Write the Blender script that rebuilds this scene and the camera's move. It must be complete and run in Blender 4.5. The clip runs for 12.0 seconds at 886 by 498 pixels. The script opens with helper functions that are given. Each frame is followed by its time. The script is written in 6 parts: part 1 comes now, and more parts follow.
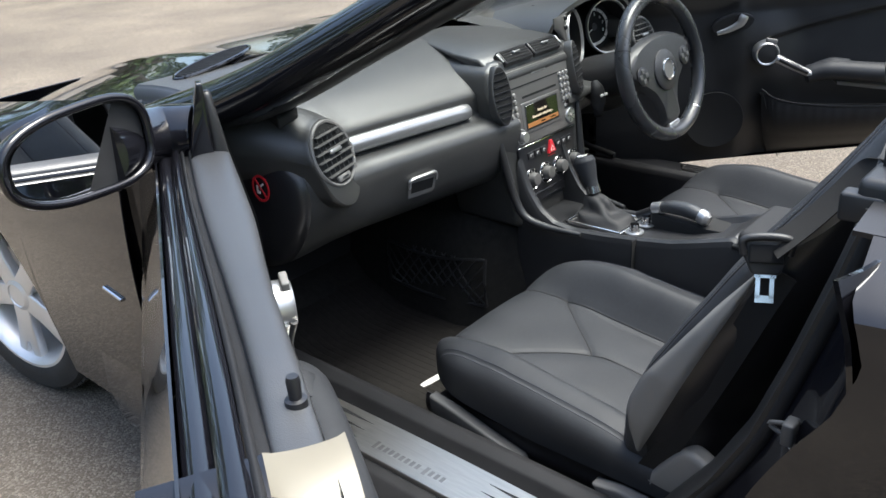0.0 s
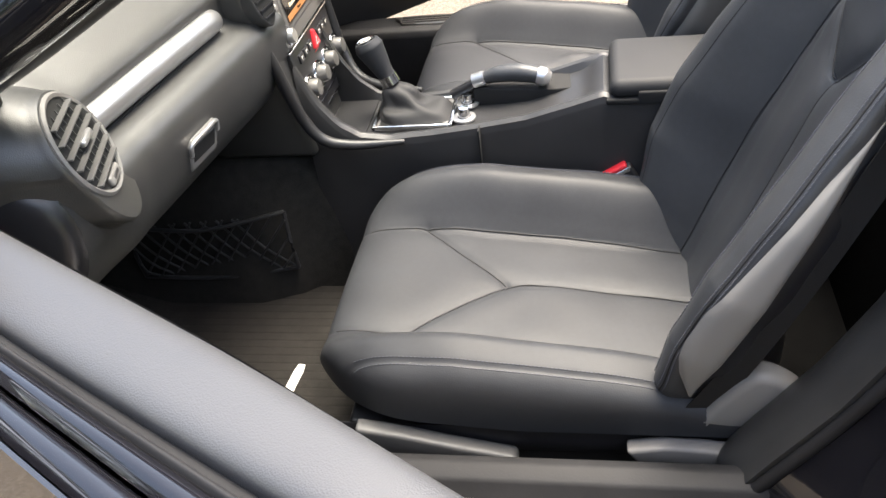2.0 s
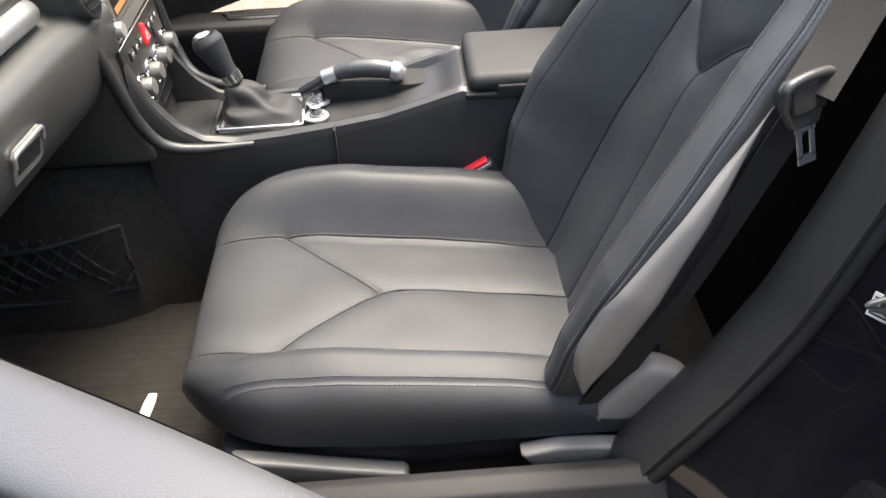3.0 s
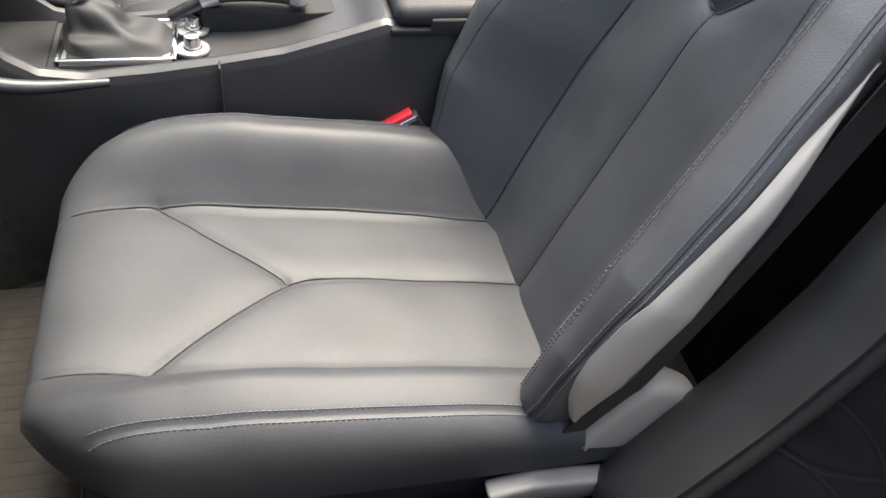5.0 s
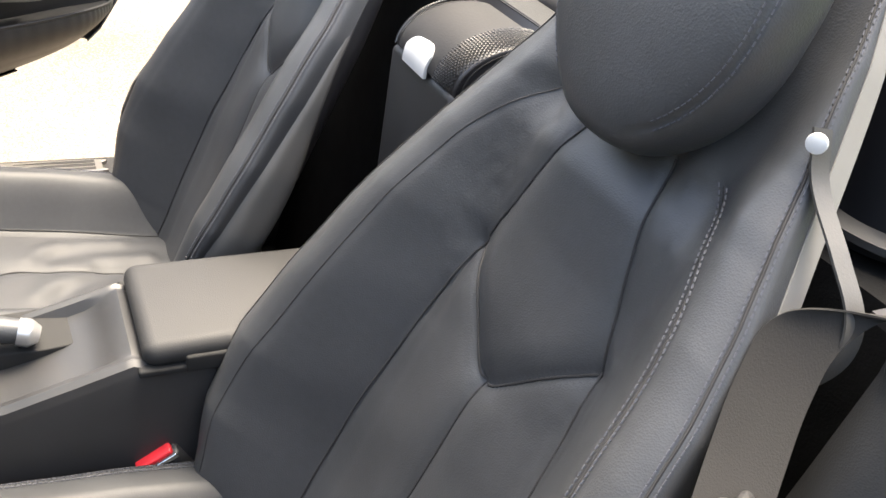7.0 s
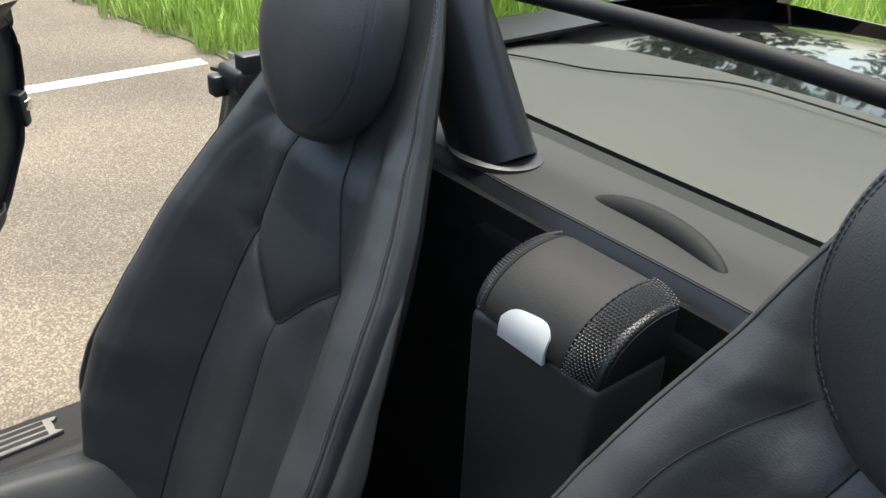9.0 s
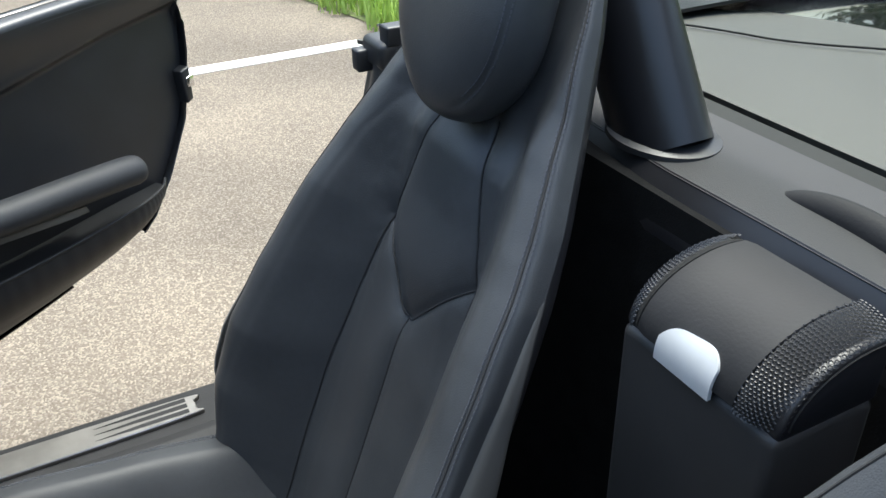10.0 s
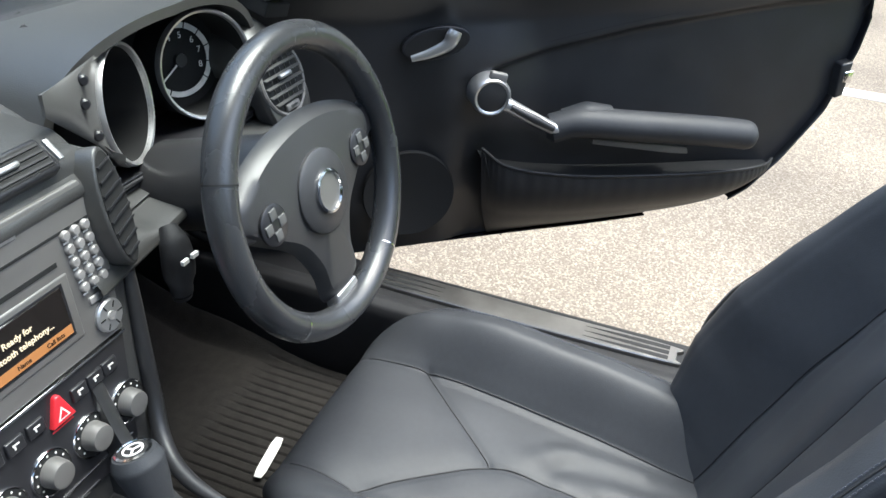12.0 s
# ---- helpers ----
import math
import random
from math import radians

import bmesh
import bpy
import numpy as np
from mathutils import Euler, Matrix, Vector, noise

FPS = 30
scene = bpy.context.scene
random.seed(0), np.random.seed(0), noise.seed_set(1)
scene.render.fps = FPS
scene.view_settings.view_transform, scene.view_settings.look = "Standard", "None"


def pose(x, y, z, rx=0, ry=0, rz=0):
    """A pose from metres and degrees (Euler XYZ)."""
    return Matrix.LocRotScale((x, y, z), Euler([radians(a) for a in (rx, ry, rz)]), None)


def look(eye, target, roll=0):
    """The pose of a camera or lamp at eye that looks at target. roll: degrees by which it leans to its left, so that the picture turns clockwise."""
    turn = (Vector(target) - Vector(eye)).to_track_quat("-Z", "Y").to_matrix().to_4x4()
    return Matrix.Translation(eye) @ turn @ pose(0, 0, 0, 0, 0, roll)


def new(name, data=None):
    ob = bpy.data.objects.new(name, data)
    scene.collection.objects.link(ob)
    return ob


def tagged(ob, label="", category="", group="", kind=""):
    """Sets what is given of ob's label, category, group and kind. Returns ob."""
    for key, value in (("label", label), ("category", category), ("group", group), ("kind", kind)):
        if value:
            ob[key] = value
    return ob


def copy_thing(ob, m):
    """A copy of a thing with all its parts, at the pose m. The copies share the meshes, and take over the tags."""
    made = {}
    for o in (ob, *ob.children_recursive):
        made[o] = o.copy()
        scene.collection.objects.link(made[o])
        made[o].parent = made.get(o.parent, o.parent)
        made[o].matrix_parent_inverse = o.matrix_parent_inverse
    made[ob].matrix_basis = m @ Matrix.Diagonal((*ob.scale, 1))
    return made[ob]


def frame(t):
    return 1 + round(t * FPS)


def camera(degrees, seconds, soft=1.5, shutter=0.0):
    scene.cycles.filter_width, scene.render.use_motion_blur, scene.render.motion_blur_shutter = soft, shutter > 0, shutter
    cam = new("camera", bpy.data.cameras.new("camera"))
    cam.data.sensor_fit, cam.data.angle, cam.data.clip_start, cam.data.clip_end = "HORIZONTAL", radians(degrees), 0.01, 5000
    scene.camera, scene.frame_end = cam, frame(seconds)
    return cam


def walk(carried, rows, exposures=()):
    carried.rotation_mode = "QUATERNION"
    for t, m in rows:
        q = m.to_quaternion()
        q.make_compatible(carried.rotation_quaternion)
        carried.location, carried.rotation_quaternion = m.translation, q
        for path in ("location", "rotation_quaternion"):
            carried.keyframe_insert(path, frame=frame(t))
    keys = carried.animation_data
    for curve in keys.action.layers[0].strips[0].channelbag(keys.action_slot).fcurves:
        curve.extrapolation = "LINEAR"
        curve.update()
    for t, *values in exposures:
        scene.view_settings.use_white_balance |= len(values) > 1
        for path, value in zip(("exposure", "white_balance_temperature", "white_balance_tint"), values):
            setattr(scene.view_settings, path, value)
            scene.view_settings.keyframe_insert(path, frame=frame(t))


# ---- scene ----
cam = camera(55.4, 12.0, shutter=0.0)
PATH = [
    (0, (-1.585, -0.633, 1.356), (-0.254, 0.602, 0.517), -4.1),
    (0.5, (-1.486, -0.423, 1.34), (-0.116, 0.664, 0.37), -6.3),
    (1, (-1.362, -0.287, 1.302), (0.028, 0.635, 0.199), -8.0),
    (1.5, (-1.297, -0.185, 1.295), (0.173, 0.491, 0.12), -7.8),
    (2, (-1.355, -0.028, 1.296), (0.198, 0.347, 0.094), -8.9),
    (2.5, (-1.382, 0.058, 1.321), (0.199, 0.224, 0.107), -8.9),
    (2.7, (-1.355, 0.049, 1.307), (0.23, 0.091, 0.088), -6.0),
    (4.3, (-1.143, 0.118, 1.155), (0.358, -0.069, -0.153), 3.1),
    (4.5, (-1.125, 0.15, 1.158), (0.342, -0.112, -0.176), 3.7),
    (5, (-1.062, 0.142, 1.141), (0.367, -0.272, -0.194), 6.7),
    (5.5, (-0.996, 0.094, 1.176), (0.432, -0.419, -0.127), 7.6),
    (6, (-0.951, 0.064, 1.21), (0.506, -0.589, 0.006), 8.2),
    (6.5, (-0.915, 0.063, 1.235), (0.577, -0.739, 0.173), 10.9),
    (7, (-0.86, 0.057, 1.288), (0.606, -0.813, 0.242), 10.6),
    (7.5, (-0.773, 0.03, 1.314), (0.66, -0.909, 0.282), 9.3),
    (9.3, (-0.399, 0.123, 1.422), (0.937, -1.0, 0.445), 2.1),
    (9.5, (-0.371, 0.095, 1.401), (1.014, -0.953, 0.41), 1.0),
    (10, (-0.385, 0.032, 1.369), (1.146, -0.749, 0.346), -1.4),
    (10.5, (-0.44, -0.022, 1.345), (1.208, -0.49, 0.312), 0.1),
    (11, (-0.426, -0.075, 1.326), (1.289, -0.152, 0.301), 3.1),
    (11.5, (-0.431, -0.079, 1.299), (1.253, 0.239, 0.267), 4.9),
    (12, (-0.452, -0.068, 1.305), (1.171, 0.48, 0.273), 4.3),
]
EXPOSURES = [(0, 2.05, 6150, 4), (1.5, 2.75, 6950, 8), (2.7, 3.0, 7050, 8), (4.3, 3.0, 6900, 7), (5.5, 3.4, 7250, 7), (6.5, 3.5, 7600, 8), (7.7, 2.85, 7400, 8), (9.3, 1.95, 6500, 0), (10.5, 2.35, 6000, 0), (12, 2.55, 6000, 2)]
walk(cam, [(t, look(eye, target, roll)) for t, eye, target, roll in PATH], EXPOSURES)

# ---------- world, sun ----------
world = bpy.data.worlds.new("world")
scene.world = world
world.use_nodes = True
wn = world.node_tree.nodes
sky = wn.new("ShaderNodeTexSky")
sky.sky_type = 'NISHITA'
sky.sun_disc = False
sky.sun_elevation = radians(68)
sky.sun_rotation = radians(135)
sky.air_density = 1.0
sky.dust_density = 5.0
sky.ozone_density = 1.0
wn["Background"].inputs["Strength"].default_value = 0.125
world.node_tree.links.new(sky.outputs["Color"], wn["Background"].inputs["Color"])
sun = new("sun", bpy.data.lights.new("sun", 'SUN'))
sun.data.energy = 1.5
sun.data.angle = radians(32)
sun.data.color = (1.0, 0.965, 0.91)
sun.matrix_world = look((1.3, -1.3, 6.5), (0, 0, 0))


# ---------- materials ----------
def material(name, color, rough=0.5, metal=0.0, spec=0.5, vary=0.0, vscale=8.0, bump=0.0, bscale=200.0, kind="noise",
             coat=0.0, fine=0.0, color2=None, stretch=(1, 1, 1), island=0.0):
    m = bpy.data.materials.new(name)
    m.use_nodes = True
    nt = m.node_tree
    b = nt.nodes["Principled BSDF"]
    b.inputs["Base Color"].default_value = (*color, 1)
    b.inputs["Roughness"].default_value = rough
    b.inputs["Metallic"].default_value = metal
    b.inputs["Specular IOR Level"].default_value = spec
    b.inputs["Coat Weight"].default_value = coat
    b.inputs["Coat Roughness"].default_value = 0.03
    tc = nt.nodes.new("ShaderNodeTexCoord")
    mp = nt.nodes.new("ShaderNodeMapping")
    mp.inputs["Scale"].default_value = stretch
    nt.links.new(tc.outputs["Object"], mp.inputs["Vector"])
    if vary or color2:
        n1 = nt.nodes.new("ShaderNodeTexNoise")
        n1.inputs["Scale"].default_value = vscale
        n1.inputs["Detail"].default_value = 6
        n2 = nt.nodes.new("ShaderNodeTexNoise")
        n2.inputs["Scale"].default_value = vscale * 14
        n2.inputs["Detail"].default_value = 4
        for n in (n1, n2):
            nt.links.new(mp.outputs["Vector"], n.inputs["Vector"])
        mix = nt.nodes.new("ShaderNodeMix")
        mix.data_type = 'FLOAT'
        mix.inputs[0].default_value = fine
        nt.links.new(n1.outputs["Fac"], mix.inputs[2])
        nt.links.new(n2.outputs["Fac"], mix.inputs[3])
        ramp = nt.nodes.new("ShaderNodeValToRGB")
        c2 = color2 or tuple(min(1, c * (1 + vary)) for c in color)
        c1 = color if color2 else tuple(c * (1 - vary) for c in color)
        ramp.color_ramp.elements[0].position = 0.32
        ramp.color_ramp.elements[1].position = 0.68
        ramp.color_ramp.elements[0].color = (*c1, 1)
        ramp.color_ramp.elements[1].color = (*c2, 1)
        nt.links.new(mix.outputs[0], ramp.inputs["Fac"])
        nt.links.new(ramp.outputs["Color"], b.inputs["Base Color"])
        mr = nt.nodes.new("ShaderNodeMapRange")
        mr.inputs["To Min"].default_value = max(0.02, rough - 0.06)
        mr.inputs["To Max"].default_value = min(1, rough + 0.06)
        nt.links.new(n1.outputs["Fac"], mr.inputs["Value"])
        nt.links.new(mr.outputs["Result"], b.inputs["Roughness"])
    if bump:
        if kind == "noise":
            t = nt.nodes.new("ShaderNodeTexNoise")
            t.inputs["Detail"].default_value = 5
            out = t.outputs["Fac"]
        else:
            t = nt.nodes.new("ShaderNodeTexVoronoi")
            out = t.outputs["Distance"]
        t.inputs["Scale"].default_value = bscale
        nt.links.new(mp.outputs["Vector"], t.inputs["Vector"])
        bp = nt.nodes.new("ShaderNodeBump")
        bp.inputs["Strength"].default_value = min(1.0, bump)
        bp.inputs["Distance"].default_value = 0.35 / bscale
        nt.links.new(out, bp.inputs["Height"])
        nt.links.new(bp.outputs["Normal"], b.inputs["Normal"])
    return m


LEATHER = material("charcoal_leather", (0.036, 0.038, 0.0415), 0.45, spec=0.5, vary=0.16, vscale=7, bump=0.25, bscale=620, kind="voronoi", fine=0.3)
LEATHER_FINE = material("smooth_leather", (0.026, 0.0275, 0.0305), 0.56, spec=0.28, vary=0.18, vscale=9, bump=0.18, bscale=650, kind="voronoi", fine=0.3)
RIMLEATHER = material("rim_leather", (0.030, 0.031, 0.033), 0.27, spec=0.65, vary=0.15, vscale=12, bump=0.22, bscale=700, kind="voronoi")
SEAM = material("seam_shadow_cord", (0.012, 0.012, 0.013), 0.8)
THREAD = material("thread", (0.058, 0.061, 0.074), 0.7)
PALEPANEL = material("pale_grey_plastic", (0.185, 0.178, 0.167), 0.5, vary=0.06, vscale=5, bump=0.2, bscale=900)
POCKET = material("pocket_vinyl", (0.014, 0.014, 0.015), 0.55, spec=0.35, vary=0.2, vscale=9, bump=0.3, bscale=600, kind="voronoi")
GREYTRIM = material("grey_plastic", (0.15, 0.145, 0.138), 0.55, vary=0.06, vscale=5, bump=0.2, bscale=900)
BLACKPL = material("black_plastic", (0.022, 0.022, 0.023), 0.42, vary=0.15, vscale=12, bump=0.3, bscale=900)
DASHTOP = material("soft_dash_plastic", (0.033, 0.033, 0.032), 0.42, spec=0.9, vary=0.12, vscale=6, bump=0.35, bscale=800, kind="voronoi")
SATIN = material("satin_black", (0.015, 0.015, 0.017), 0.34, vary=0.1, vscale=10, bump=0.12, bscale=1000)
GREYSLAT = material("slat_plastic", (0.075, 0.074, 0.072), 0.45, vary=0.05, vscale=20)
RUBBER = material("rubber", (0.012, 0.012, 0.013), 0.65, spec=0.25, vary=0.2, vscale=20, bump=0.2, bscale=300)
SILVER = material("silver_trim", (0.50, 0.50, 0.50), 0.34, metal=0.85, vary=0.05, vscale=30, bump=0.05, bscale=900)
PANELGREY = material("metallic_grey_panel", (0.16, 0.155, 0.148), 0.42, metal=0.45, vary=0.05, vscale=14, bump=0.08, bscale=1200)
CHROME = material("chrome", (0.75, 0.75, 0.76), 0.12, metal=1.0, vary=0.03, vscale=20)
HANDLE = material("pale_silver_paint", (0.55, 0.56, 0.57), 0.4, metal=0.2, vary=0.04, vscale=40)
STEEL = material("dull_steel", (0.30, 0.29, 0.28), 0.35, metal=1.0, vary=0.1, vscale=30)
BRUSHED = material("brushed_steel", (0.52, 0.51, 0.49), 0.33, metal=1.0, vary=0.08, vscale=20, bump=0.15, bscale=500, stretch=(14, 1, 1))
PAINT = material("black_car_paint", (0.006, 0.006, 0.008), 0.22, spec=0.08, vary=0.2, vscale=3, coat=1.0)
PADVINYL = material("door_pad_vinyl", (0.040, 0.041, 0.044), 0.40, spec=0.6, vary=0.08, vscale=5, bump=0.3, bscale=900, kind="voronoi")
# cream base colour carries the sunlight on the passenger door's corner cap
SUNLIT_CAP = material("sunlit_edge_trim", (0.16, 0.14, 0.10), 0.4, vary=0.05, vscale=12, coat=0.3)
CARPET = material("dark_carpet", (0.020, 0.019, 0.017), 0.95, spec=0.15, vary=0.5, vscale=60, bump=0.9, bscale=500, fine=0.6)
MATCARPET = material("mat_carpet", (0.017, 0.0155, 0.014), 0.95, spec=0.15, vary=0.45, vscale=50, bump=0.9, bscale=450, fine=0.6)
RED = material("red_plastic", (0.55, 0.02, 0.03), 0.4, vary=0.05, vscale=40)
WHITE = material("white_label", (0.72, 0.70, 0.66), 0.6, vary=0.1, vscale=60)
BUTTON = material("grey_button", (0.30, 0.29, 0.28), 0.4, metal=0.35, vary=0.05, vscale=60)
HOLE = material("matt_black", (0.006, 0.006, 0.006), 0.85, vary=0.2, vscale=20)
DECK = material("grained_grey_cover", (0.064, 0.064, 0.060), 0.52, vary=0.08, vscale=4, bump=0.4, bscale=900, kind="voronoi")
WEBBING = material("belt_webbing", (0.017, 0.0165, 0.016), 0.85, spec=0.2, vary=0.1, vscale=20, bump=0.6, bscale=900, stretch=(1, 1, 0.2))
ALLOY = material("alloy_wheel", (0.70, 0.69, 0.68), 0.35, metal=0.6, vary=0.05, vscale=10)
TYRE = material("tyre_rubber", (0.018, 0.018, 0.018), 0.75, vary=0.3, vscale=10, bump=0.4, bscale=120)
MIRROR = material("mirror_glass", (0.9, 0.9, 0.9), 0.01, metal=1.0)
PAINTLINE = material("road_paint", (0.62, 0.61, 0.58), 0.8, vary=0.16, vscale=9, bump=0.4, bscale=160, fine=0.5)
GRASSM = material("grass_blades", (0.20, 0.33, 0.05), 0.6, color2=(0.50, 0.62, 0.16), vscale=1.2, fine=0.4)
SOIL = material("grass_soil", (0.05, 0.07, 0.02), 0.95, color2=(0.11, 0.13, 0.045), vscale=2, bump=0.8, bscale=30, fine=0.5)


def emitter(name, color, strength):
    m = bpy.data.materials.new(name)
    m.use_nodes = True
    b = m.node_tree.nodes["Principled BSDF"]
    b.inputs["Base Color"].default_value = (*[c * 0.3 for c in color], 1)
    b.inputs["Emission Color"].default_value = (*color, 1)
    b.inputs["Emission Strength"].default_value = strength
    b.inputs["Roughness"].default_value = 0.3
    return m


LIT_TEXT = emitter("lit_text", (0.75, 0.6, 0.42), 0.26)
LIT_AMBER = emitter("lit_amber_bar", (0.40, 0.17, 0.06), 0.22)
SCREEN = material("screen_glass", (0.012, 0.010, 0.009), 0.12, coat=0.6)


def glass(name, color=(0.9, 0.93, 0.92), tint=0.0):
    m = bpy.data.materials.new(name)
    m.use_nodes = True
    nt = m.node_tree
    tr = nt.nodes.new("ShaderNodeBsdfTransparent")
    tr.inputs["Color"].default_value = (*color, 1)
    gl = nt.nodes.new("ShaderNodeBsdfGlossy")
    gl.inputs["Roughness"].default_value = 0.02
    fr = nt.nodes.new("ShaderNodeFresnel")
    fr.inputs["IOR"].default_value = 1.45
    mx = nt.nodes.new("ShaderNodeMixShader")
    nt.links.new(fr.outputs["Fac"], mx.inputs["Fac"])
    nt.links.new(tr.outputs[0], mx.inputs[1])
    nt.links.new(gl.outputs[0], mx.inputs[2])
    nt.links.new(mx.outputs[0], nt.nodes["Material Output"].inputs["Surface"])
    return m


GLASS = glass("clear_glass")


def net_film(name, color):
    m = bpy.data.materials.new(name)
    m.use_nodes = True
    tr = m.node_tree.nodes.new("ShaderNodeBsdfTransparent")
    tr.inputs["Color"].default_value = (*color, 1)
    m.node_tree.links.new(tr.outputs[0], m.node_tree.nodes["Material Output"].inputs["Surface"])
    return m


TINTED = net_film("fine_mesh_film", (0.80, 0.81, 0.79))
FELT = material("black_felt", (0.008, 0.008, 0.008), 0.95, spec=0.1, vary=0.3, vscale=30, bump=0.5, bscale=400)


def asphalt():
    m = bpy.data.materials.new("asphalt")
    m.use_nodes = True
    nt = m.node_tree
    N, L = nt.nodes, nt.links
    b = N["Principled BSDF"]
    b.inputs["Roughness"].default_value = 0.9
    b.inputs["Specular IOR Level"].default_value = 0.25
    tc = N.new("ShaderNodeTexCoord")
    v = N.new("ShaderNodeTexVoronoi")
    v.inputs["Scale"].default_value = 190
    big = N.new("ShaderNodeTexNoise")
    big.inputs["Scale"].default_value = 0.9
    big.inputs["Detail"].default_value = 8
    for n in (v, big):
        L.new(tc.outputs["Object"], n.inputs["Vector"])
    sep = N.new("ShaderNodeSeparateColor")
    L.new(v.outputs["Color"], sep.inputs["Color"])
    r1 = N.new("ShaderNodeValToRGB")
    e = r1.color_ramp.elements
    e[0].position, e[0].color = 0.0, (0.104, 0.088, 0.072, 1)
    e[1].position, e[1].color = 1.0, (0.240, 0.209, 0.174, 1)
    k = r1.color_ramp.elements.new(0.55)
    k.color = (0.142, 0.121, 0.099, 1)
    L.new(sep.outputs["Red"], r1.inputs["Fac"])
    r2 = N.new("ShaderNodeValToRGB")
    r2.color_ramp.elements[0].position, r2.color_ramp.elements[0].color = 0.35, (0.72, 0.71, 0.70, 1)
    r2.color_ramp.elements[1].position, r2.color_ramp.elements[1].color = 0.68, (1.1, 1.08, 1.04, 1)
    L.new(big.outputs["Fac"], r2.inputs["Fac"])
    mu = N.new("ShaderNodeMix")
    mu.data_type, mu.blend_type = 'RGBA', 'MULTIPLY'
    mu.inputs[0].default_value = 1.0
    L.new(r1.outputs["Color"], mu.inputs[6])
    L.new(r2.outputs["Color"], mu.inputs[7])
    L.new(mu.outputs[2], b.inputs["Base Color"])
    bp = N.new("ShaderNodeBump")
    bp.inputs["Strength"].default_value = 0.45
    bp.inputs["Distance"].default_value = 0.006
    bp.invert = True
    L.new(v.outputs["Distance"], bp.inputs["Height"])
    L.new(bp.outputs["Normal"], b.inputs["Normal"])
    return m


ASPHALT = asphalt()


# ---------- building helpers ----------
ORIGIN = {}


def thing(name, loc, label, category, group="", kind=""):
    ob = new(name)
    ob.empty_display_size = 0.1
    ob.location = loc
    ORIGIN[ob.name] = Matrix.Translation(loc)
    return tagged(ob, label, category, group, kind)


def unit(name, bm, mat, label):
    """A large part of the car, which carries smaller parts in turn."""
    return part(name, bm, mat, car, label)


def finish(bm, sharp=38):
    bm.normal_update()
    lim = radians(sharp)
    for e in bm.edges:
        e.smooth = not (len(e.link_faces) == 2 and e.calc_face_angle(0) > lim)
    for f in bm.faces:
        f.smooth = True


def part(name, bm, mat, parent=None, label="", sharp=38):
    finish(bm, sharp)
    me = bpy.data.meshes.new(name)
    bm.to_mesh(me)
    bm.free()
    me.materials.append(mat)
    ob = new(name, me)
    ORIGIN[ob.name] = Matrix.Identity(4)
    if parent:
        if parent.parent and parent.parent.parent:
            parent = parent.parent
        ob.parent = parent
        ob.matrix_parent_inverse = ORIGIN[parent.name].inverted()
    return tagged(ob, label)


def shared(name, me, matrix, parent):
    """A piece on mesh data that it shares with its like."""
    ob = new(name, me)
    if parent.parent and parent.parent.parent:
        parent = parent.parent
    ob.parent = parent
    ob.matrix_parent_inverse = ORIGIN[parent.name].inverted()
    ob.matrix_basis = matrix
    ORIGIN[ob.name] = matrix
    return ob


def mesh_of(name, bm, mat):
    finish(bm)
    me = bpy.data.meshes.new(name)
    bm.to_mesh(me)
    bm.free()
    me.materials.append(mat)
    return me


def box(x0, x1, y0, y1, z0, z1, bevel=0.0, seg=3):
    bm = bmesh.new()
    bmesh.ops.create_cube(bm, size=1)
    for v in bm.verts:
        v.co = Vector((x0 + (v.co.x + 0.5) * (x1 - x0), y0 + (v.co.y + 0.5) * (y1 - y0), z0 + (v.co.z + 0.5) * (z1 - z0)))
    if bevel:
        bmesh.ops.bevel(bm, geom=bm.edges[:], offset=bevel, segments=seg, profile=0.5, affect='EDGES')
    return bm


def prism(poly, a0, a1, axis="x", bevel=0.0, seg=3):
    """An outline, extruded along an axis: (y, z) for x, (x, z) for y, (x, y) for z."""
    bm = bmesh.new()

    def at(p, a):
        return {"x": (a, p[0], p[1]), "y": (p[0], a, p[1]), "z": (p[0], p[1], a)}[axis]
    lo = [bm.verts.new(at(p, a0)) for p in poly]
    hi = [bm.verts.new(at(p, a1)) for p in poly]
    n = len(poly)
    bm.faces.new(lo)
    bm.faces.new(hi[::-1])
    for i in range(n):
        bm.faces.new((lo[i], hi[i], hi[(i + 1) % n], lo[(i + 1) % n]))
    bmesh.ops.recalc_face_normals(bm, faces=bm.faces[:])
    if bevel:
        es = [e for e in bm.edges if len(e.link_faces) == 2 and e.calc_face_angle(0) > 0.6]
        bmesh.ops.bevel(bm, geom=es, offset=bevel, segments=seg, profile=0.5, affect='EDGES')
    return bm


def grid(f, nu, nv, close_u=False, close_v=False, caps=False):
    """A sheet f(u, v), u and v from 0 to 1."""
    bm = bmesh.new()
    ru, rv = (nu if close_u else nu + 1), (nv if close_v else nv + 1)
    vs = [[bm.verts.new(f(i / nu, j / nv)) for j in range(rv)] for i in range(ru)]
    for i in range(nu):
        for j in range(nv):
            a, b = vs[i % ru], vs[(i + 1) % ru]
            bm.faces.new((a[j % rv], b[j % rv], b[(j + 1) % rv], a[(j + 1) % rv]))
    if caps and close_u:
        bm.faces.new([vs[i][0] for i in range(ru)][::-1])
        bm.faces.new([vs[i][rv - 1] for i in range(ru)])
    bmesh.ops.recalc_face_normals(bm, faces=bm.faces[:])
    return bm


def thick(bm, d):
    """Gives an open sheet a thickness."""
    bm.normal_update()
    bmesh.ops.solidify(bm, geom=bm.faces[:], thickness=d)
    return bm


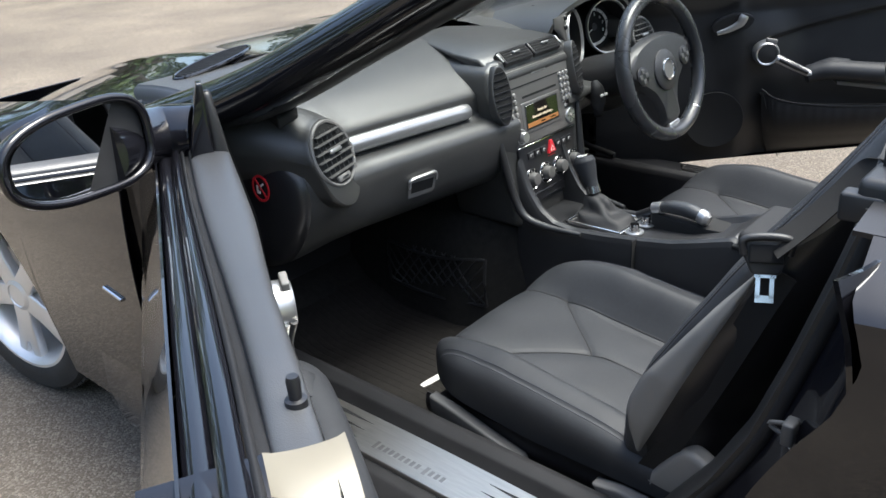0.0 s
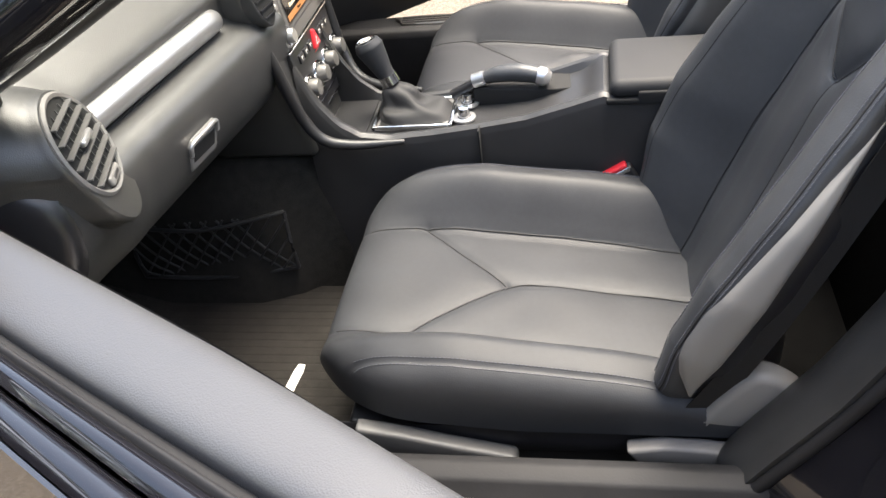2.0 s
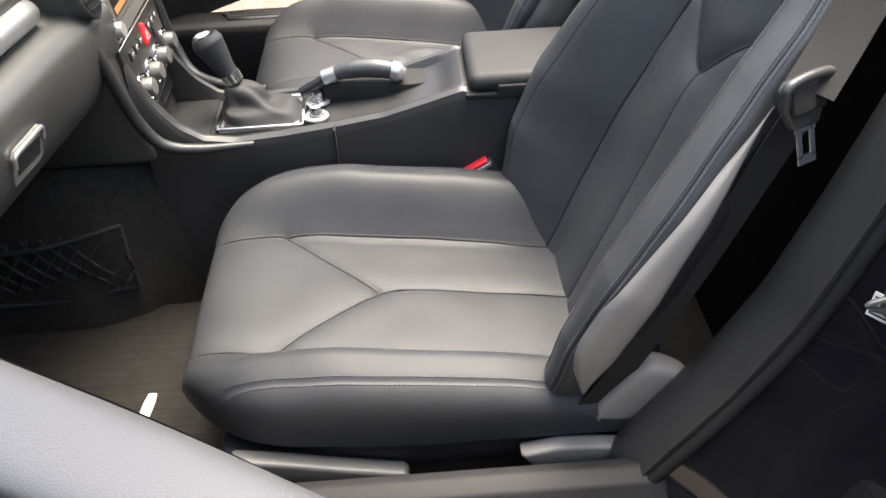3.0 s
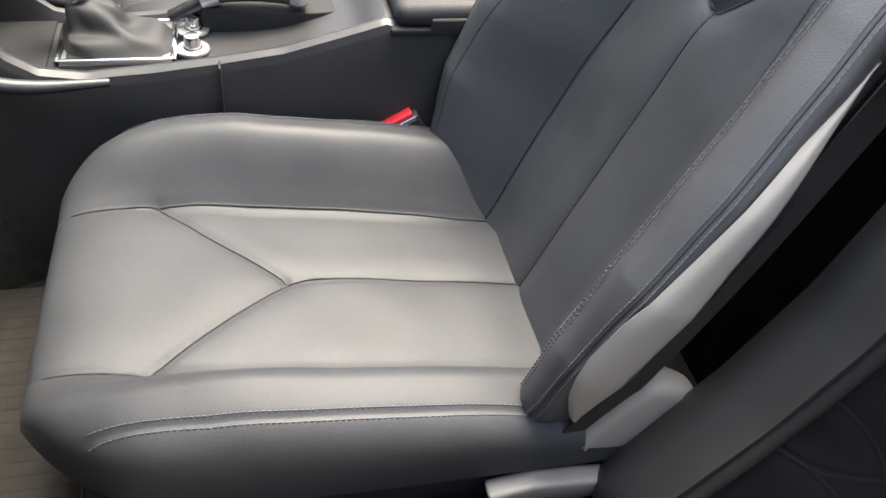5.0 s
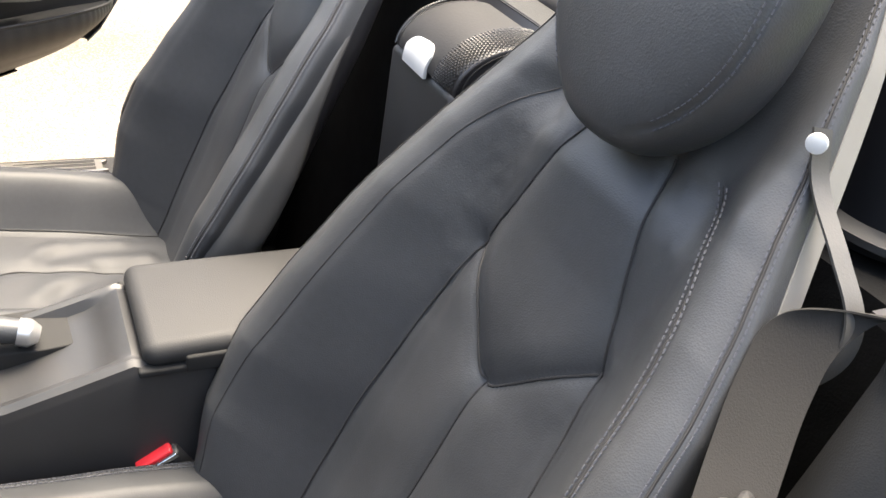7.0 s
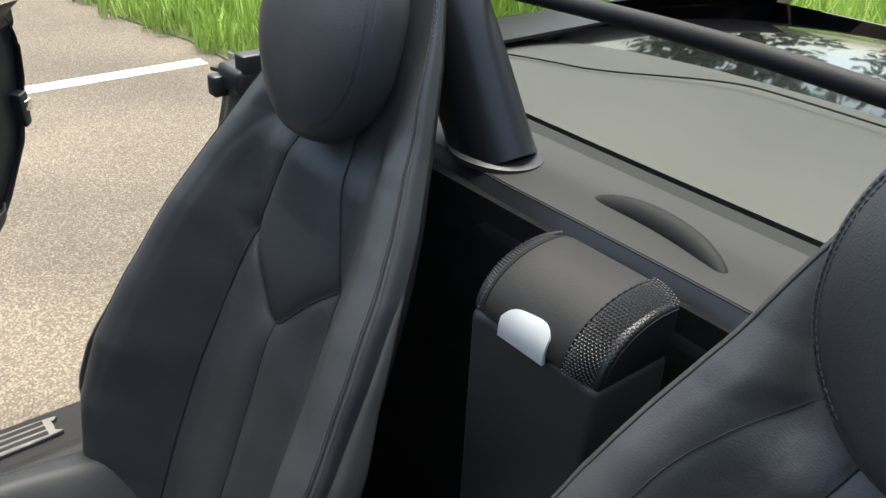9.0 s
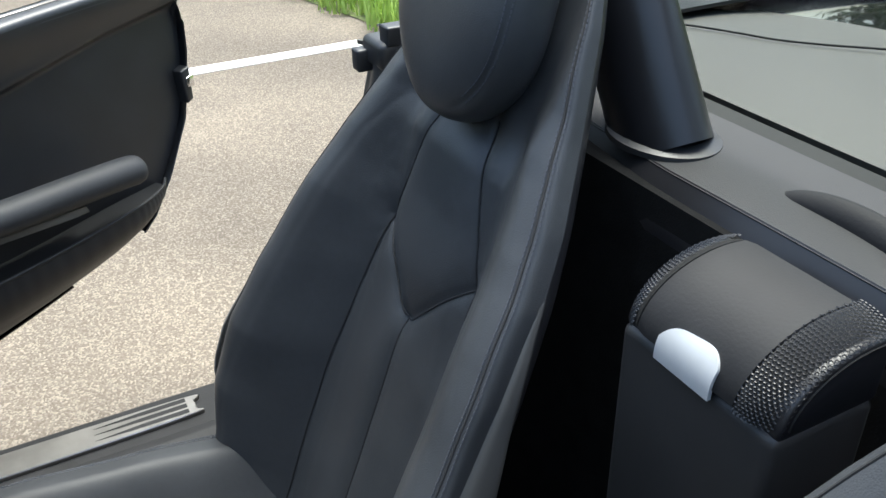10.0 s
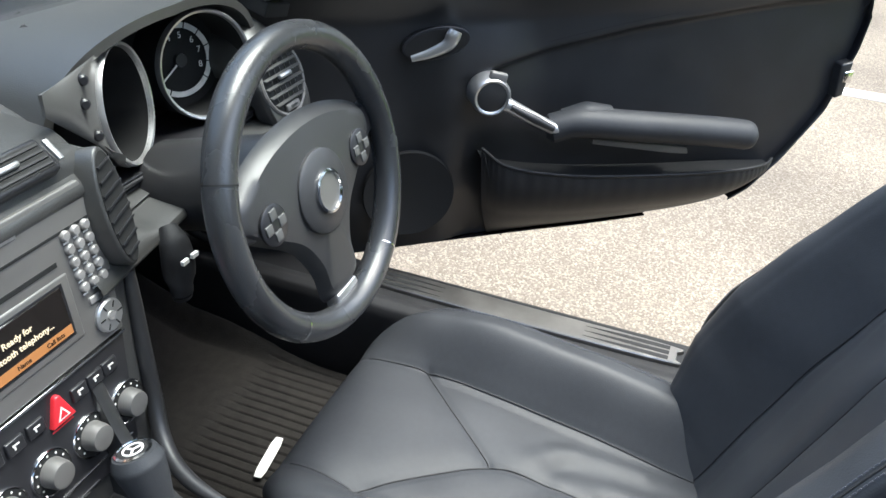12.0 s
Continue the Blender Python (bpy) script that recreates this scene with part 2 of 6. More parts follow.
def smooth_path(pts, n):
    """Catmull-Rom through points, n + 1 samples."""
    P = [np.array(p, float) for p in pts]
    P = [2 * P[0] - P[1]] + P + [2 * P[-1] - P[-2]]
    out = []
    segs = len(P) - 3
    for k in range(n + 1):
        t = k / n * segs
        i = min(int(t), segs - 1)
        t -= i
        a, b, c, d = P[i:i + 4]
        out.append(0.5 * ((2 * b) + (c - a) * t + (2 * a - 5 * b + 4 * c - d) * t * t + (3 * b - a - 3 * c + d) * t ** 3))
    return out


def tube(pts, r, seg=12, n=None, flat=1.0, up=(0, 0, 1), caps=True):
    """A rod along a smooth path; r: one radius or one for each given point; flat: depth over width of its section."""
    n = n or (len(pts) - 1) * 6
    path = smooth_path(pts, n)
    rs = [float(x) for x in np.interp(np.linspace(0, 1, n + 1), np.linspace(0, 1, len(pts)), r if hasattr(r, "__len__") else [r] * len(pts))]
    bm = bmesh.new()
    rings = []
    for k, p in enumerate(path):
        d = Vector(path[min(k + 1, n)] - path[max(k - 1, 0)]).normalized()
        s = d.cross(Vector(up))
        if s.length < 1e-4:
            s = d.cross(Vector((1, 0.2, 0)))
        s.normalize()
        u = s.cross(d)
        rings.append([bm.verts.new(Vector(p) + s * math.cos(a) * rs[k] + u * math.sin(a) * rs[k] * flat)
                      for a in (2 * math.pi * i / seg for i in range(seg))])
    for a, b in zip(rings, rings[1:]):
        for i in range(seg):
            bm.faces.new((a[i], a[(i + 1) % seg], b[(i + 1) % seg], b[i]))
    if caps:
        bm.faces.new(rings[0][::-1])
        bm.faces.new(rings[-1])
    bmesh.ops.recalc_face_normals(bm, faces=bm.faces[:])
    return bm


def lathe(profile, seg=32):
    """Radius and height pairs, turned about z; closed where the radius is 0."""
    bm = bmesh.new()
    rings = []
    for r, h in profile:
        if r < 1e-6:
            rings.append([bm.verts.new((0, 0, h))])
        else:
            rings.append([bm.verts.new((r * math.cos(2 * math.pi * i / seg), r * math.sin(2 * math.pi * i / seg), h)) for i in range(seg)])
    for a, b in zip(rings, rings[1:]):
        for i in range(seg):
            j = (i + 1) % seg
            if len(a) == 1 and len(b) > 1:
                bm.faces.new((a[0], b[i], b[j]))
            elif len(b) == 1 and len(a) > 1:
                bm.faces.new((a[i], b[0], a[j]))
            elif len(a) > 1:
                bm.faces.new((a[i], b[i], b[j], a[j]))
    bmesh.ops.recalc_face_normals(bm, faces=bm.faces[:])
    return bm


def moved(bm, m):
    bm.transform(m)
    return bm


def joined(*bms):
    out = bmesh.new()
    for b in bms:
        me = bpy.data.meshes.new("tmp")
        b.to_mesh(me)
        b.free()
        out.from_mesh(me)
        bpy.data.meshes.remove(me)
    return out


def axes(o, x, z):
    """A pose from an origin, a rough x axis and a z axis."""
    z = Vector(z).normalized()
    x = Vector(x)
    x = (x - z * x.dot(z)).normalized()
    y = z.cross(x)
    m = Matrix((x, y, z)).transposed().to_4x4()
    m.translation = Vector(o)
    return m


def flipped(bm, side):
    """Mirrors a mesh in x for side -1."""
    if side < 0:
        for v in bm.verts:
            v.co.x = -v.co.x
        bmesh.ops.reverse_faces(bm, faces=bm.faces[:])
    return bm


def lettering(text, size, m, mat, parent, name="lettering", depth=0.0004):
    cu = bpy.data.curves.new(name, 'FONT')
    cu.body, cu.size, cu.extrude = text, size, depth
    cu.align_x, cu.align_y = 'CENTER', 'CENTER'
    tmp = bpy.data.objects.new(name, cu)
    me = bpy.data.meshes.new_from_object(tmp)
    bpy.data.objects.remove(tmp)
    me.name = name
    me.materials.clear()
    me.materials.append(mat)
    return shared(name, me, m, parent)


def sstep(a, b, x):
    t = min(1.0, max(0.0, (x - a) / (b - a)))
    return t * t * (3 - 2 * t)


def to_line(px, py, line):
    """Distance from a point to a polyline."""
    best = 9.0
    for (ax, ay), (bx, by) in zip(line, line[1:]):
        dx, dy = bx - ax, by - ay
        t = max(0.0, min(1.0, ((px - ax) * dx + (py - ay) * dy) / (dx * dx + dy * dy + 1e-12)))
        best = min(best, math.hypot(px - ax - t * dx, py - ay - t * dy))
    return best

# ---------- ground ----------
ground = part("ground", grid(lambda u, v: (-150 + 300 * u, -150 + 300 * v, 0), 12, 12), ASPHALT)
tagged(ground, "worn beige-grey asphalt car park surface", "ground", kind="structure")


def grass_patch():
    def soil(u, v):
        x = -30 + 70 * u
        edge = -1.75 - 0.12 * math.sin(x * 2.1) - (1.6 if x < 3.1 else 0) * sstep(3.3, 2.6, x)
        y = edge - 32 * v * v
        return (x, y, 0.006 + 0.05 * sstep(0.0, 0.15, v) + 1.6 * v * v)
    sod = part("verge", grid(soil, 90, 14), SOIL)
    tagged(sod, "grassy verge beside the car park", "verge", kind="structure")
    rnd = random.Random(4)
    bm = bmesh.new()
    for k in range(42000):
        if k < 26000:
            x = rnd.uniform(1.2, 8.5)
            d = abs(rnd.gauss(0, 1.5))
        else:
            x = rnd.uniform(-6, 16)
            d = rnd.uniform(0, 9)
        edge = -1.72 - 0.12 * math.sin(x * 2.1) + 0.06 * math.sin(x * 13) - 1.6 * sstep(3.3, 2.6, x)
        y = edge - d
        v = math.sqrt(max(0.0, d) / 32)
        z = 0.004 + 0.05 * sstep(0.0, 0.15, v) + 1.6 * v * v
        h = rnd.uniform(0.10, 0.34) * (0.6 + 0.4 * sstep(0.0, 0.6, d)) * (1.3 if rnd.random() < 0.1 else 1)
        a = rnd.uniform(0, 6.283)
        wd = rnd.uniform(0.004, 0.009) * (1 + d * 0.25)
        lean = rnd.uniform(0.05, 0.55) * h
        b = rnd.uniform(0, 6.283)
        dx, dy = math.cos(a) * wd, math.sin(a) * wd
        lx, ly = math.cos(b) * lean, math.sin(b) * lean
        p = [bm.verts.new(c) for c in ((x - dx, y - dy, z), (x + dx, y + dy, z), (x + dx * 0.7 + lx * 0.4, y + dy * 0.7 + ly * 0.4, z + h * 0.6),
                                       (x - dx * 0.7 + lx * 0.4, y - dy * 0.7 + ly * 0.4, z + h * 0.6), (x + lx, y + ly, z + h))]
        bm.faces.new(p[:4])
        bm.faces.new((p[3], p[2], p[4]))
    g = part("grass", bm, GRASSM)
    tagged(g, "long fresh green grass on the verge", "grass", kind="stuff")


grass_patch()
line = part("parking_line", box(3.76, 3.87, -1.72, 3.6, -0.02, 0.004, 0.001, 1), PAINTLINE)
tagged(line, "worn white painted parking bay line on asphalt", "road marking", kind="structure")


# ---------- trees round the car park ----------
LEAF = material("tree_leaves", (0.035, 0.065, 0.015), 0.55, color2=(0.10, 0.15, 0.035), vscale=0.9, fine=0.5)
BARK = material("tree_bark", (0.10, 0.08, 0.06), 0.9, vary=0.3, vscale=5, bump=0.8, bscale=30)


def build_tree(seed):
    rnd = random.Random(seed)
    tree = thing("tree", (0, 0, 0), "leafy green tree at the edge of the car park", "tree", "trees round the car park")
    wood = [tube([Vector((0, 0, -0.05)), Vector((0.06, 0.02, 1.4)), Vector((0.02, -0.05, 3.0)), Vector((0.1, 0.05, 5.4))], [0.24, 0.17, 0.12, 0.04], 10, 12)]
    clumps = []
    for k in range(26):
        a, h = rnd.uniform(0, 6.283), rnd.uniform(1.2, 6.6)
        reach = 2.1 * math.sin(math.pi * min(1.0, (h - 0.4) / 7.0)) ** 0.6 * rnd.uniform(0.55, 1.05)
        tip = Vector((reach * math.cos(a), reach * math.sin(a), h))
        clumps.append((tip, rnd.uniform(0.6, 1.1)))
        if k < 9:
            z0 = max(1.0, h - 1.2)
            wood.append(tube([Vector((0.04, 0, z0)), Vector((tip.x * 0.5, tip.y * 0.5, z0 + (h - z0) * 0.4)), tip], [0.07, 0.045, 0.015], 6, 8))
    part("trunk", joined(*wood), BARK, tree)
    vs, fs = [], []
    for c, r in clumps:
        for k in range(120):
            d = Vector((rnd.gauss(0, 1), rnd.gauss(0, 1), rnd.gauss(0, 1))).normalized() * r * rnd.uniform(0.5, 1.0)
            a = Vector((rnd.gauss(0, 1), rnd.gauss(0, 1), rnd.gauss(0, 1))).normalized() * rnd.uniform(0.10, 0.20)
            b = a.cross(d).normalized() * a.length * 0.6
            q = len(vs)
            vs += [c + d - a, c + d + b, c + d + a, c + d - b]
            fs.append((q, q + 1, q + 2, q + 3))
    me = bpy.data.meshes.new("crown")
    me.from_pydata([tuple(v) for v in vs], [], fs)
    me.materials.append(LEAF)
    shared("crown", me, Matrix.Identity(4), tree)
    return tree


rnd = random.Random(12)
TREES = [build_tree(31), build_tree(32)]
for k in reversed(range(26)):
    a = 2 * math.pi * (k + rnd.uniform(-0.3, 0.3)) / 26
    r = rnd.uniform(13.5, 18.5)
    m = pose(r * math.cos(a), r * math.sin(a) - 1.0, 0.0 if math.sin(a) > 0 else 0.35, 0, 0, rnd.uniform(0, 360)) @ Matrix.Scale(rnd.uniform(0.85, 1.25), 4)
    if k < 2:
        TREES[k].matrix_world = m
    else:
        copy_thing(TREES[k % 2], m)


# ---------- the car ----------
car = thing("car", (0, 0.5, 0.1), "black two-seat convertible car with both doors open and the roof down", "car")
tub = car

# ---------- seats ----------
SEAT_TILT = radians(21)
UP = Vector((0, -math.sin(SEAT_TILT), math.cos(SEAT_TILT)))
FWD = Vector((0, math.cos(SEAT_TILT), math.sin(SEAT_TILT)))
HINGE = Vector((0, -0.15, 0.42))
R_SEAM = [(0.118, 0.42), (0.124, 0.315), (0.131, 0.24), (0.132, 0.0), (0.125, -0.22)]
V_SEAM = [(0.130, 0.262), (0.075, 0.205), (0.022, 0.143), (0.006, 0.124), (0, 0.120)]
C_SEAM = [(0, 0.12), (0.008, 0.05), (0.004, -0.22)]
B_SEAM = [(0.048, 0.66), (0.075, 0.57), (0.100, 0.49), (0.120, 0.36), (0.131, 0.2), (0.130, -0.02)]
BV_SEAM = [(0.100, 0.487), (0.06, 0.447), (0.016, 0.402), (0, 0.396)]
BC_SEAM = [(0, 0.396), (0.0, -0.02)]
RIDGE = [(0.100, 0.665), (0.135, 0.62), (0.163, 0.57), (0.183, 0.50), (0.198, 0.42), (0.214, 0.30), (0.226, 0.17), (0.216, 0.06)]
RIDGE_S, RIDGE_X = [p[1] for p in reversed(RIDGE)], [p[0] for p in reversed(RIDGE)]


def cush_base(y):
    return 0.434 + 0.018 * sstep(0.05, 0.30, y)


def cushion_w(y):
    return 0.262 - 0.10 * max(0.0, (y - 0.20) / 0.177) ** 2.6


def cushion_z(x, y, worn=0.0):
    z = 0.42 + 0.04 * (y + 0.166) / 0.286
    a = abs(x)
    hb = 0.05 + 0.035 * sstep(0.36, 0.15, y) - 0.015 * sstep(0.0, -0.2, y)
    z += hb * sstep(0.115, 0.205, a)
    z += 0.006 * math.cos(min(1.0, a / 0.13) * math.pi / 2)
    lines = (R_SEAM, V_SEAM, C_SEAM)
    for k, ln in enumerate(lines):
        d = to_line(a if k < 2 else x, y, ln)
        z -= 0.0030 * math.exp(-(d / 0.0050) ** 2) + 0.0030 * math.exp(-(d / 0.022) ** 2)
    d = to_line(a, y, [(0.225, 0.36), (0.236, 0.2), (0.236, -0.2)])
    z -= 0.0022 * math.exp(-(d / 0.0028) ** 2)
    if worn:
        w = sstep(0.12, 0.0, y) * sstep(0.17, 0.09, a)
        for k, (x0, y0, x1, y1) in enumerate(((-0.10, 0.03, -0.02, -0.10), (-0.06, 0.06, 0.01, -0.02), (0.02, 0.02, 0.05, -0.12), (-0.11, -0.04, -0.05, -0.14), (0.07, 0.04, 0.10, -0.08), (0.04, 0.07, 0.09, 0.02))):
            d = to_line(x, y, [(x0, y0), ((x0 + x1) / 2 + 0.008, (y0 + y1) / 2), (x1, y1)])
            z += worn * w * (0.0030 * math.exp(-(d / 0.016) ** 2) - 0.0016 * math.exp(-((d - 0.026) / 0.016) ** 2))
        z += worn * w * 0.0026 * noise.noise(Vector((x * 16, y * 22, 1.0)))
    z += 0.0022 * noise.noise(Vector((x * 14, y * 14, 3.0 + worn)))
    zb = cush_base(y)
    if y > 0.25:
        q = min(1.0, (y - 0.25) / 0.127)
        z = zb + (z - zb) * (1 - q ** 2.6) ** (1 / 2.6)
    return z


def cushion_bm(worn):
    def f(u, v):
        y = -0.20 + 0.577 * (1 - (1 - v) ** 1.35)
        w, zb = cushion_w(y), cush_base(y)
        x = w * math.sin(math.pi / 2 * (2 * u - 1))
        return (x, y, zb + (cushion_z(x, y, worn) - zb) * (max(0.0, 1 - abs(x / w) ** 5)) ** 0.2)
    return grid(f, 180, 180)


def back_w(s):
    return float(np.interp(s, [-0.02, 0.06, 0.14, 0.24, 0.34, 0.44, 0.53, 0.60, 0.68, 0.78, 0.85, 0.875, 0.89],
                           [0.222, 0.258, 0.277, 0.284, 0.275, 0.256, 0.232, 0.207, 0.174, 0.138, 0.108, 0.08, 0.05]))


def edge_n(s):
    """Where the leather ends on the shell."""
    return float(np.interp(s, [-0.02, 0.075, 0.11, 0.14, 0.20, 0.29, 0.38, 0.47, 0.53, 0.60, 0.68, 0.78, 0.89],
                           [0.030, 0.042, 0.060, 0.072, 0.074, 0.056, 0.036, 0.016, 0.004, -0.008, -0.018, -0.024, -0.024]))


def back_n(x, s):
    a = abs(x)
    b = float(np.interp(s, [-0.02, 0.06, 0.14, 0.24, 0.34, 0.48, 0.57, 0.64, 0.70, 0.78], [0.085, 0.108, 0.120, 0.118, 0.102, 0.076, 0.050, 0.022, 0.006, 0.0]))
    w = back_w(s)
    rx = min(w * 0.86, float(np.interp(s, RIDGE_S, RIDGE_X)))
    n = float(np.interp(s, [0, 0.54, 0.66, 0.76, 0.9], [-0.008, -0.008, 0.000, 0.002, 0.002])) + b * sstep(min(0.095, w * 0.5), 0.4 * w * 0.92 + 0.6 * (rx + 0.030), a)
    fall = max(0.0, a - rx + 0.012)
    n -= 0.16 * fall * fall / (fall + 0.014) * sstep(0.66, 0.56, s)
    n += 0.006 * math.cos(min(1.0, a / 0.13) * math.pi / 2)
    n += 0.005 * sstep(0.40, 0.47, s) * sstep(0.11, 0.06, a)
    n -= 0.016 * sstep(0.150, 0.105, a) * sstep(0.60, 0.66, s)
    for ln in (B_SEAM, BV_SEAM, BC_SEAM):
        d = to_line(a, s, ln)
        n -= 0.0030 * math.exp(-(d / 0.0045) ** 2) + 0.0045 * math.exp(-(d / 0.018) ** 2)
    d = to_line(a, s, RIDGE)
    n -= 0.0008 * math.exp(-(d / 0.005) ** 2)
    d = to_line(a, s, [(0.105, 0.40), (0.118, 0.56), (0.075, 0.64)])
    n += 0.0010 * math.exp(-(d / 0.025) ** 2) * noise.noise(Vector((x * 90, s * 60, 2.0)))
    n += 0.002 * noise.noise(Vector((x * 13, s * 13, 8.0)))
    return n


def back_point(x, s, lift=0.0):
    q = min(1.0, abs(x / back_w(s)))
    n = edge_n(s) + (back_n(x, s) + lift - edge_n(s)) * max(0.0, 1 - q ** 6) ** (1 / 6)
    k = max(0.0, 1 - q ** 6) ** (1 / 6)
    return HINGE + Vector((x * (1 - 0.045 * (1 - k) * sstep(0.62, 0.40, s)), 0, 0)) + UP * s + FWD * n


def back_bm():
    def f(u, v):
        s = -0.02 + 0.91 * v
        w = back_w(s)
        return back_point(w * math.sin(math.pi / 2 * (2 * u - 1)), s)
    bm = grid(f, 170, 210)
    return bm


def stitches(points, normal_lift, gap=0.0055, long=0.0036, r=0.0007):
    """Short threads along a list of points."""
    out = bmesh.new()
    acc = 0.0
    for a, b in zip(points, points[1:]):
        d = b - a
        L = d.length
        while acc < L:
            c = a + d * (acc / L)
            t = d.normalized()
            s = t.cross(normal_lift).normalized() * r
            up = normal_lift.normalized() * r * 1.6
            e = c + t * long
            vs = [out.verts.new(p) for p in (c - s, c + s, e + s, e - s, c - s * 0.5 + up, c + s * 0.5 + up, e + s * 0.5 + up, e - s * 0.5 + up)]
            for q in ((4, 5, 6, 7), (0, 1, 5, 4), (1, 2, 6, 5), (2, 3, 7, 6), (3, 0, 4, 7)):
                out.faces.new([vs[i] for i in q])
            acc += gap
        acc -= L
    return out


def head_point(u, e, lift=0.0):
    """The headrest's skin: u goes round it, e from its back to its front."""
    a = 2 * math.pi * u
    cx, cs = math.cos(a), math.sin(a)
    r = max(0.0, math.cos(e)) ** 0.55
    hw = 0.116 * (1 - 0.22 * max(0.0, -cs) ** 1.8 - 0.10 * max(0.0, cs) ** 2)
    x = hw * math.copysign(abs(cx) ** 0.8, cx) * r
    s = 0.772 + 0.128 * math.copysign(abs(cs) ** 0.85, cs) * r
    n = 0.022 + (0.046 + lift if e > 0 else 0.045) * math.copysign(abs(math.sin(e)) ** 0.75, math.sin(e)) + 0.014 * sstep(0.66, 0.80, s)
    if e > 0 and abs(cx) > 0.35:
        n -= 0.0024 * math.exp(-((r - 0.925) / 0.018) ** 2) * sstep(0.35, 0.6, abs(cx))
    return HINGE + Vector((x, 0, 0)) + UP * s + FWD * n


def headrest_bm():
    def f(u, v):
        e = math.pi * (v - 0.5)
        return head_point(u, e)
    bm = grid(f, 110, 80, close_u=True)
    bmesh.ops.remove_doubles(bm, verts=bm.verts[:], dist=1e-5)
    return bm


def build_seat(side, worn, label):
    """side: -1 with the door on the left, 1 with it on the right."""
    cx = 0.37 * side
    shift = Matrix.Translation((cx, 0, 0))
    base = prism([(0.33, 0.41), (0.32, 0.345), (0.20, 0.315), (-0.22, 0.32), (-0.24, 0.36), (-0.2, 0.39)], -0.236, 0.236, "x", 0.01)
    seat = unit("seat", moved(base, shift), BLACKPL, label)

    def put(name, bm, mat, parent=seat, text=""):
        return part(name, moved(bm, shift), mat, parent, text)
    cu = put("cushion", cushion_bm(worn), LEATHER_FINE)
    bk = put("backrest", back_bm(), LEATHER)
    hr = put("headrest", headrest_bm(), LEATHER)

    def shell(u, v):
        s = -0.02 + 0.900 * v
        w = back_w(min(s, 0.885)) * 0.965 - 0.003
        a = math.pi * u
        c, d = math.cos(a), math.sin(a)
        x = w * math.copysign(abs(c) ** 0.9, c)
        depth = float(np.interp(s, [0, 0.15, 0.45, 0.7, 0.88], [0.15, 0.15, 0.085, 0.055, 0.035]))
        return HINGE + Vector((x, 0, 0)) + UP * s + FWD * (edge_n(s) + 0.002 - depth * d ** 0.8)
    put("back_shell", thick(grid(shell, 48, 50), 0.003), SATIN, text="black plastic back shell")
    # seams in thread
    lines = []
    for sg in (-1,):
        for off in (-0.0045, 0.0045) if side < 0 else ():
            lines.append([back_point(sg * (x + off), s, 0.0010) for x, s in (tuple(p) for p in smooth_path(RIDGE, 60))])
        for q in (0.945, 0.975):
            lines.append([back_point(sg * back_w(s) * q, s, 0.0008) + Vector((sg * 0.0012, 0, 0)) for s in np.linspace(0.05, 0.86, 90)])
    for ln in ([back_point(x, s, 0.0006) for x, s in (tuple(p) for p in smooth_path([(sg * a, b) for a, b in c], 70))] for c in (B_SEAM, BV_SEAM) for sg in (-1, 1)):
        put("seam", tube(ln, 0.0013, 6, 70), SEAM, bk)
    put("seam", tube([back_point(0, s, 0.0006) for s in np.linspace(0.396, 0.0, 30)], 0.0013, 6, 30), SEAM, bk)
    for sg in (-1, 1):
        if side < 0:
            put("seam", tube([back_point(sg * x, s, -0.0002) for x, s in (tuple(p) for p in smooth_path(RIDGE, 60))], 0.0009, 6, 60), SEAM, bk)
        put("seam", tube([back_point(sg * back_w(s) * 0.96, s, 0.0) for s in np.linspace(0.05, 0.86, 60)], 0.0013, 6, 60), SEAM, bk)
    st = bmesh.new()
    for ln in lines:
        s1 = stitches(ln, FWD)
        me = bpy.data.meshes.new("tmp")
        s1.to_mesh(me)
        s1.free()
        st.from_mesh(me)
        bpy.data.meshes.remove(me)
    tagged(put("stitching", st, THREAD, bk), kind="stuff")
    st = bmesh.new()
    for sg in (-1, 1):
        for r in (0.905, 0.945):
            e = math.acos(r ** (1 / 0.55))
            turn = [(-0.14 + 0.28 * k / 60) if sg > 0 else (0.36 + 0.28 * k / 60) for k in range(61)]
            s1 = stitches([head_point(q, e, 0.0008) for q in turn], FWD)
            me = bpy.data.meshes.new("tmp")
            s1.to_mesh(me)
            s1.free()
            st.from_mesh(me)
            bpy.data.meshes.remove(me)
    tagged(put("stitching", st, THREAD, hr), kind="stuff")
    st = bmesh.new()
    for sg in (-1, 1):
        for off in (-0.0045, 0.0045):
            pts = []
            for y in np.linspace(0.30, -0.19, 60):
                x = sg * (float(np.interp(y, [0.2, 0.36], [0.236, 0.225])) + off)
                w = cushion_w(y)
                pts.append(Vector((x, y, cush_base(y) + (cushion_z(x, y, 0) + 0.0006 - cush_base(y)) * max(0.0, 1 - min(1.0, abs(x / w)) ** 5) ** 0.2)))
            s1 = stitches(pts, Vector((0, 0, 1)))
            me = bpy.data.meshes.new("tmp")
            s1.to_mesh(me)
            s1.free()
            st.from_mesh(me)
            bpy.data.meshes.remove(me)
    tagged(put("stitching", st, THREAD, cu), kind="stuff")
    # cushion seams
    def on_cushion(x, y, lift):
        w = cushion_w(y)
        return Vector((x, y, cush_base(y) + (cushion_z(x, y, worn) + lift - cush_base(y)) * max(0.0, 1 - min(1.0, abs(x / w)) ** 5) ** 0.2))
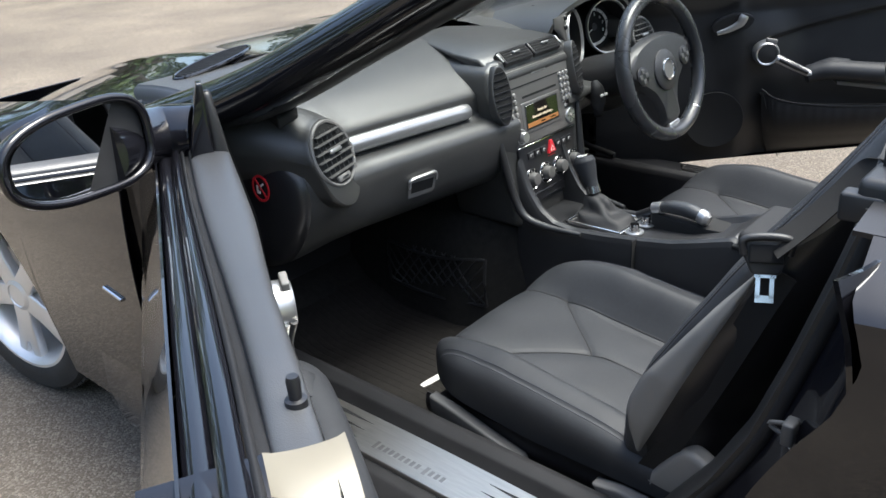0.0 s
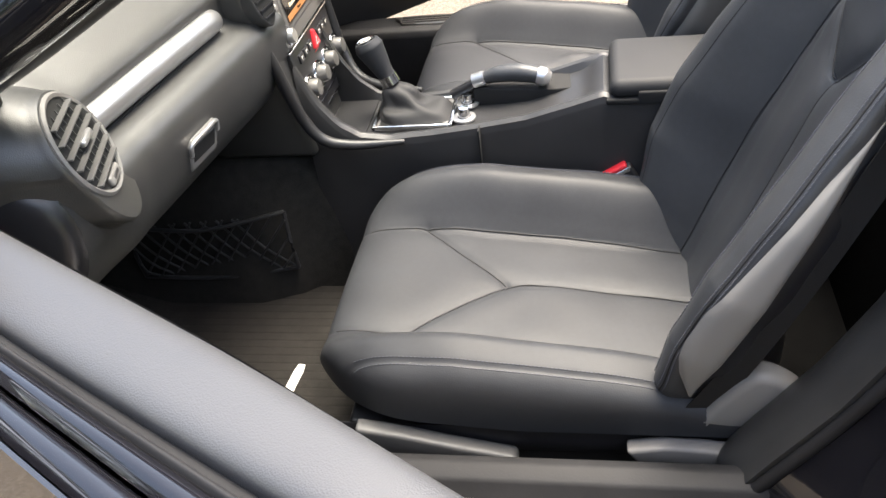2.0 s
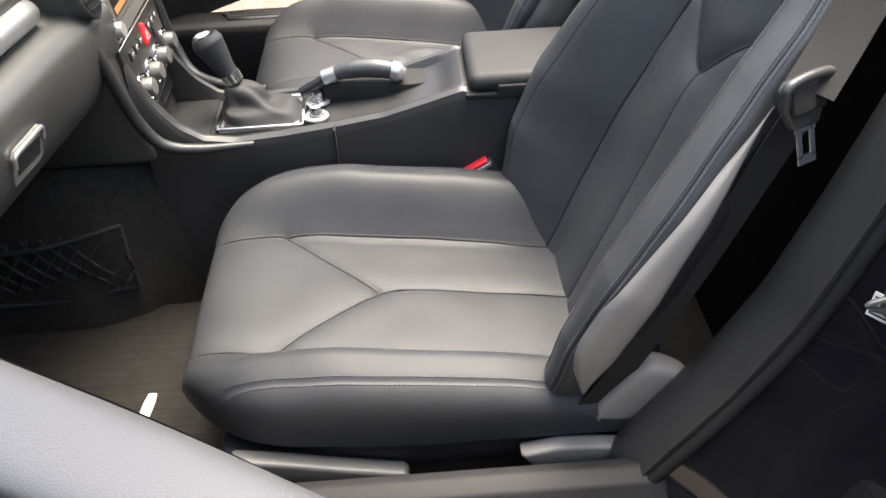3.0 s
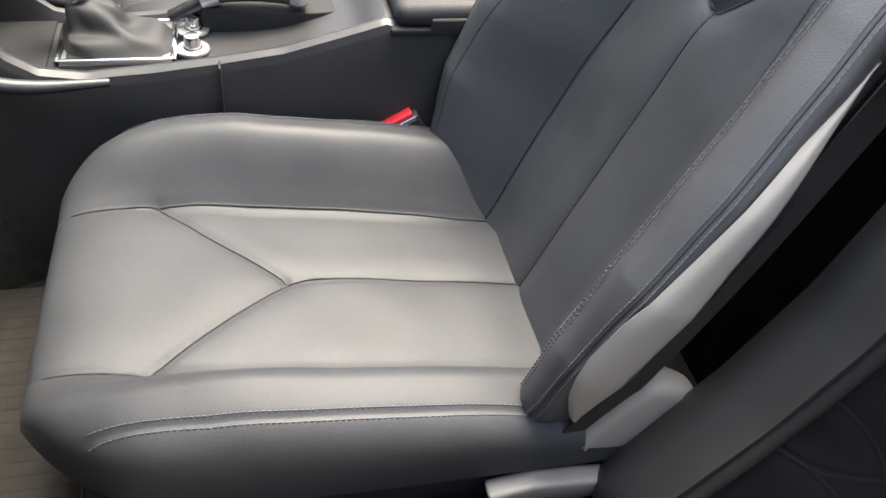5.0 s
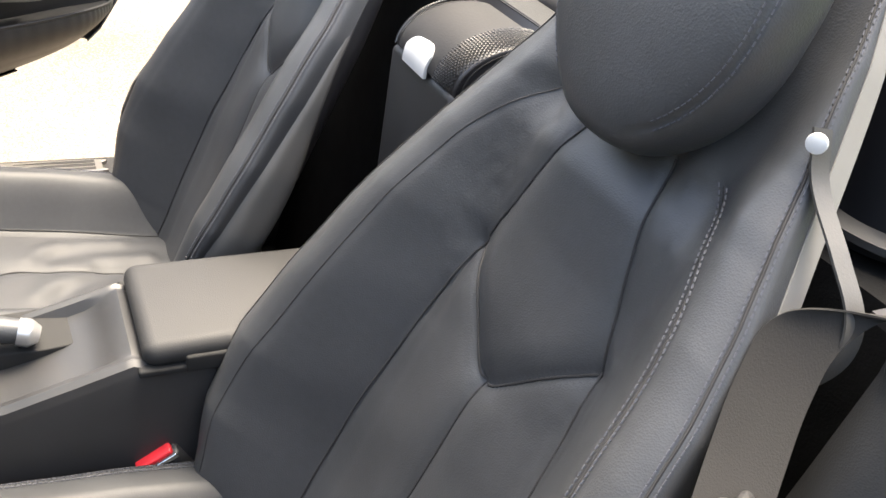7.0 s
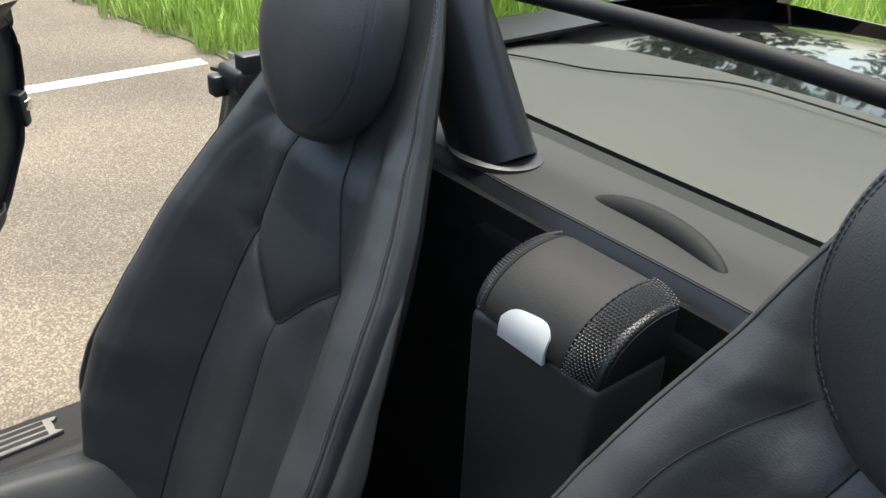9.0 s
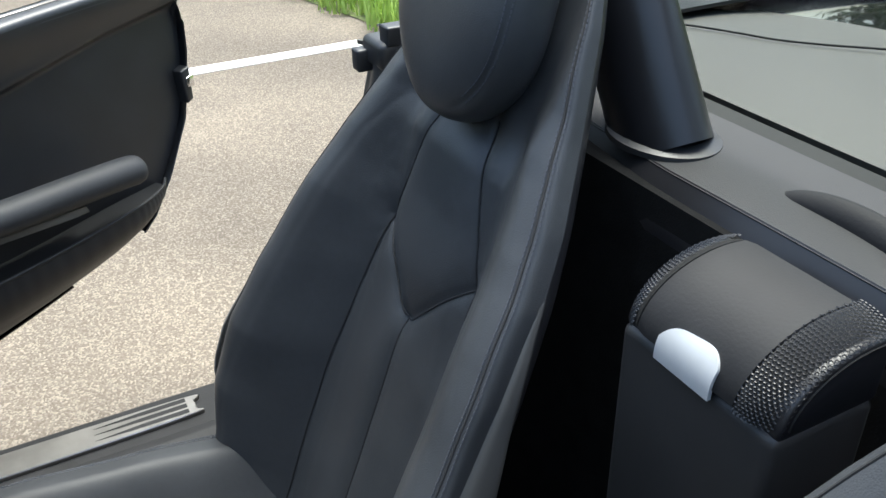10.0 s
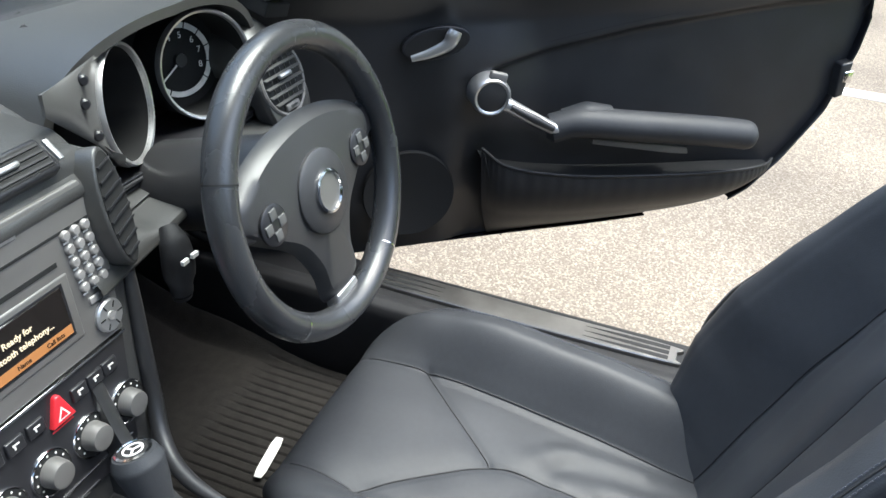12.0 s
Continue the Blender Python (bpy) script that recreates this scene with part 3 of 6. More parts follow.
    for sg in (-1, 1):
        for c in (R_SEAM, V_SEAM):
            pts = [on_cushion(sg * p[0], p[1], 0.0006) for p in smooth_path(c, 70) if p[1] < 0.358 and p[1] > -0.2]
            put("seam", tube(pts, 0.0013, 6, len(pts) - 1), SEAM, cu)
    put("seam", tube([on_cushion(p[0], p[1], 0.0006) for p in smooth_path(C_SEAM, 40) if p[1] > -0.2], 0.0013, 6, 38), SEAM, cu)
    # side panels of the shell
    PS = [0.075, 0.085, 0.11, 0.14, 0.165, 0.216, 0.243, 0.29, 0.38, 0.47]
    PF = [0.056, 0.064, 0.082, 0.096, 0.100, 0.098, 0.091, 0.079, 0.057, 0.031]
    PB = [0.050, 0.050, 0.048, 0.046, 0.045, 0.043, 0.042, 0.040, 0.035, 0.0315]
    for sg in (-1, 1):
        top = 0.86 if sg == -side else 0.47

        def strip(u, v):
            s = 0.076 + (top - 0.076) * u
            f = float(np.interp(s, PS, PF)) if sg == side else edge_n(s) + 0.007
            lo = f - 0.010 - 0.055 * sstep(0.55, 0.25, s) if sg == -side else float(np.interp(s, PS, PB))
            n = f + (lo - f) * v
            return HINGE + Vector((sg * (back_w(s) - (0.005 if sg == side else 0.013) + 0.008 * (1 - (2 * v - 1) ** 4) - (0.007 * sstep(0.36, 0.47, s) if sg == side else 0.0) - 0.14 * max(0.0, 0.05 - n) * sstep(0.5, 0.4, s)), 0, 0)) + UP * s + FWD * n
        put("side_panel", thick(grid(strip, 60, 12), 0.002 * sg), PALEPANEL if sg == side else GREYSLAT, text="light grey moulded side panel" if sg == side else "dark grey moulded side panel")
    put("edge_panel", thick(grid(lambda u, v: HINGE + Vector((side * (back_w(0.50 + 0.35 * u) + 0.001), 0, 0)) + UP * (0.50 + 0.35 * u) + FWD * (edge_n(0.50 + 0.35 * u) + 0.006 - 0.022 * v * (1 - (2 * u - 1) ** 4)), 40, 4), 0.002), PALEPANEL, text="pale grey shell edge")
    # recliner cover, base, rails
    cov = smooth_path([(-0.135, 0.452), (-0.19, 0.446), (-0.242, 0.458), (-0.262, 0.490), (-0.250, 0.520), (-0.205, 0.540), (-0.165, 0.50), (-0.135, 0.452)], 40)[:-1]
    for sg in (-1, 1):
        put("recliner_cover", prism([tuple(p) for p in cov], sg * 0.225, sg * 0.262, "x", 0.012, 4), PALEPANEL, text="light grey recliner cover")
    put("valance", thick(grid(lambda u, v: (side * (0.246 + 0.006 * math.sin(v * math.pi)), 0.335 - 0.575 * u, 0.378 + 0.045 * v), 24, 5), 0.004), SATIN)
    for sg in (-1, 1):
        put("rail", box(sg * 0.19 - 0.02, sg * 0.19 + 0.02, -0.25, 0.36, 0.272, 0.325, 0.004), BLACKPL)
    ox = side * 0.266
    lv = [(0.302, 0.446), (0.297, 0.408), (0.262, 0.396), (0.17, 0.392), (0.10, 0.378), (0.085, 0.386), (0.09, 0.398), (0.17, 0.416), (0.24, 0.434)]
    put("height_lever", prism(lv, ox - 0.012, ox + 0.012, "x", 0.005), GREYSLAT, text="dark grey height adjusting lever")
    lv = [(-0.052, 0.418), (-0.070, 0.392), (-0.11, 0.388), (-0.20, 0.398), (-0.238, 0.410), (-0.15, 0.424), (-0.10, 0.427)]
    put("recline_lever", prism(lv, ox - 0.012, ox + 0.012, "x", 0.005), GREYTRIM, text="grey recline lever")
    put("rail_cover", box(ox - 0.012, ox + 0.008, 0.14, 0.31, 0.302, 0.318, 0.004), GREYTRIM)
    # buckle on the inner side
    bx = -side * 0.259
    m = axes((bx, -0.048, 0.500), (0, -0.85, 0.5), (side * 0.15, 0.5, 0.85))
    bk2 = put("buckle", moved(box(-0.030, 0.028, -0.013, 0.013, -0.11, 0.0, 0.005), m), BLACKPL)
    put("release_button", moved(box(-0.024, 0.022, -0.009, 0.009, -0.006, 0.006, 0.003), m), RED, bk2, "red release button")
    put("buckle_edge", moved(box(-0.027, 0.025, -0.0145, -0.0115, -0.006, 0.002, 0.001), m), CHROME, bk2)
    return seat


build_seat(-1, 0.0, "charcoal leather bucket seat with integrated headrest, passenger side")
build_seat(1, 1.0, "charcoal leather bucket seat with creased cushion, driver side")


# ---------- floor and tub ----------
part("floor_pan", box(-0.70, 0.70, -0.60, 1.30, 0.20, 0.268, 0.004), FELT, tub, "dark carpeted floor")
part("toe_board", prism([(0.86, 0.268), (1.25, 0.60), (1.30, 0.60), (1.30, 0.2), (0.86, 0.2)], -0.70, 0.70, "x"), CARPET, tub)
part("firewall", box(-0.72, 0.72, 1.0, 1.04, 0.30, 0.93), BLACKPL, tub)
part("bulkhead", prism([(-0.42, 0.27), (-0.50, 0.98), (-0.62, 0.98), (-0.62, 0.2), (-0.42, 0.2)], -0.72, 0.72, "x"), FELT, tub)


def tunnel(u, v):
    y = 0.40 + 0.85 * u
    w = 0.105 + 0.095 * sstep(0.40, 0.62, y)
    q = 2 * v - 1
    return (w * math.copysign(abs(q) ** 0.6, q) * (1 + 0.08 * (1 - (1 - abs(q)) ** 2)), y, 0.26 + 0.30 * (1 - abs(q) ** 5))


part("tunnel", grid(tunnel, 12, 24), CARPET, tub)

for sd in (-1, 1):
    sill = [(0.66, 0.24), (0.668, 0.422), (0.676, 0.438), (0.692, 0.444), (0.714, 0.438), (0.728, 0.414), (0.84, 0.412), (0.868, 0.39), (0.872, 0.22), (0.84, 0.14), (0.66, 0.14)]
    part("sill", flipped(prism(sill, -0.55, 1.02, "y", 0.004), sd), RUBBER, tub, "black door sill")
    part("sill_skirt", flipped(prism([(0.845, 0.40), (0.874, 0.385), (0.880, 0.25), (0.86, 0.15), (0.845, 0.15)], -0.50, 1.15, "y", 0.004), sd), PAINT, tub)
    xi = 0.732 if sd < 0 else 0.766
    body = smooth_path([(xi, 0.50), (xi - 0.004, 0.2), (xi, -0.075), (xi + 0.013, -0.088), (0.80, -0.088), (0.815, -0.075), (0.818, 0.2), (0.818, 0.50), (0.790, 0.51), (xi, 0.50)], 60)[:-1]
    pl = unit("sill_plate", flipped(prism([tuple(p) for p in body], 0.408, 0.4215, "z", 0.0015, 1), sd), BRUSHED if sd < 0 else STEEL, "brushed steel sill plate with black stripes")
    for k, yy in enumerate((0.445, 0.045)):
        for j in range(3):
            xc = (0.752 + 0.022 * j) if sd < 0 else (0.776 + 0.015 * j)
            y0, y1 = (yy - 0.10, yy + 0.06) if k == 0 else (yy - 0.12, yy + 0.03)
            pts = [(xc - 0.001, y0), (xc + 0.004, (y0 + y1) / 2), (xc + 0.005, y1), (xc - 0.005, y1), (xc - 0.004, (y0 + y1) / 2)] if k == 0 else \
                  [(xc - 0.001, y1), (xc + 0.004, (y0 + y1) / 2), (xc + 0.005, y0), (xc - 0.005, y0), (xc - 0.004, (y0 + y1) / 2)]
            part("stripe", flipped(prism(pts, 0.4205, 0.4222, "z"), sd), RUBBER, pl, "black rubber stripe")
    for j in range(13 if sd < 0 else 0):
        y = 0.30 - j * 0.0125 - (0.006 if j > 8 else 0)
        h = 0.010 if j in (0, 9) else 0.0065
        part("mark", flipped(box(0.790 - h, 0.790 + h, y - 0.0045, y + 0.0030, 0.4205, 0.4219), sd), STEEL, pl)


# ---------- floor mats ----------
def floor_mat(sd, label):
    x0, x1 = (0.16, 0.655)
    mat_ob = thing("floor_mat", (sd * 0.4, 0.6, 0.27), label, "floor mat", "floor mats")

    def f(u, v):
        y = 0.30 + 0.78 * v
        x = x0 + (x1 - x0) * u
        z = 0.280 + 0.42 * max(0.0, y - 0.80) ** 1.1 * (1 if y > 0.80 else 0)
        if sd < 0 or y < 0.62:
            g = (x % 0.0190) / 0.0190
            z -= 0.0040 * math.exp(-((g - 0.5) / 0.11) ** 2)
        z += 0.05 * sstep(0.62, 0.655, x) * sstep(0.5, 0.8, y)
        return (sd * x, y, z + 0.001 * noise.noise(Vector((x * 9, y * 9, 0))))
    part("carpet", thick(grid(f, 420, 40), -0.006), MATCARPET, mat_ob)
    part("binding", tube([(sd * (x0 + 0.004), 0.31, 0.281), (sd * (x0 + 0.004), 0.78, 0.281)], 0.004, 8), BLACKPL, mat_ob)
    tx = -0.422 if sd < 0 else 0.405
    ta = radians(-6 if sd < 0 else 8)
    c = Vector((tx, 0.493, 0.2875))
    out = [(-0.046, -0.006), (-0.03, -0.0085), (0.03, -0.0085), (0.046, -0.006), (0.046, 0.006), (0.03, 0.0085), (-0.03, 0.0085), (-0.046, 0.006)]
    part("label_tag", moved(prism(out, 0, 0.0018, "z"), Matrix.Translation(c) @ Matrix.Rotation(ta, 4, 'Z')), WHITE, mat_ob, "white sewn label tag")


floor_mat(-1, "dark ribbed carpet mat in the passenger footwell")
floor_mat(1, "dark ribbed carpet mat in the driver footwell")

# ---------- net pocket ----------
net = thing("net_pocket", (-0.2, 0.68, 0.35), "black elastic storage net on the tunnel side", "storage net")
NA, NB = Vector((-0.208, 0.835, 0.350)), Vector((-0.183, 0.535, 0.350))
for k in range(11):
    t = k / 10
    for sg in (1, -1):
        a = NA.lerp(NB, t)
        b = NA.lerp(NB, min(1, max(0, t + sg * 0.32))) + Vector((-0.004, 0, 0.12 * min(1, (1 - t if sg > 0 else t) / 0.32)))
        if (b - a).length > 0.02:
            c = (a + b) / 2 + Vector((-0.010, 0, 0))
            part("cord", tube([a, c, b], 0.0022, 6, 6), BLACKPL, net)
for a, b in ((NA, NA + Vector((0, 0, 0.115))), (NB, NB + Vector((0.003, 0, 0.125)))):
    part("frame_rod", tube([a, (a + b) / 2 + Vector((-0.006, 0, 0)), b], 0.004, 8, 6), BLACKPL, net)
part("frame_rod", tube([NA, (NA + NB) / 2 + Vector((-0.012, 0, -0.004)), NB], 0.004, 8, 10), BLACKPL, net)
part("frame_rod", tube([NA + Vector((0, 0, 0.115)), (NA + NB) / 2 + Vector((-0.014, 0, 0.108)), NB + Vector((0.003, 0, 0.125))], 0.004, 8, 10), BLACKPL, net)

# ---------- centre console ----------
XC = -0.018
CY = [-0.36, -0.05, -0.03, 0.03, 0.10, 0.18, 0.26, 0.34, 0.39, 0.425, 0.455, 0.48]
CZ = [0.632, 0.632, 0.640, 0.622, 0.602, 0.590, 0.580, 0.574, 0.584, 0.610, 0.655, 0.72]


def console_f(u, v):
    y = -0.36 + 0.84 * v
    zt = float(np.interp(y, CY, CZ))
    w = 0.086 + 0.012 * sstep(0.30, 0.48, y)
    rec = 0.014 * sstep(-0.03, 0.01, y) + max(0.0, zt - 0.582) * sstep(0.34, 0.38, y)
    sec = [(-w - 0.012, 0.26), (-w - 0.006, 0.45), (-w, zt - 0.018), (-w + 0.004, zt - 0.005), (-w + 0.012, zt), (-w + 0.020, zt - 0.002), (-w + 0.027, zt - rec), (0, zt - rec - 0.001)]
    sec = sec + [(-x, z) for x, z in sec[-2::-1]]
    t = u * (len(sec) - 1)
    i = min(int(t), len(sec) - 2)
    q = t - i
    return (XC + sec[i][0] * (1 - q) + sec[i + 1][0] * q, y, sec[i][1] * (1 - q) + sec[i + 1][1] * q)


console = unit("centre_console", grid(console_f, 42, 84), BLACKPL, "black plastic centre console with gear selector and armrest")
part("seam", box(XC - 0.1005, XC - 0.080, 0.178, 0.1805, 0.30, 0.589), HOLE, console)
LIDSKIN = material("lid_vinyl", (0.0216, 0.0216, 0.0223), 0.62, spec=0.3, vary=0.12, vscale=9, bump=0.3, bscale=700, kind="voronoi")
lid = box(XC - 0.088, XC + 0.088, -0.34, -0.040, 0.628, 0.662, 0.016, 4)
part("armrest_lid", lid, LIDSKIN, console, "dark padded armrest lid")
part("lid_seam", box(XC - 0.091, XC + 0.091, -0.35, -0.034, 0.622, 0.632, 0.003), HOLE, console)
part("lid_latch", box(XC - 0.0925, XC - 0.070, -0.135, -0.085, 0.622, 0.645, 0.003), HOLE, console)
# handbrake recess and lever
part("lever_recess", prism([tuple(p) for p in smooth_path([(0.005, 0.20), (-0.012, 0.12), (-0.012, 0.03), (0.02, -0.022), (0.062, -0.022), (0.066, 0.06), (0.05, 0.20), (0.005, 0.20)], 40)[:-1]], 0.570, 0.6085, "z", 0.002), HOLE, console)
hb = part("handbrake", tube([(0.010, 0.185, 0.622), (0.006, 0.15, 0.632), (0.002, 0.11, 0.634), (-0.003, 0.072, 0.628)], [0.010, 0.015, 0.0165, 0.014], 16), LEATHER, console, "leather handbrake grip")
part("silver_cap", tube([(-0.002, 0.082, 0.630), (-0.004, 0.070, 0.627), (-0.005, 0.060, 0.624)], [0.0165, 0.0165, 0.010], 16), SILVER, hb, "silver end cap")
part("silver_collar", tube([(0.011, 0.198, 0.618), (0.009, 0.176, 0.625)], [0.013, 0.0135], 16), SILVER, hb)
part("lever_arm", tube([(0.012, 0.19, 0.617), (0.016, 0.24, 0.590)], 0.009, 10), SATIN, hb)
# gear selector
plate = part("selector_frame", joined(box(-0.072, 0.036, 0.232, 0.240, 0.570, 0.579, 0.002), box(-0.072, 0.036, 0.370, 0.378, 0.570, 0.579, 0.002),
                                      moved(box(-0.072, -0.066, 0.232, 0.378, 0.570, 0.579, 0.002), pose(0, 0, 0)), box(0.030, 0.036, 0.232, 0.378, 0.570, 0.579, 0.002)), CHROME, console, "chrome selector frame")
part("selector_plate", box(-0.068, 0.032, 0.236, 0.374, 0.556, 0.5735, 0.001), PANELGREY, console)
part("gate_strip", box(-0.060, -0.036, 0.250, 0.366, 0.570, 0.5752, 0.001), HOLE, console)
for y in (0.268, 0.283, 0.298, 0.320, 0.345):
    part("gate_mark", box(-0.052, -0.0505, y - 0.006, y + 0.006, 0.574, 0.5762), WHITE, console)


def boot(u, v):
    a = 2 * math.pi * u
    r = 0.40 * (1 - v) ** 0.8 + 0.13 - 0.08 * v
    fold = 1 + 0.09 * math.sin(5 * a + 5 * v) * math.sin(math.pi * v)
    ring = 0.010 * math.sin(math.pi * 3 * v) * math.sin(math.pi * v) * (1 + 0.5 * math.sin(3 * a))
    c, s = math.cos(a), math.sin(a)
    return (-0.017 + 0.017 * v + (0.090 * r * fold + 0.2 * ring) * math.copysign(abs(c) ** 0.7, c),
            0.302 + 0.044 * v + (0.130 * r * fold + 0.4 * ring) * math.copysign(abs(s) ** 0.7, s), 0.573 + 0.058 * v + 0.5 * ring)


part("gaiter", grid(boot, 64, 24, close_u=True), LIDSKIN, console, "black leather gaiter")
knob = part("gear_knob", tube([(0.0, 0.350, 0.640), (0.001, 0.358, 0.655), (0.003, 0.368, 0.678), (0.004, 0.376, 0.697), (0.005, 0.380, 0.708)], [0.0145, 0.017, 0.0225, 0.0262, 0.0215], 24), LEATHER_FINE, console, "leather gear knob")
part("collar", tube([(-0.001, 0.346, 0.628), (0.0, 0.352, 0.644)], [0.0172, 0.0165], 18), CHROME, knob, "chrome collar")
KT = axes((0.0052, 0.3808, 0.7085), (1, 0, 0), (0.02, 0.30, 1))
part("cap_ring", moved(lathe([(0.0175, 0), (0.0185, 0.0015), (0.0155, 0.0022), (0.0150, 0.001)], 28), KT), CHROME, knob)
part("cap_disc", moved(lathe([(0.015, 0), (0.014, 0.0012), (0, 0.0016)], 24), KT), HOLE, knob)
part("cap_emblem", moved(joined(lathe([(0.0105, 0.0012), (0.0105, 0.0022), (0.0088, 0.0022), (0.0088, 0.0012)], 24), *[moved(box(-0.0010, 0.0010, 0.0, 0.0095, 0.0012, 0.0022), pose(0, 0, 0, 0, 0, 120 * k)) for k in range(3)]), KT), WHITE, knob, "pale plain emblem")
# two small rotary buttons
for bx, by in ((-0.048, 0.212), (0.004, 0.212)):
    part("button_bezel", moved(lathe([(0.021, 0), (0.0205, 0.003), (0.012, 0.004)], 24), pose(bx, by, 0.5770)), SILVER, console)
    part("button", moved(lathe([(0.0105, 0), (0.0105, 0.015), (0.0095, 0.0175), (0, 0.018)], 20), pose(bx, by, 0.580)), CHROME, console, "round silver button")
part("tray", box(-0.085, 0.050, 0.388, 0.462, 0.560, 0.5705, 0.002), RUBBER, console)

# ---------- dashboard ----------
DASH = [(1.10, 0.950), (0.98, 0.962), (0.86, 0.962), (0.76, 0.952), (0.68, 0.930), (0.622, 0.900), (0.598, 0.882), (0.594, 0.868), (0.598, 0.838), (0.586, 0.826), (0.560, 0.820), (0.543, 0.806),
        (0.539, 0.785), (0.545, 0.745), (0.560, 0.700), (0.592, 0.668), (0.66, 0.64), (0.78, 0.60), (1.10, 0.58)]
DASH_END = [(1.10, 0.950), (0.98, 0.958), (0.86, 0.952), (0.76, 0.938), (0.68, 0.915), (0.635, 0.895), (0.598, 0.872), (0.585, 0.862), (0.568, 0.846), (0.560, 0.835), (0.553, 0.818), (0.550, 0.805),
            (0.549, 0.785), (0.556, 0.750), (0.576, 0.712), (0.610, 0.668), (0.66, 0.630), (0.78, 0.598), (1.10, 0.58)]


def dash_half(sd):
    pts, end = smooth_path(DASH, 72), smooth_path(DASH_END, 72)

    def f(u, v):
        x = 0.10 + 0.565 * v
        k = int(round(u * 72))
        e = sstep(0.52, 0.63, x)
        p = pts[k] * (1 - e) + end[k] * e
        y = p[0] - 0.15 * max(0.0, 0.51 - x) * sstep(1.0, 0.7, p[0])
        z = p[1]
        z += 0.012 * sstep(0.45, 0.10, x) * sstep(0.62, 0.80, y)
        if sd > 0:
            q = sstep(0.19, 0.235, x) * sstep(0.62, 0.575, x) * sstep(0.84, 0.74, y)
            z -= q * max(0.0, z - 0.805) * 0.9
            y += 0.09 * sstep(0.80, 0.74, z) * sstep(0.64, 0.57, x) * sstep(0.80, 0.70, y)
        return (sd * x, y, z)
    bm = grid(f, 72, 40)
    bmesh.ops.recalc_face_normals(bm, faces=bm.faces[:])
    return bm


def dash_cap(sd):
    """The rounded dark end of the dashboard beside the door."""
    end = smooth_path(DASH_END, 72)

    def f(u, v):
        p = end[int(round(u * 72))]
        a = math.pi / 2 * v
        k = max(0.0, math.cos(a)) ** 0.45
        step = 0.985 if v > 0.02 else 1.0
        return (sd * (0.664 + 0.042 * math.sin(a) ** 0.8), 0.80 + (p[0] - 0.80) * k * step, 0.775 + (p[1] - 0.775) * k * step)
    return grid(f, 72, 20)


dash = unit("dashboard", joined(dash_half(-1), dash_half(1)), DASHTOP, "dark grey soft plastic dashboard with silver trim and round vents")
bar = tube([(-0.530, 0.600, 0.848), (-0.50, 0.594, 0.848), (-0.36, 0.572, 0.848), (-0.215, 0.551, 0.846), (-0.204, 0.551, 0.846)], [0.017, 0.0185, 0.0185, 0.0185, 0.012], 20)
part("trim_bar", bar, SILVER, dash, "satin silver trim bar")
part("trim_gap", tube([(-0.54, 0.592, 0.827), (-0.36, 0.566, 0.8265), (-0.2, 0.545, 0.8255)], 0.0022, 6), HOLE, dash)
for sd in (-1, 1):
    part("end_cap", dash_cap(sd), SATIN, dash, "dark rounded dashboard end")
# glovebox and handle
GM = axes((-0.385, 0.5290, 0.737), (1, -0.15, 0), (-0.15, -1, -0.25))
gh = part("glovebox_handle", moved(prism([(-0.036, -0.024), (0.030, -0.026), (0.036, -0.018), (0.038, 0.020), (0.032, 0.027), (-0.030, 0.026), (-0.038, 0.018)], -0.012, 0.0035, "z", 0.0025), GM), GREYTRIM, dash, "silver-edged glovebox handle")
part("handle_rim", moved(tube([(-0.036, 0.004, 0.005), (-0.034, 0.022, 0.006), (0.0, 0.0255, 0.007), (0.031, 0.024, 0.006), (0.036, 0.006, 0.005)], 0.0034, 8), GM), SILVER, gh)
part("handle_hollow", moved(prism([(-0.030, -0.012), (0.028, -0.014), (0.031, 0.012), (-0.030, 0.014)], 0.0, 0.0042, "z", 0.001, 1), GM), HOLE, gh)


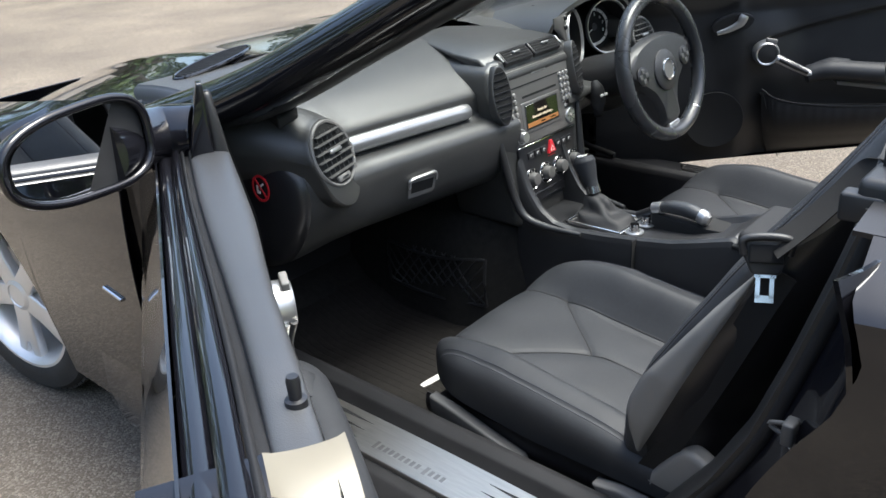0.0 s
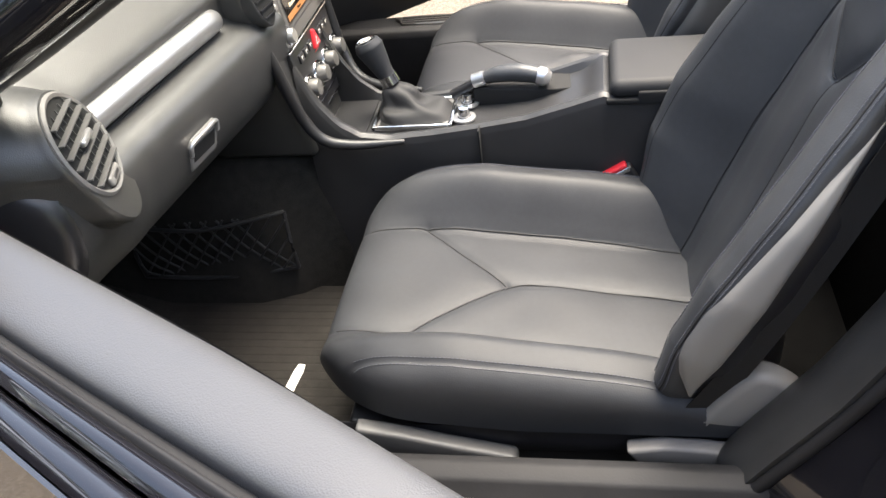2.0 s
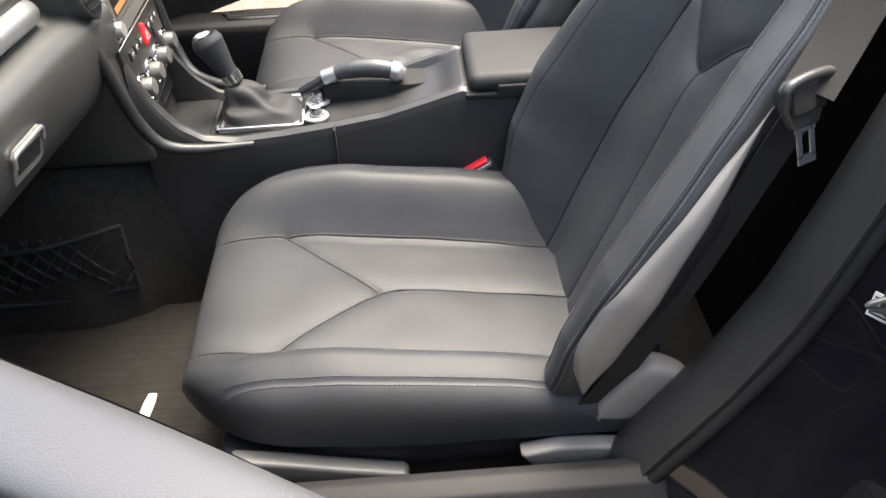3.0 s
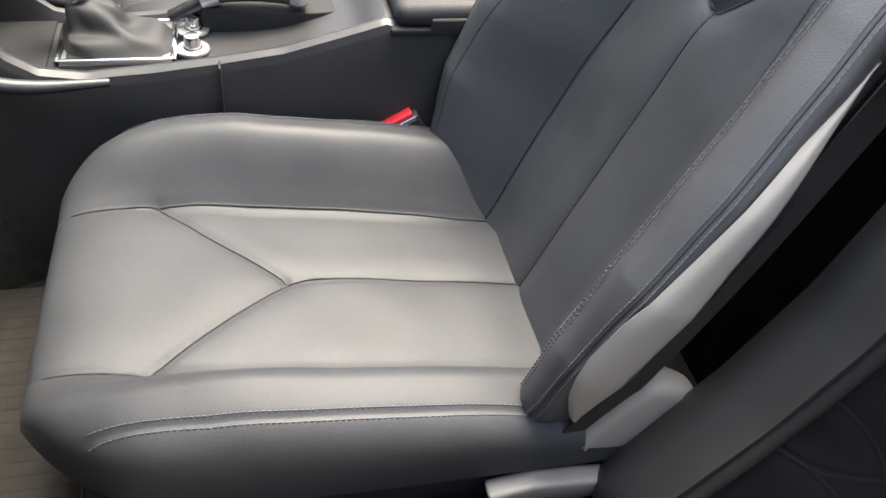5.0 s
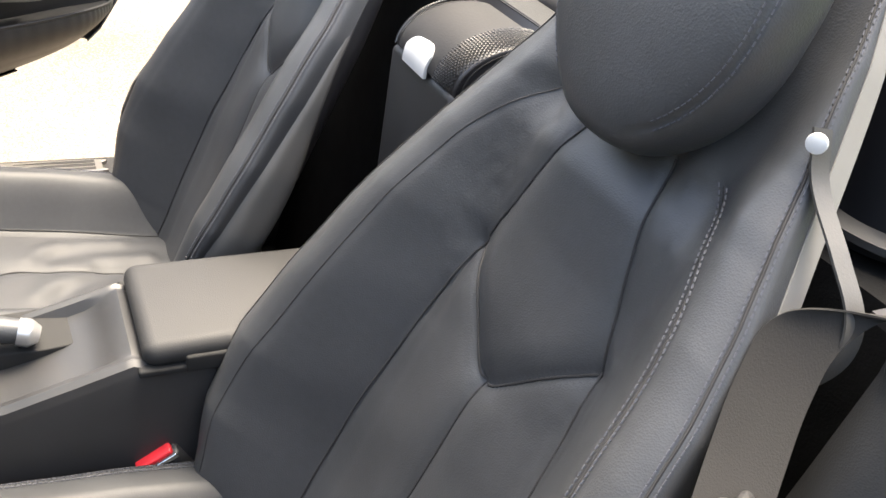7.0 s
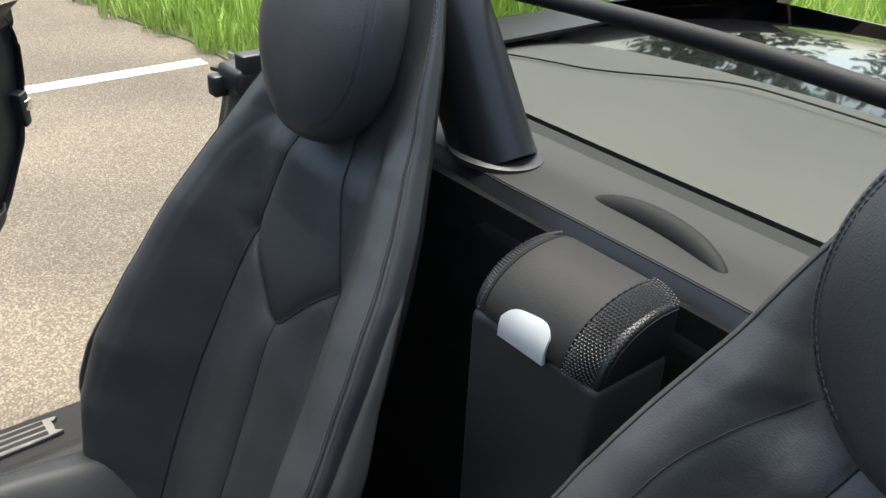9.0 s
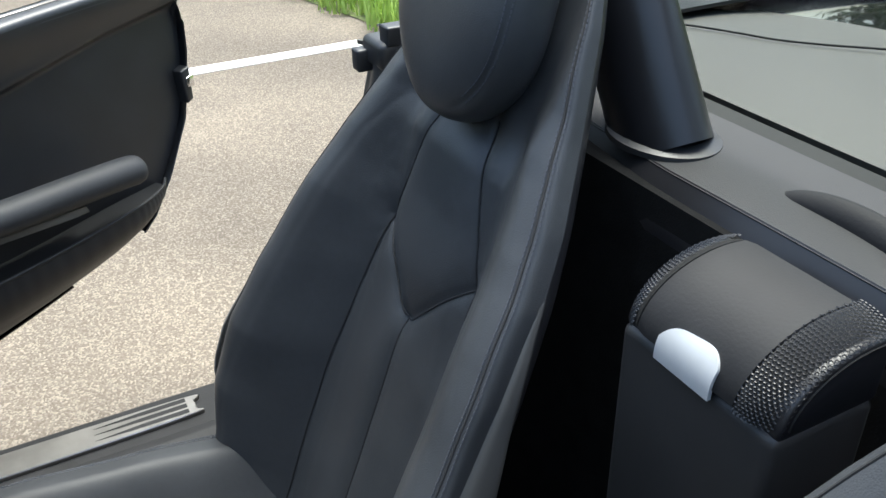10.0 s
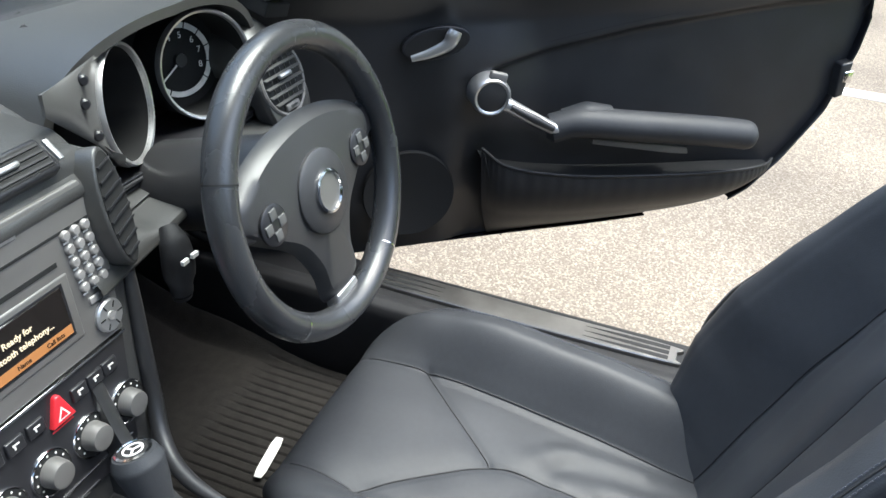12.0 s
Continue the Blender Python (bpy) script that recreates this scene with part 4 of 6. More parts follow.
def round_vent(sd):
    turn_in, size = (0.30, 1.10) if sd < 0 else (0.0, 0.95)
    m = axes((sd * 0.592, 0.5555, 0.862), (1, -sd * turn_in, 0), (-sd * turn_in, -1, 0.36)) @ Matrix.Scale(size, 4)

    def ring(d, a):
        """Teardrop outline, d behind the face, melting back into the dash."""
        sn, cs = math.sin(a), math.cos(a)
        tip = max(0.0, (-sn - 0.25) / 0.75) ** 2.2
        r = 0.0655 + 0.034 * tip * (1 - sstep(0.02, 0.10, d))
        side_y, up_z = cs * (0.94 if sn < 0 else 1.0), sn
        grow = 1 + 0.10 * sstep(0.0, 0.05, d)
        lift = float(np.interp(d, [0, 0.03, 0.08, 0.25], [0, 0.020, 0.045, 0.10]))
        p = m @ Vector((r * side_y * grow, r * up_z * grow, -d))
        return p + Vector((sd * 0.02 * sstep(0.0, 0.12, d), 0, lift))

    def pod(u, v):
        d = (0.0, 0.002, 0.007, 0.014, 0.03, 0.05, 0.08, 0.12, 0.17, 0.23)[int(round(v * 9))]
        p = ring(max(0.0, d - 0.006), 2 * math.pi * u)
        c = m @ Vector((0, 0, -d))
        k = (0.95, 0.975, 0.993)[int(round(v * 9))] if v < 0.3 else 1.0
        return c + (p - c) * k + m.to_3x3() @ Vector((0, 0, -min(d, 0.006)))
    vent = part("vent_housing", grid(pod, 56, 9, close_u=True), DASHTOP, dash)
    face = [ring(0.0, 2 * math.pi * k / 56) for k in range(56)]
    inv = m.inverted()
    part("vent_face", moved(prism([tuple((inv @ p).xy * 0.962) for p in face], -0.03, 0.0005, "z", 0.002, 2), m), DASHTOP, vent)
    part("vent_ring", moved(lathe([(0.0600, -0.010), (0.0600, 0.002), (0.0575, 0.0045), (0.0540, 0.003), (0.0515, -0.010)], 48), m), GREYTRIM, vent, "grey vent ring")
    part("vent_hole", moved(lathe([(0.0530, 0.0012), (0.03, 0.0010), (0, 0.0010)], 40), m), HOLE, vent)
    for k in range(6):
        y = 0.038 - 0.0140 * k
        hw = math.sqrt(max(0, 0.0525 ** 2 - y * y)) - 0.0005
        part("slat", moved(box(-hw, hw, -0.0012, 0.0012, 0.001, 0.0080, 0.0005, 1), m @ pose(0, y, 0, 18, 0, 0)), GREYSLAT, vent)
    for k in range(5):
        x = -0.03 + 0.015 * k
        part("vane", moved(box(x - 0.0006, x + 0.0006, -0.034, 0.044, 0.001, 0.0026), m), GREYSLAT, vent)
    part("slider", moved(box(-0.017, 0.017, 0.001, 0.0085, 0.004, 0.012, 0.003), m), SILVER, vent, "silver slider")
    wl = part("thumbwheel", moved(box(-0.019, 0.019, -0.0500, -0.0385, 0.0, 0.007, 0.003), m), GREYTRIM, vent)
    part("wheel_mark", moved(box(-0.010, 0.010, -0.0465, -0.0420, 0.006, 0.0078, 0.001, 1), m), BLACKPL, wl)


round_vent(-1)
round_vent(1)
# side window vents beside the pods
for sd in (-1, 1):
    grl = part("window_vent", flipped(moved(prism([(-0.020, -0.004), (0.034, -0.012), (0.020, 0.050), (-0.008, 0.062)], -0.02, 0.003, "z", 0.003), axes((0.648, 0.600, 0.952), (1, 0, -0.1), (0.16, -0.22, 1))), sd), HOLE, dash, "small side window vent")
    for k in range(4):
        part("slat", flipped(moved(box(-0.014, 0.024 - 0.003 * k, 0.004 + 0.013 * k, 0.0075 + 0.013 * k, 0.0, 0.0055), axes((0.648, 0.600, 0.952), (1, 0, -0.1), (0.16, -0.22, 1))), sd), GREYSLAT, grl)
# warning sticker on the end of the dash
sm = axes((-0.7068, 0.640, 0.812), (0, -1, 0), (-1, 0, 0.05))
stk = part("warning_sticker", moved(lathe([(0.0265, 0), (0.0265, 0.001), (0.0215, 0.001), (0.0215, 0)], 36), sm), RED, dash, "red round child seat warning sticker")
part("slash", moved(box(-0.023, 0.023, -0.0022, 0.0022, 0, 0.0012), sm @ pose(0, 0, 0, 0, 0, -45)), RED, stk)
part("symbol", moved(joined(box(-0.013, -0.002, -0.012, -0.006, 0, 0.0009), box(-0.013, -0.008, -0.010, 0.004, 0, 0.0009), lathe([(0.004, 0.0009), (0, 0.001)], 12), moved(box(0.003, 0.013, 0.002, 0.006, 0, 0.0009), pose(0, 0, 0, 0, 0, 30))), sm), WHITE, stk)

# ---------- centre stack ----------


def lean(bm, k=0.137, z0=0.60):
    for v in bm.verts:
        v.co.y += k * (v.co.z - z0)
    return bm


half = [(0.132, 0.555), (0.139, 0.62), (0.147, 0.70), (0.155, 0.77), (0.166, 0.84), (0.176, 0.885), (0.166, 0.925), (0.140, 0.940)]
outl = half + [(-x, z) for x, z in half[::-1]]
stack = unit("dash_tower", lean(prism(outl, 0.470, 0.66, "y", 0.014, 4)), DASHTOP, "grey centre stack with radio, heater dials and vents")
hood_sec = [(0.508, 0.905), (0.500, 0.922), (0.505, 0.930), (0.544, 0.962), (0.556, 0.968), (0.62, 0.974), (0.74, 0.976), (0.84, 0.968), (0.84, 0.90)]
hood = prism(hood_sec, -0.150, 0.150, "x", 0.005, 2)
for v in hood.verts:
    v.co.x *= 1 - 0.55 * sstep(0.60, 0.86, v.co.y) ** 1.5
    v.co.z -= 0.020 * (abs(v.co.x) / 0.15) ** 2
part("top_cover", hood, DASHTOP, stack)
P = axes((0, 0.468, 0.60), (1, 0, 0), (0, -1, 0.137))


def on_panel(bm, x, y, z=0.0):
    return moved(bm, P @ pose(x, y, z))


panel = [(-0.106, 0.144), (0.124, 0.144), (0.130, 0.22), (0.128, 0.30), (0.120, 0.318), (-0.118, 0.318), (-0.126, 0.30), (-0.122, 0.22)]
radio = part("radio", moved(prism(panel, -0.02, 0.006, "z", 0.002), P), PANELGREY, stack, "grey radio unit with screen")
lower = [(-0.096, 0.0), (0.100, 0.0), (0.110, 0.06), (0.123, 0.138), (-0.107, 0.138), (-0.102, 0.06)]
part("lower_panel", moved(prism(lower, -0.02, 0.005, "z", 0.002), P), SATIN, stack, "dark heater control panel")
part("chrome_strip", on_panel(box(-0.115, 0.115, -0.0014, 0.0014, 0, 0.0078, 0.0005, 1), 0.008, 0.141), CHROME, stack)
part("cover_joint", on_panel(box(-0.123, 0.127, -0.0014, 0.0014, 0.002, 0.0066), 0, 0.279), HOLE, radio)
part("cover_mark", on_panel(box(-0.028, 0.028, -0.002, 0.002, 0.004, 0.0068), 0.005, 0.300), SILVER, radio)
part("disc_slot", on_panel(box(-0.068, 0.066, -0.0025, 0.0025, 0.004, 0.0066), 0, 0.252), HOLE, radio)
part("screen_bezel", on_panel(box(-0.078, 0.074, -0.037, 0.037, 0, 0.0075, 0.003), 0, 0.203), PANELGREY, radio)
part("screen_recess", on_panel(box(-0.068, 0.064, -0.030, 0.030, 0.004, 0.0079, 0.001, 1), 0, 0.204), SATIN, radio)
scr = part("screen", on_panel(box(-0.064, 0.060, -0.0265, 0.0265, 0, 0.0088, 0.0008, 1), 0, 0.2045), SCREEN, radio, "dark lit radio screen")
part("menu_bar", on_panel(box(-0.063, 0.059, -0.005, 0.005, 0.008, 0.0092), 0, 0.1845), LIT_AMBER, scr)
lettering("Ready for", 0.0092, P @ pose(-0.002, 0.2125, 0.0094), LIT_TEXT, scr)
lettering("Bluetooth telephony...", 0.0092, P @ pose(-0.002, 0.2005, 0.0094), LIT_TEXT, scr)
lettering("Name", 0.0068, P @ pose(-0.004, 0.1845, 0.0097), SCREEN, scr)
lettering("Call lists", 0.0068, P @ pose(0.036, 0.1845, 0.0097), SCREEN, scr)
btn = mesh_of("button", lathe([(0.0056, 0), (0.0056, 0.0028), (0.0044, 0.0046), (0, 0.005)], 14), BUTTON)
tick = mesh_of("button_mark", box(-0.0032, 0.0032, -0.0008, 0.0008, 0, 0.0006), WHITE)
for i in range(3):
    for j in range(5):
        shared("button", btn, P @ pose(0.084 + 0.0135 * i + 0.0012 * j, 0.274 - 0.0150 * j, 0.006), radio)
        shared("button_mark", tick, P @ pose(0.084 + 0.0135 * i + 0.0012 * j, 0.2662 - 0.0150 * j, 0.006), radio)
for i in range(2):
    for j in range(5):
        shared("button", btn, P @ pose(-0.116 + 0.017 * i + 0.001 * j, 0.264 - 0.0150 * j, 0.006), radio)
part("button_bar", on_panel(box(-0.016, 0.016, -0.004, 0.004, 0.004, 0.0085, 0.0015), 0.106, 0.1955), BUTTON, radio)
part("button_bar", on_panel(box(-0.014, 0.014, -0.004, 0.004, 0.004, 0.0085, 0.0015), -0.102, 0.1905), BUTTON, radio)
part("volume_knob", on_panel(joined(lathe([(0.0185, 0.004), (0.0185, 0.008), (0.0165, 0.0095), (0.0145, 0.008)], 32), lathe([(0.0125, 0.004), (0.0125, 0.019), (0.011, 0.021), (0, 0.021)], 28)), -0.090, 0.166), SILVER, radio, "silver volume knob")
rc = part("cursor_wheel", on_panel(lathe([(0.0185, 0.004), (0.0185, 0.009), (0.0165, 0.011), (0, 0.011)], 32), 0.108, 0.169), SILVER, radio, "round cursor control")
part("cursor_cap", on_panel(lathe([(0.0055, 0.010), (0.005, 0.0125), (0, 0.013)], 18), 0.108, 0.169), BUTTON, rc)
for k in range(6):
    part("cursor_notch", on_panel(moved(box(-0.0008, 0.0008, 0.009, 0.016, 0.0105, 0.0115), pose(0, 0, 0, 0, 0, 60 * k + 30)), 0.108, 0.169), HOLE, rc)
# switch row with hazard triangle
for k in range(6):
    x = (-0.066, -0.040, -0.014, 0.045, 0.068, 0.090)[k]
    sw = part("switch", on_panel(box(-0.0105, 0.0105, -0.0078, 0.0078, 0.002, 0.0085, 0.0015), x, 0.116), SATIN, stack)
    part("switch_icon", on_panel(joined(box(-0.004, 0.004, 0.000, 0.0016, 0.006, 0.009), box(-0.003, -0.001, -0.004, 0.002, 0.006, 0.009)), x, 0.117), WHITE, sw)
hz = part("hazard_button", moved(prism([(-0.016, -0.013), (0.016, -0.013), (0.003, 0.018), (-0.003, 0.018)], 0.002, 0.011, "z", 0.002), P @ pose(0.016, 0.114, 0)), RED, stack, "red triangular hazard button")
part("hazard_icon", moved(prism([(-0.008, -0.008), (0.008, -0.008), (0, 0.006)], 0.0105, 0.0114, "z"), P @ pose(0.016, 0.114, 0)), WHITE, hz)
part("hazard_icon_inner", moved(prism([(-0.0050, -0.0063), (0.0050, -0.0063), (0, 0.0026)], 0.0110, 0.0118, "z"), P @ pose(0.016, 0.114, 0)), RED, hz)
part("hazard_mark", on_panel(box(-0.014, 0.014, -0.0008, 0.0008, 0.004, 0.0056), 0.016, 0.095), RED, stack)
for x, y in ((-0.071, 0.060), (-0.014, 0.060), (0.043, 0.060), (0.100, 0.061)):
    dial = part("heater_dial", on_panel(lathe([(0.0255, 0.003), (0.0255, 0.006), (0.0245, 0.0078), (0.0232, 0.006), (0, 0.006)], 40), x, y), CHROME, stack, "chrome-rimmed heater dial")
    part("dial_face", on_panel(lathe([(0.0234, 0.0066), (0, 0.0068)], 32), x, y), HOLE, dial)
    part("dial_knob", on_panel(lathe([(0.0160, 0.006), (0.0150, 0.018), (0.0135, 0.0225), (0.011, 0.0232), (0, 0.0225)], 28), x, y), PANELGREY, dial, "grey dial knob")
    for k in range(9):
        a = radians(-40 + 32 * k)
        part("dial_mark", on_panel(box(-0.0010, 0.0010, -0.0010, 0.0010, 0.006, 0.0071), x + 0.0195 * math.cos(a), y + 0.0195 * math.sin(a)), WHITE, dial)
part("lower_slot", on_panel(box(-0.030, 0.030, -0.0016, 0.0016, 0.003, 0.0062), 0.006, 0.003), CHROME, stack)
part("lower_joint", on_panel(box(-0.085, 0.085, -0.0010, 0.0010, 0.003, 0.0060), 0.010, 0.021), CHROME, stack)
for sg in (-1, 1):
    part("console_rim", tube([(sg * 0.164, 0.502, 0.80), (sg * 0.156, 0.492, 0.75), (sg * 0.149, 0.482, 0.69), (sg * 0.141, 0.470, 0.635), (sg * 0.128 + 0.5 * XC, 0.445, 0.594), (sg * 0.112 + XC, 0.395, 0.578), (sg * 0.096 + XC, 0.31, 0.572)], [0.007, 0.009, 0.010, 0.010, 0.010, 0.009, 0.005], 14, 40), BLACKPL, stack)
# upper middle vents
V = axes((0, 0.5235, 0.9445), (1, 0, 0), (0, -0.64, 0.77))
for sg in (-1, 1):
    vt = part("middle_vent", moved(box(-0.052, 0.052, -0.019, 0.019, -0.03, 0.004, 0.004), V @ pose(sg * 0.055, 0, 0)), SATIN, stack, "rectangular air vent")
    part("vent_mouth", moved(box(-0.047, 0.047, -0.014, 0.014, 0.0, 0.0046), V @ pose(sg * 0.055, 0, 0)), HOLE, vt)
    for k in range(4):
        part("slat", moved(box(-0.046, 0.046, -0.0012, 0.0012, 0, 0.0062), V @ pose(sg * 0.055, -0.0105 + 0.007 * k, 0)), SATIN, vt)
    part("slider", moved(box(-0.013, 0.013, -0.0028, 0.0028, 0.003, 0.0115, 0.002), V @ pose(sg * 0.055, 0.001, 0)), SILVER, vt)
    part("thumbwheel", moved(box(-0.003, 0.003, -0.012, 0.012, 0.001, 0.0055, 0.001), V @ pose(sg * 0.112, 0, 0)), SILVER, vt)
# crescent vents at both sides of the stack
for sg in (-1, 1):
    m = axes((sg * 0.148, 0.492, 0.875), (sg * 0.98, 0.18, 0), (sg * 0.30, -1, 0.22))
    el = [(0.026 * math.cos(a), 0.066 * math.sin(a) + 0.10 * (0.026 * math.cos(a))) for a in (2 * math.pi * k / 40 for k in range(40))]
    cv = part("side_vent", moved(prism(el, -0.03, 0.004, "z", 0.003), m), DASHTOP, stack, "oval side vent")
    part("vent_mouth", moved(prism([(x * 0.86, y * 0.93) for x, y in el], -0.01, 0.0047, "z"), m), HOLE, cv)
    for k in range(8):
        y = -0.049 + 0.014 * k
        hw = 0.0215 * math.sqrt(1 - (y / 0.062) ** 2)
        part("slat", moved(box(-hw, hw, -0.0011, 0.0011, 0, 0.0068), m @ pose(0, y, 0, 0, 0, 4)), SATIN, cv)

# ---------- instruments ----------


def binnacle(u, v):
    a = math.pi * u
    x = 0.395 - (0.215 - 0.02 * v) * math.cos(a) * (1 - 0.10 * v)
    z = 0.885 + (0.125 - 0.035 * v) * math.sin(a) ** 0.75
    y = 0.585 + 0.30 * v + 0.02 * abs(math.cos(a))
    return (x, y, z)


cluster = unit("instrument_binnacle", thick(grid(binnacle, 40, 10), 0.012), DASHTOP, "twin round instrument dials under a dark hood")
part("dial_panel", prism([(0.20, 0.80), (0.59, 0.80), (0.58, 0.93), (0.50, 0.985), (0.30, 0.985), (0.21, 0.93)], 0.69, 0.73, "y"), HOLE, cluster)
part("under_panel", prism([(0.575, 0.832), (0.66, 0.82), (0.66, 0.76), (0.60, 0.775)], 0.20, 0.60, "x", 0.004), SATIN, cluster)

for k in range(6):
    f = (k + 0.5) / 6
    part("panel_rib", tube([Vector((0.205, 0.573 + 0.025 * f, 0.830 - 0.055 * f)), Vector((0.40, 0.573 + 0.025 * f, 0.830 - 0.055 * f)), Vector((0.595, 0.573 + 0.025 * f, 0.830 - 0.055 * f))], 0.0028, 8), SATIN, cluster)


def gauge(cx, toe, nums, a0, a1):
    m = axes((cx, 0.602, 0.908), (math.cos(toe), math.sin(toe), 0), (math.sin(toe), -math.cos(toe), 0.16))
    g = part("gauge_ring", moved(lathe([(0.0740, -0.006), (0.0745, 0.001), (0.0725, 0.005), (0.0695, 0.004), (0.0680, -0.002)], 64), m), SILVER, cluster, "thin silver dial ring")
    part("gauge_tube", moved(lathe([(0.0685, 0.000), (0.0660, -0.070)], 56), m), HOLE, g)
    part("gauge_sleeve", moved(lathe([(0.0735, -0.004), (0.0720, -0.08)], 56), m), SATIN, g)
    md = m @ pose(0, 0, -0.012)
    part("dial", moved(lathe([(0.066, -0.054), (0, -0.0535)], 48), md), HOLE, g)
    part("scale_ring", moved(lathe([(0.052, -0.0525), (0.0515, -0.051), (0.044, -0.051), (0.044, -0.0525)], 56), md), WHITE, g, "pale scale ring")
    for k in range(11):
        a = radians(a0 + (a1 - a0) * k / 10)
        part("tick", moved(box(-0.008, 0.004, -0.0007, 0.0007, -0.0515, -0.0503), md @ pose(0.048 * math.cos(a), 0.048 * math.sin(a), 0, 0, 0, math.degrees(a))), HOLE, g)
    for t, a in nums:
        a = radians(a)
        lettering(t, 0.0125, md @ pose(0.034 * math.cos(a), 0.034 * math.sin(a), -0.0515), WHITE, g)
    part("needle", moved(box(0, 0.046, -0.0012, 0.0012, -0.050, -0.0485), md @ pose(0, 0, 0, 0, 0, 216)), WHITE, g)
    part("needle_hub", moved(lathe([(0.010, -0.0515), (0.009, -0.047), (0, -0.047)], 20), md), BLACKPL, g)


gauge(0.312, radians(20), (("20", 235), ("40", 200), ("60", 160), ("80", 120), ("100", 80), ("120", 40)), 245, -65)
gauge(0.476, radians(-20), (("6", 45), ("7", 15), ("8", -20), ("5", 80), ("4", 110), ("3", 140), ("2", 170)), 240, -40)


FLANK_TIP = Vector((0.134, 0.545, 0.978))
LEFT_DIAL = axes((0.312, 0.602, 0.908), (math.cos(radians(20)), math.sin(radians(20)), 0), (math.sin(radians(20)), -math.cos(radians(20)), 0.16))


def flank(u, v):
    a = radians(78 + 175 * u)
    p = LEFT_DIAL @ Vector((0.0735 * math.cos(a), 0.0735 * math.sin(a), -0.002))
    tip = FLANK_TIP + Vector((0, 0, 0.012 * (1 - 2 * u)))
    return p.lerp(tip, v) + Vector((0, -0.010, 0.004)) * math.sin(math.pi * v) * math.sin(math.pi * u)


part("flank", thick(grid(flank, 28, 12), -0.004), GREYSLAT, cluster, "grey metallic dial flank")
for u0, v0 in ((0.27, 0.42), (0.46, 0.42), (0.68, 0.30)):
    c = flank(u0, v0)
    part("stub", moved(lathe([(0.0060, -0.004), (0.0060, 0.006), (0.004, 0.008), (0, 0.008)], 14), axes(tuple(c), (0, 0, 1), (-0.45, -0.85, 0.1))), SATIN, cluster)

# ---------- steering wheel ----------
SW = axes((0.331, 0.358, 0.853), (1, -0.0425, 0), (-0.041, -0.964, 0.262))
SWH = SW @ pose(0, -0.010, -0.013, 0, 0, 4)


def rim(u, v):
    a, b = 2 * math.pi * u, 2 * math.pi * v
    r = 0.169 + 0.0172 * math.cos(b) * (1 - 0.05 * math.cos(4 * a))
    return SW @ Vector((r * math.cos(a), r * math.sin(a), 0.0190 * math.sin(b)))


wheel = unit("steering_wheel", grid(rim, 110, 20, close_u=True, close_v=True), RIMLEATHER, "black leather steering wheel with satin spoke trim")
for deg in (22, 158, 232, 308):
    a = radians(deg)
    part("rim_joint", moved(grid(lambda u, v: (0.0178 * math.cos(2 * math.pi * u), 0.0018 * (v - 0.5), 0.0196 * math.sin(2 * math.pi * u)), 20, 2, close_u=True), SW @ pose(0.169 * math.cos(a), 0.169 * math.sin(a), 0, 0, 0, deg)), CHROME if deg > 200 else HOLE, wheel)


HUBSKIN = material("airbag_vinyl", (0.030, 0.030, 0.031), 0.40, vary=0.1, vscale=12, bump=0.25, bscale=800, kind="voronoi")
hub_line = [(-0.150, 0.050), (-0.09, 0.078), (-0.03, 0.090), (0.03, 0.090), (0.09, 0.078), (0.150, 0.050), (0.152, 0.020), (0.110, -0.012), (0.062, -0.050), (0.038, -0.095), (0.030, -0.140), (-0.030, -0.140), (-0.038, -0.095), (-0.062, -0.050), (-0.110, -0.012), (-0.152, 0.020)]
hub_pts = smooth_path(hub_line + [hub_line[0]], 84)[:-1]


def hub(u, v):
    p = hub_pts[int(round(u * 84)) % 84]
    r = v
    return SWH @ Vector((p[0] * r, p[1] * r, 0.020 - 0.008 * r ** 2 - 0.018 * sstep(0.86, 1.0, r) ** 2))


part("airbag_cover", thick(grid(hub, 84, 16, close_u=True), 0.010), HUBSKIN, wheel)
for sg in (-1, 1):
    sp = [(sg * 0.10, 0.040), (sg * 0.165, 0.050), (sg * 0.168, 0.014), (sg * 0.12, 0.0)]
    spk = part("spoke", moved(prism(sp, -0.010, 0.010, "z", 0.006), SWH), SATIN, wheel)
    part("button_pad", moved(lathe([(0.0235, 0), (0.0235, 0.003), (0.022, 0.004), (0, 0.0045)], 30), SWH @ pose(sg * 0.100, 0.010, 0.0165)), SATIN, spk)
    for k in range(4):
        part("thumb_button", moved(box(-0.0060, 0.0060, 0.0065, 0.0185, 0.003, 0.006, 0.001), SWH @ pose(sg * 0.100, 0.010, 0.0165, 0, 0, 90 * k)), GREYSLAT, spk)
low = part("lower_spoke", moved(prism([(-0.032, -0.05), (0.032, -0.05), (0.022, -0.12), (0.026, -0.165), (-0.026, -0.165), (-0.022, -0.12)], -0.010, 0.010, "z", 0.006), SWH), SATIN, wheel)
part("spoke_trim", moved(prism([(-0.024, -0.132), (0.024, -0.132), (0.027, -0.158), (0.0, -0.163), (-0.027, -0.158)], -0.008, 0.0125, "z", 0.003), SWH), SILVER, low, "satin silver spoke trim")
part("hub_cap", moved(lathe([(0.051, 0.012), (0.0505, 0.0215), (0.047, 0.0240), (0.020, 0.0275), (0, 0.028)], 44), SWH), HUBSKIN, wheel)
part("badge_ring", moved(lathe([(0.026, 0.025), (0.0265, 0.030), (0.0235, 0.031), (0.0225, 0.028)], 40), SWH), CHROME, wheel, "plain chrome ring badge")
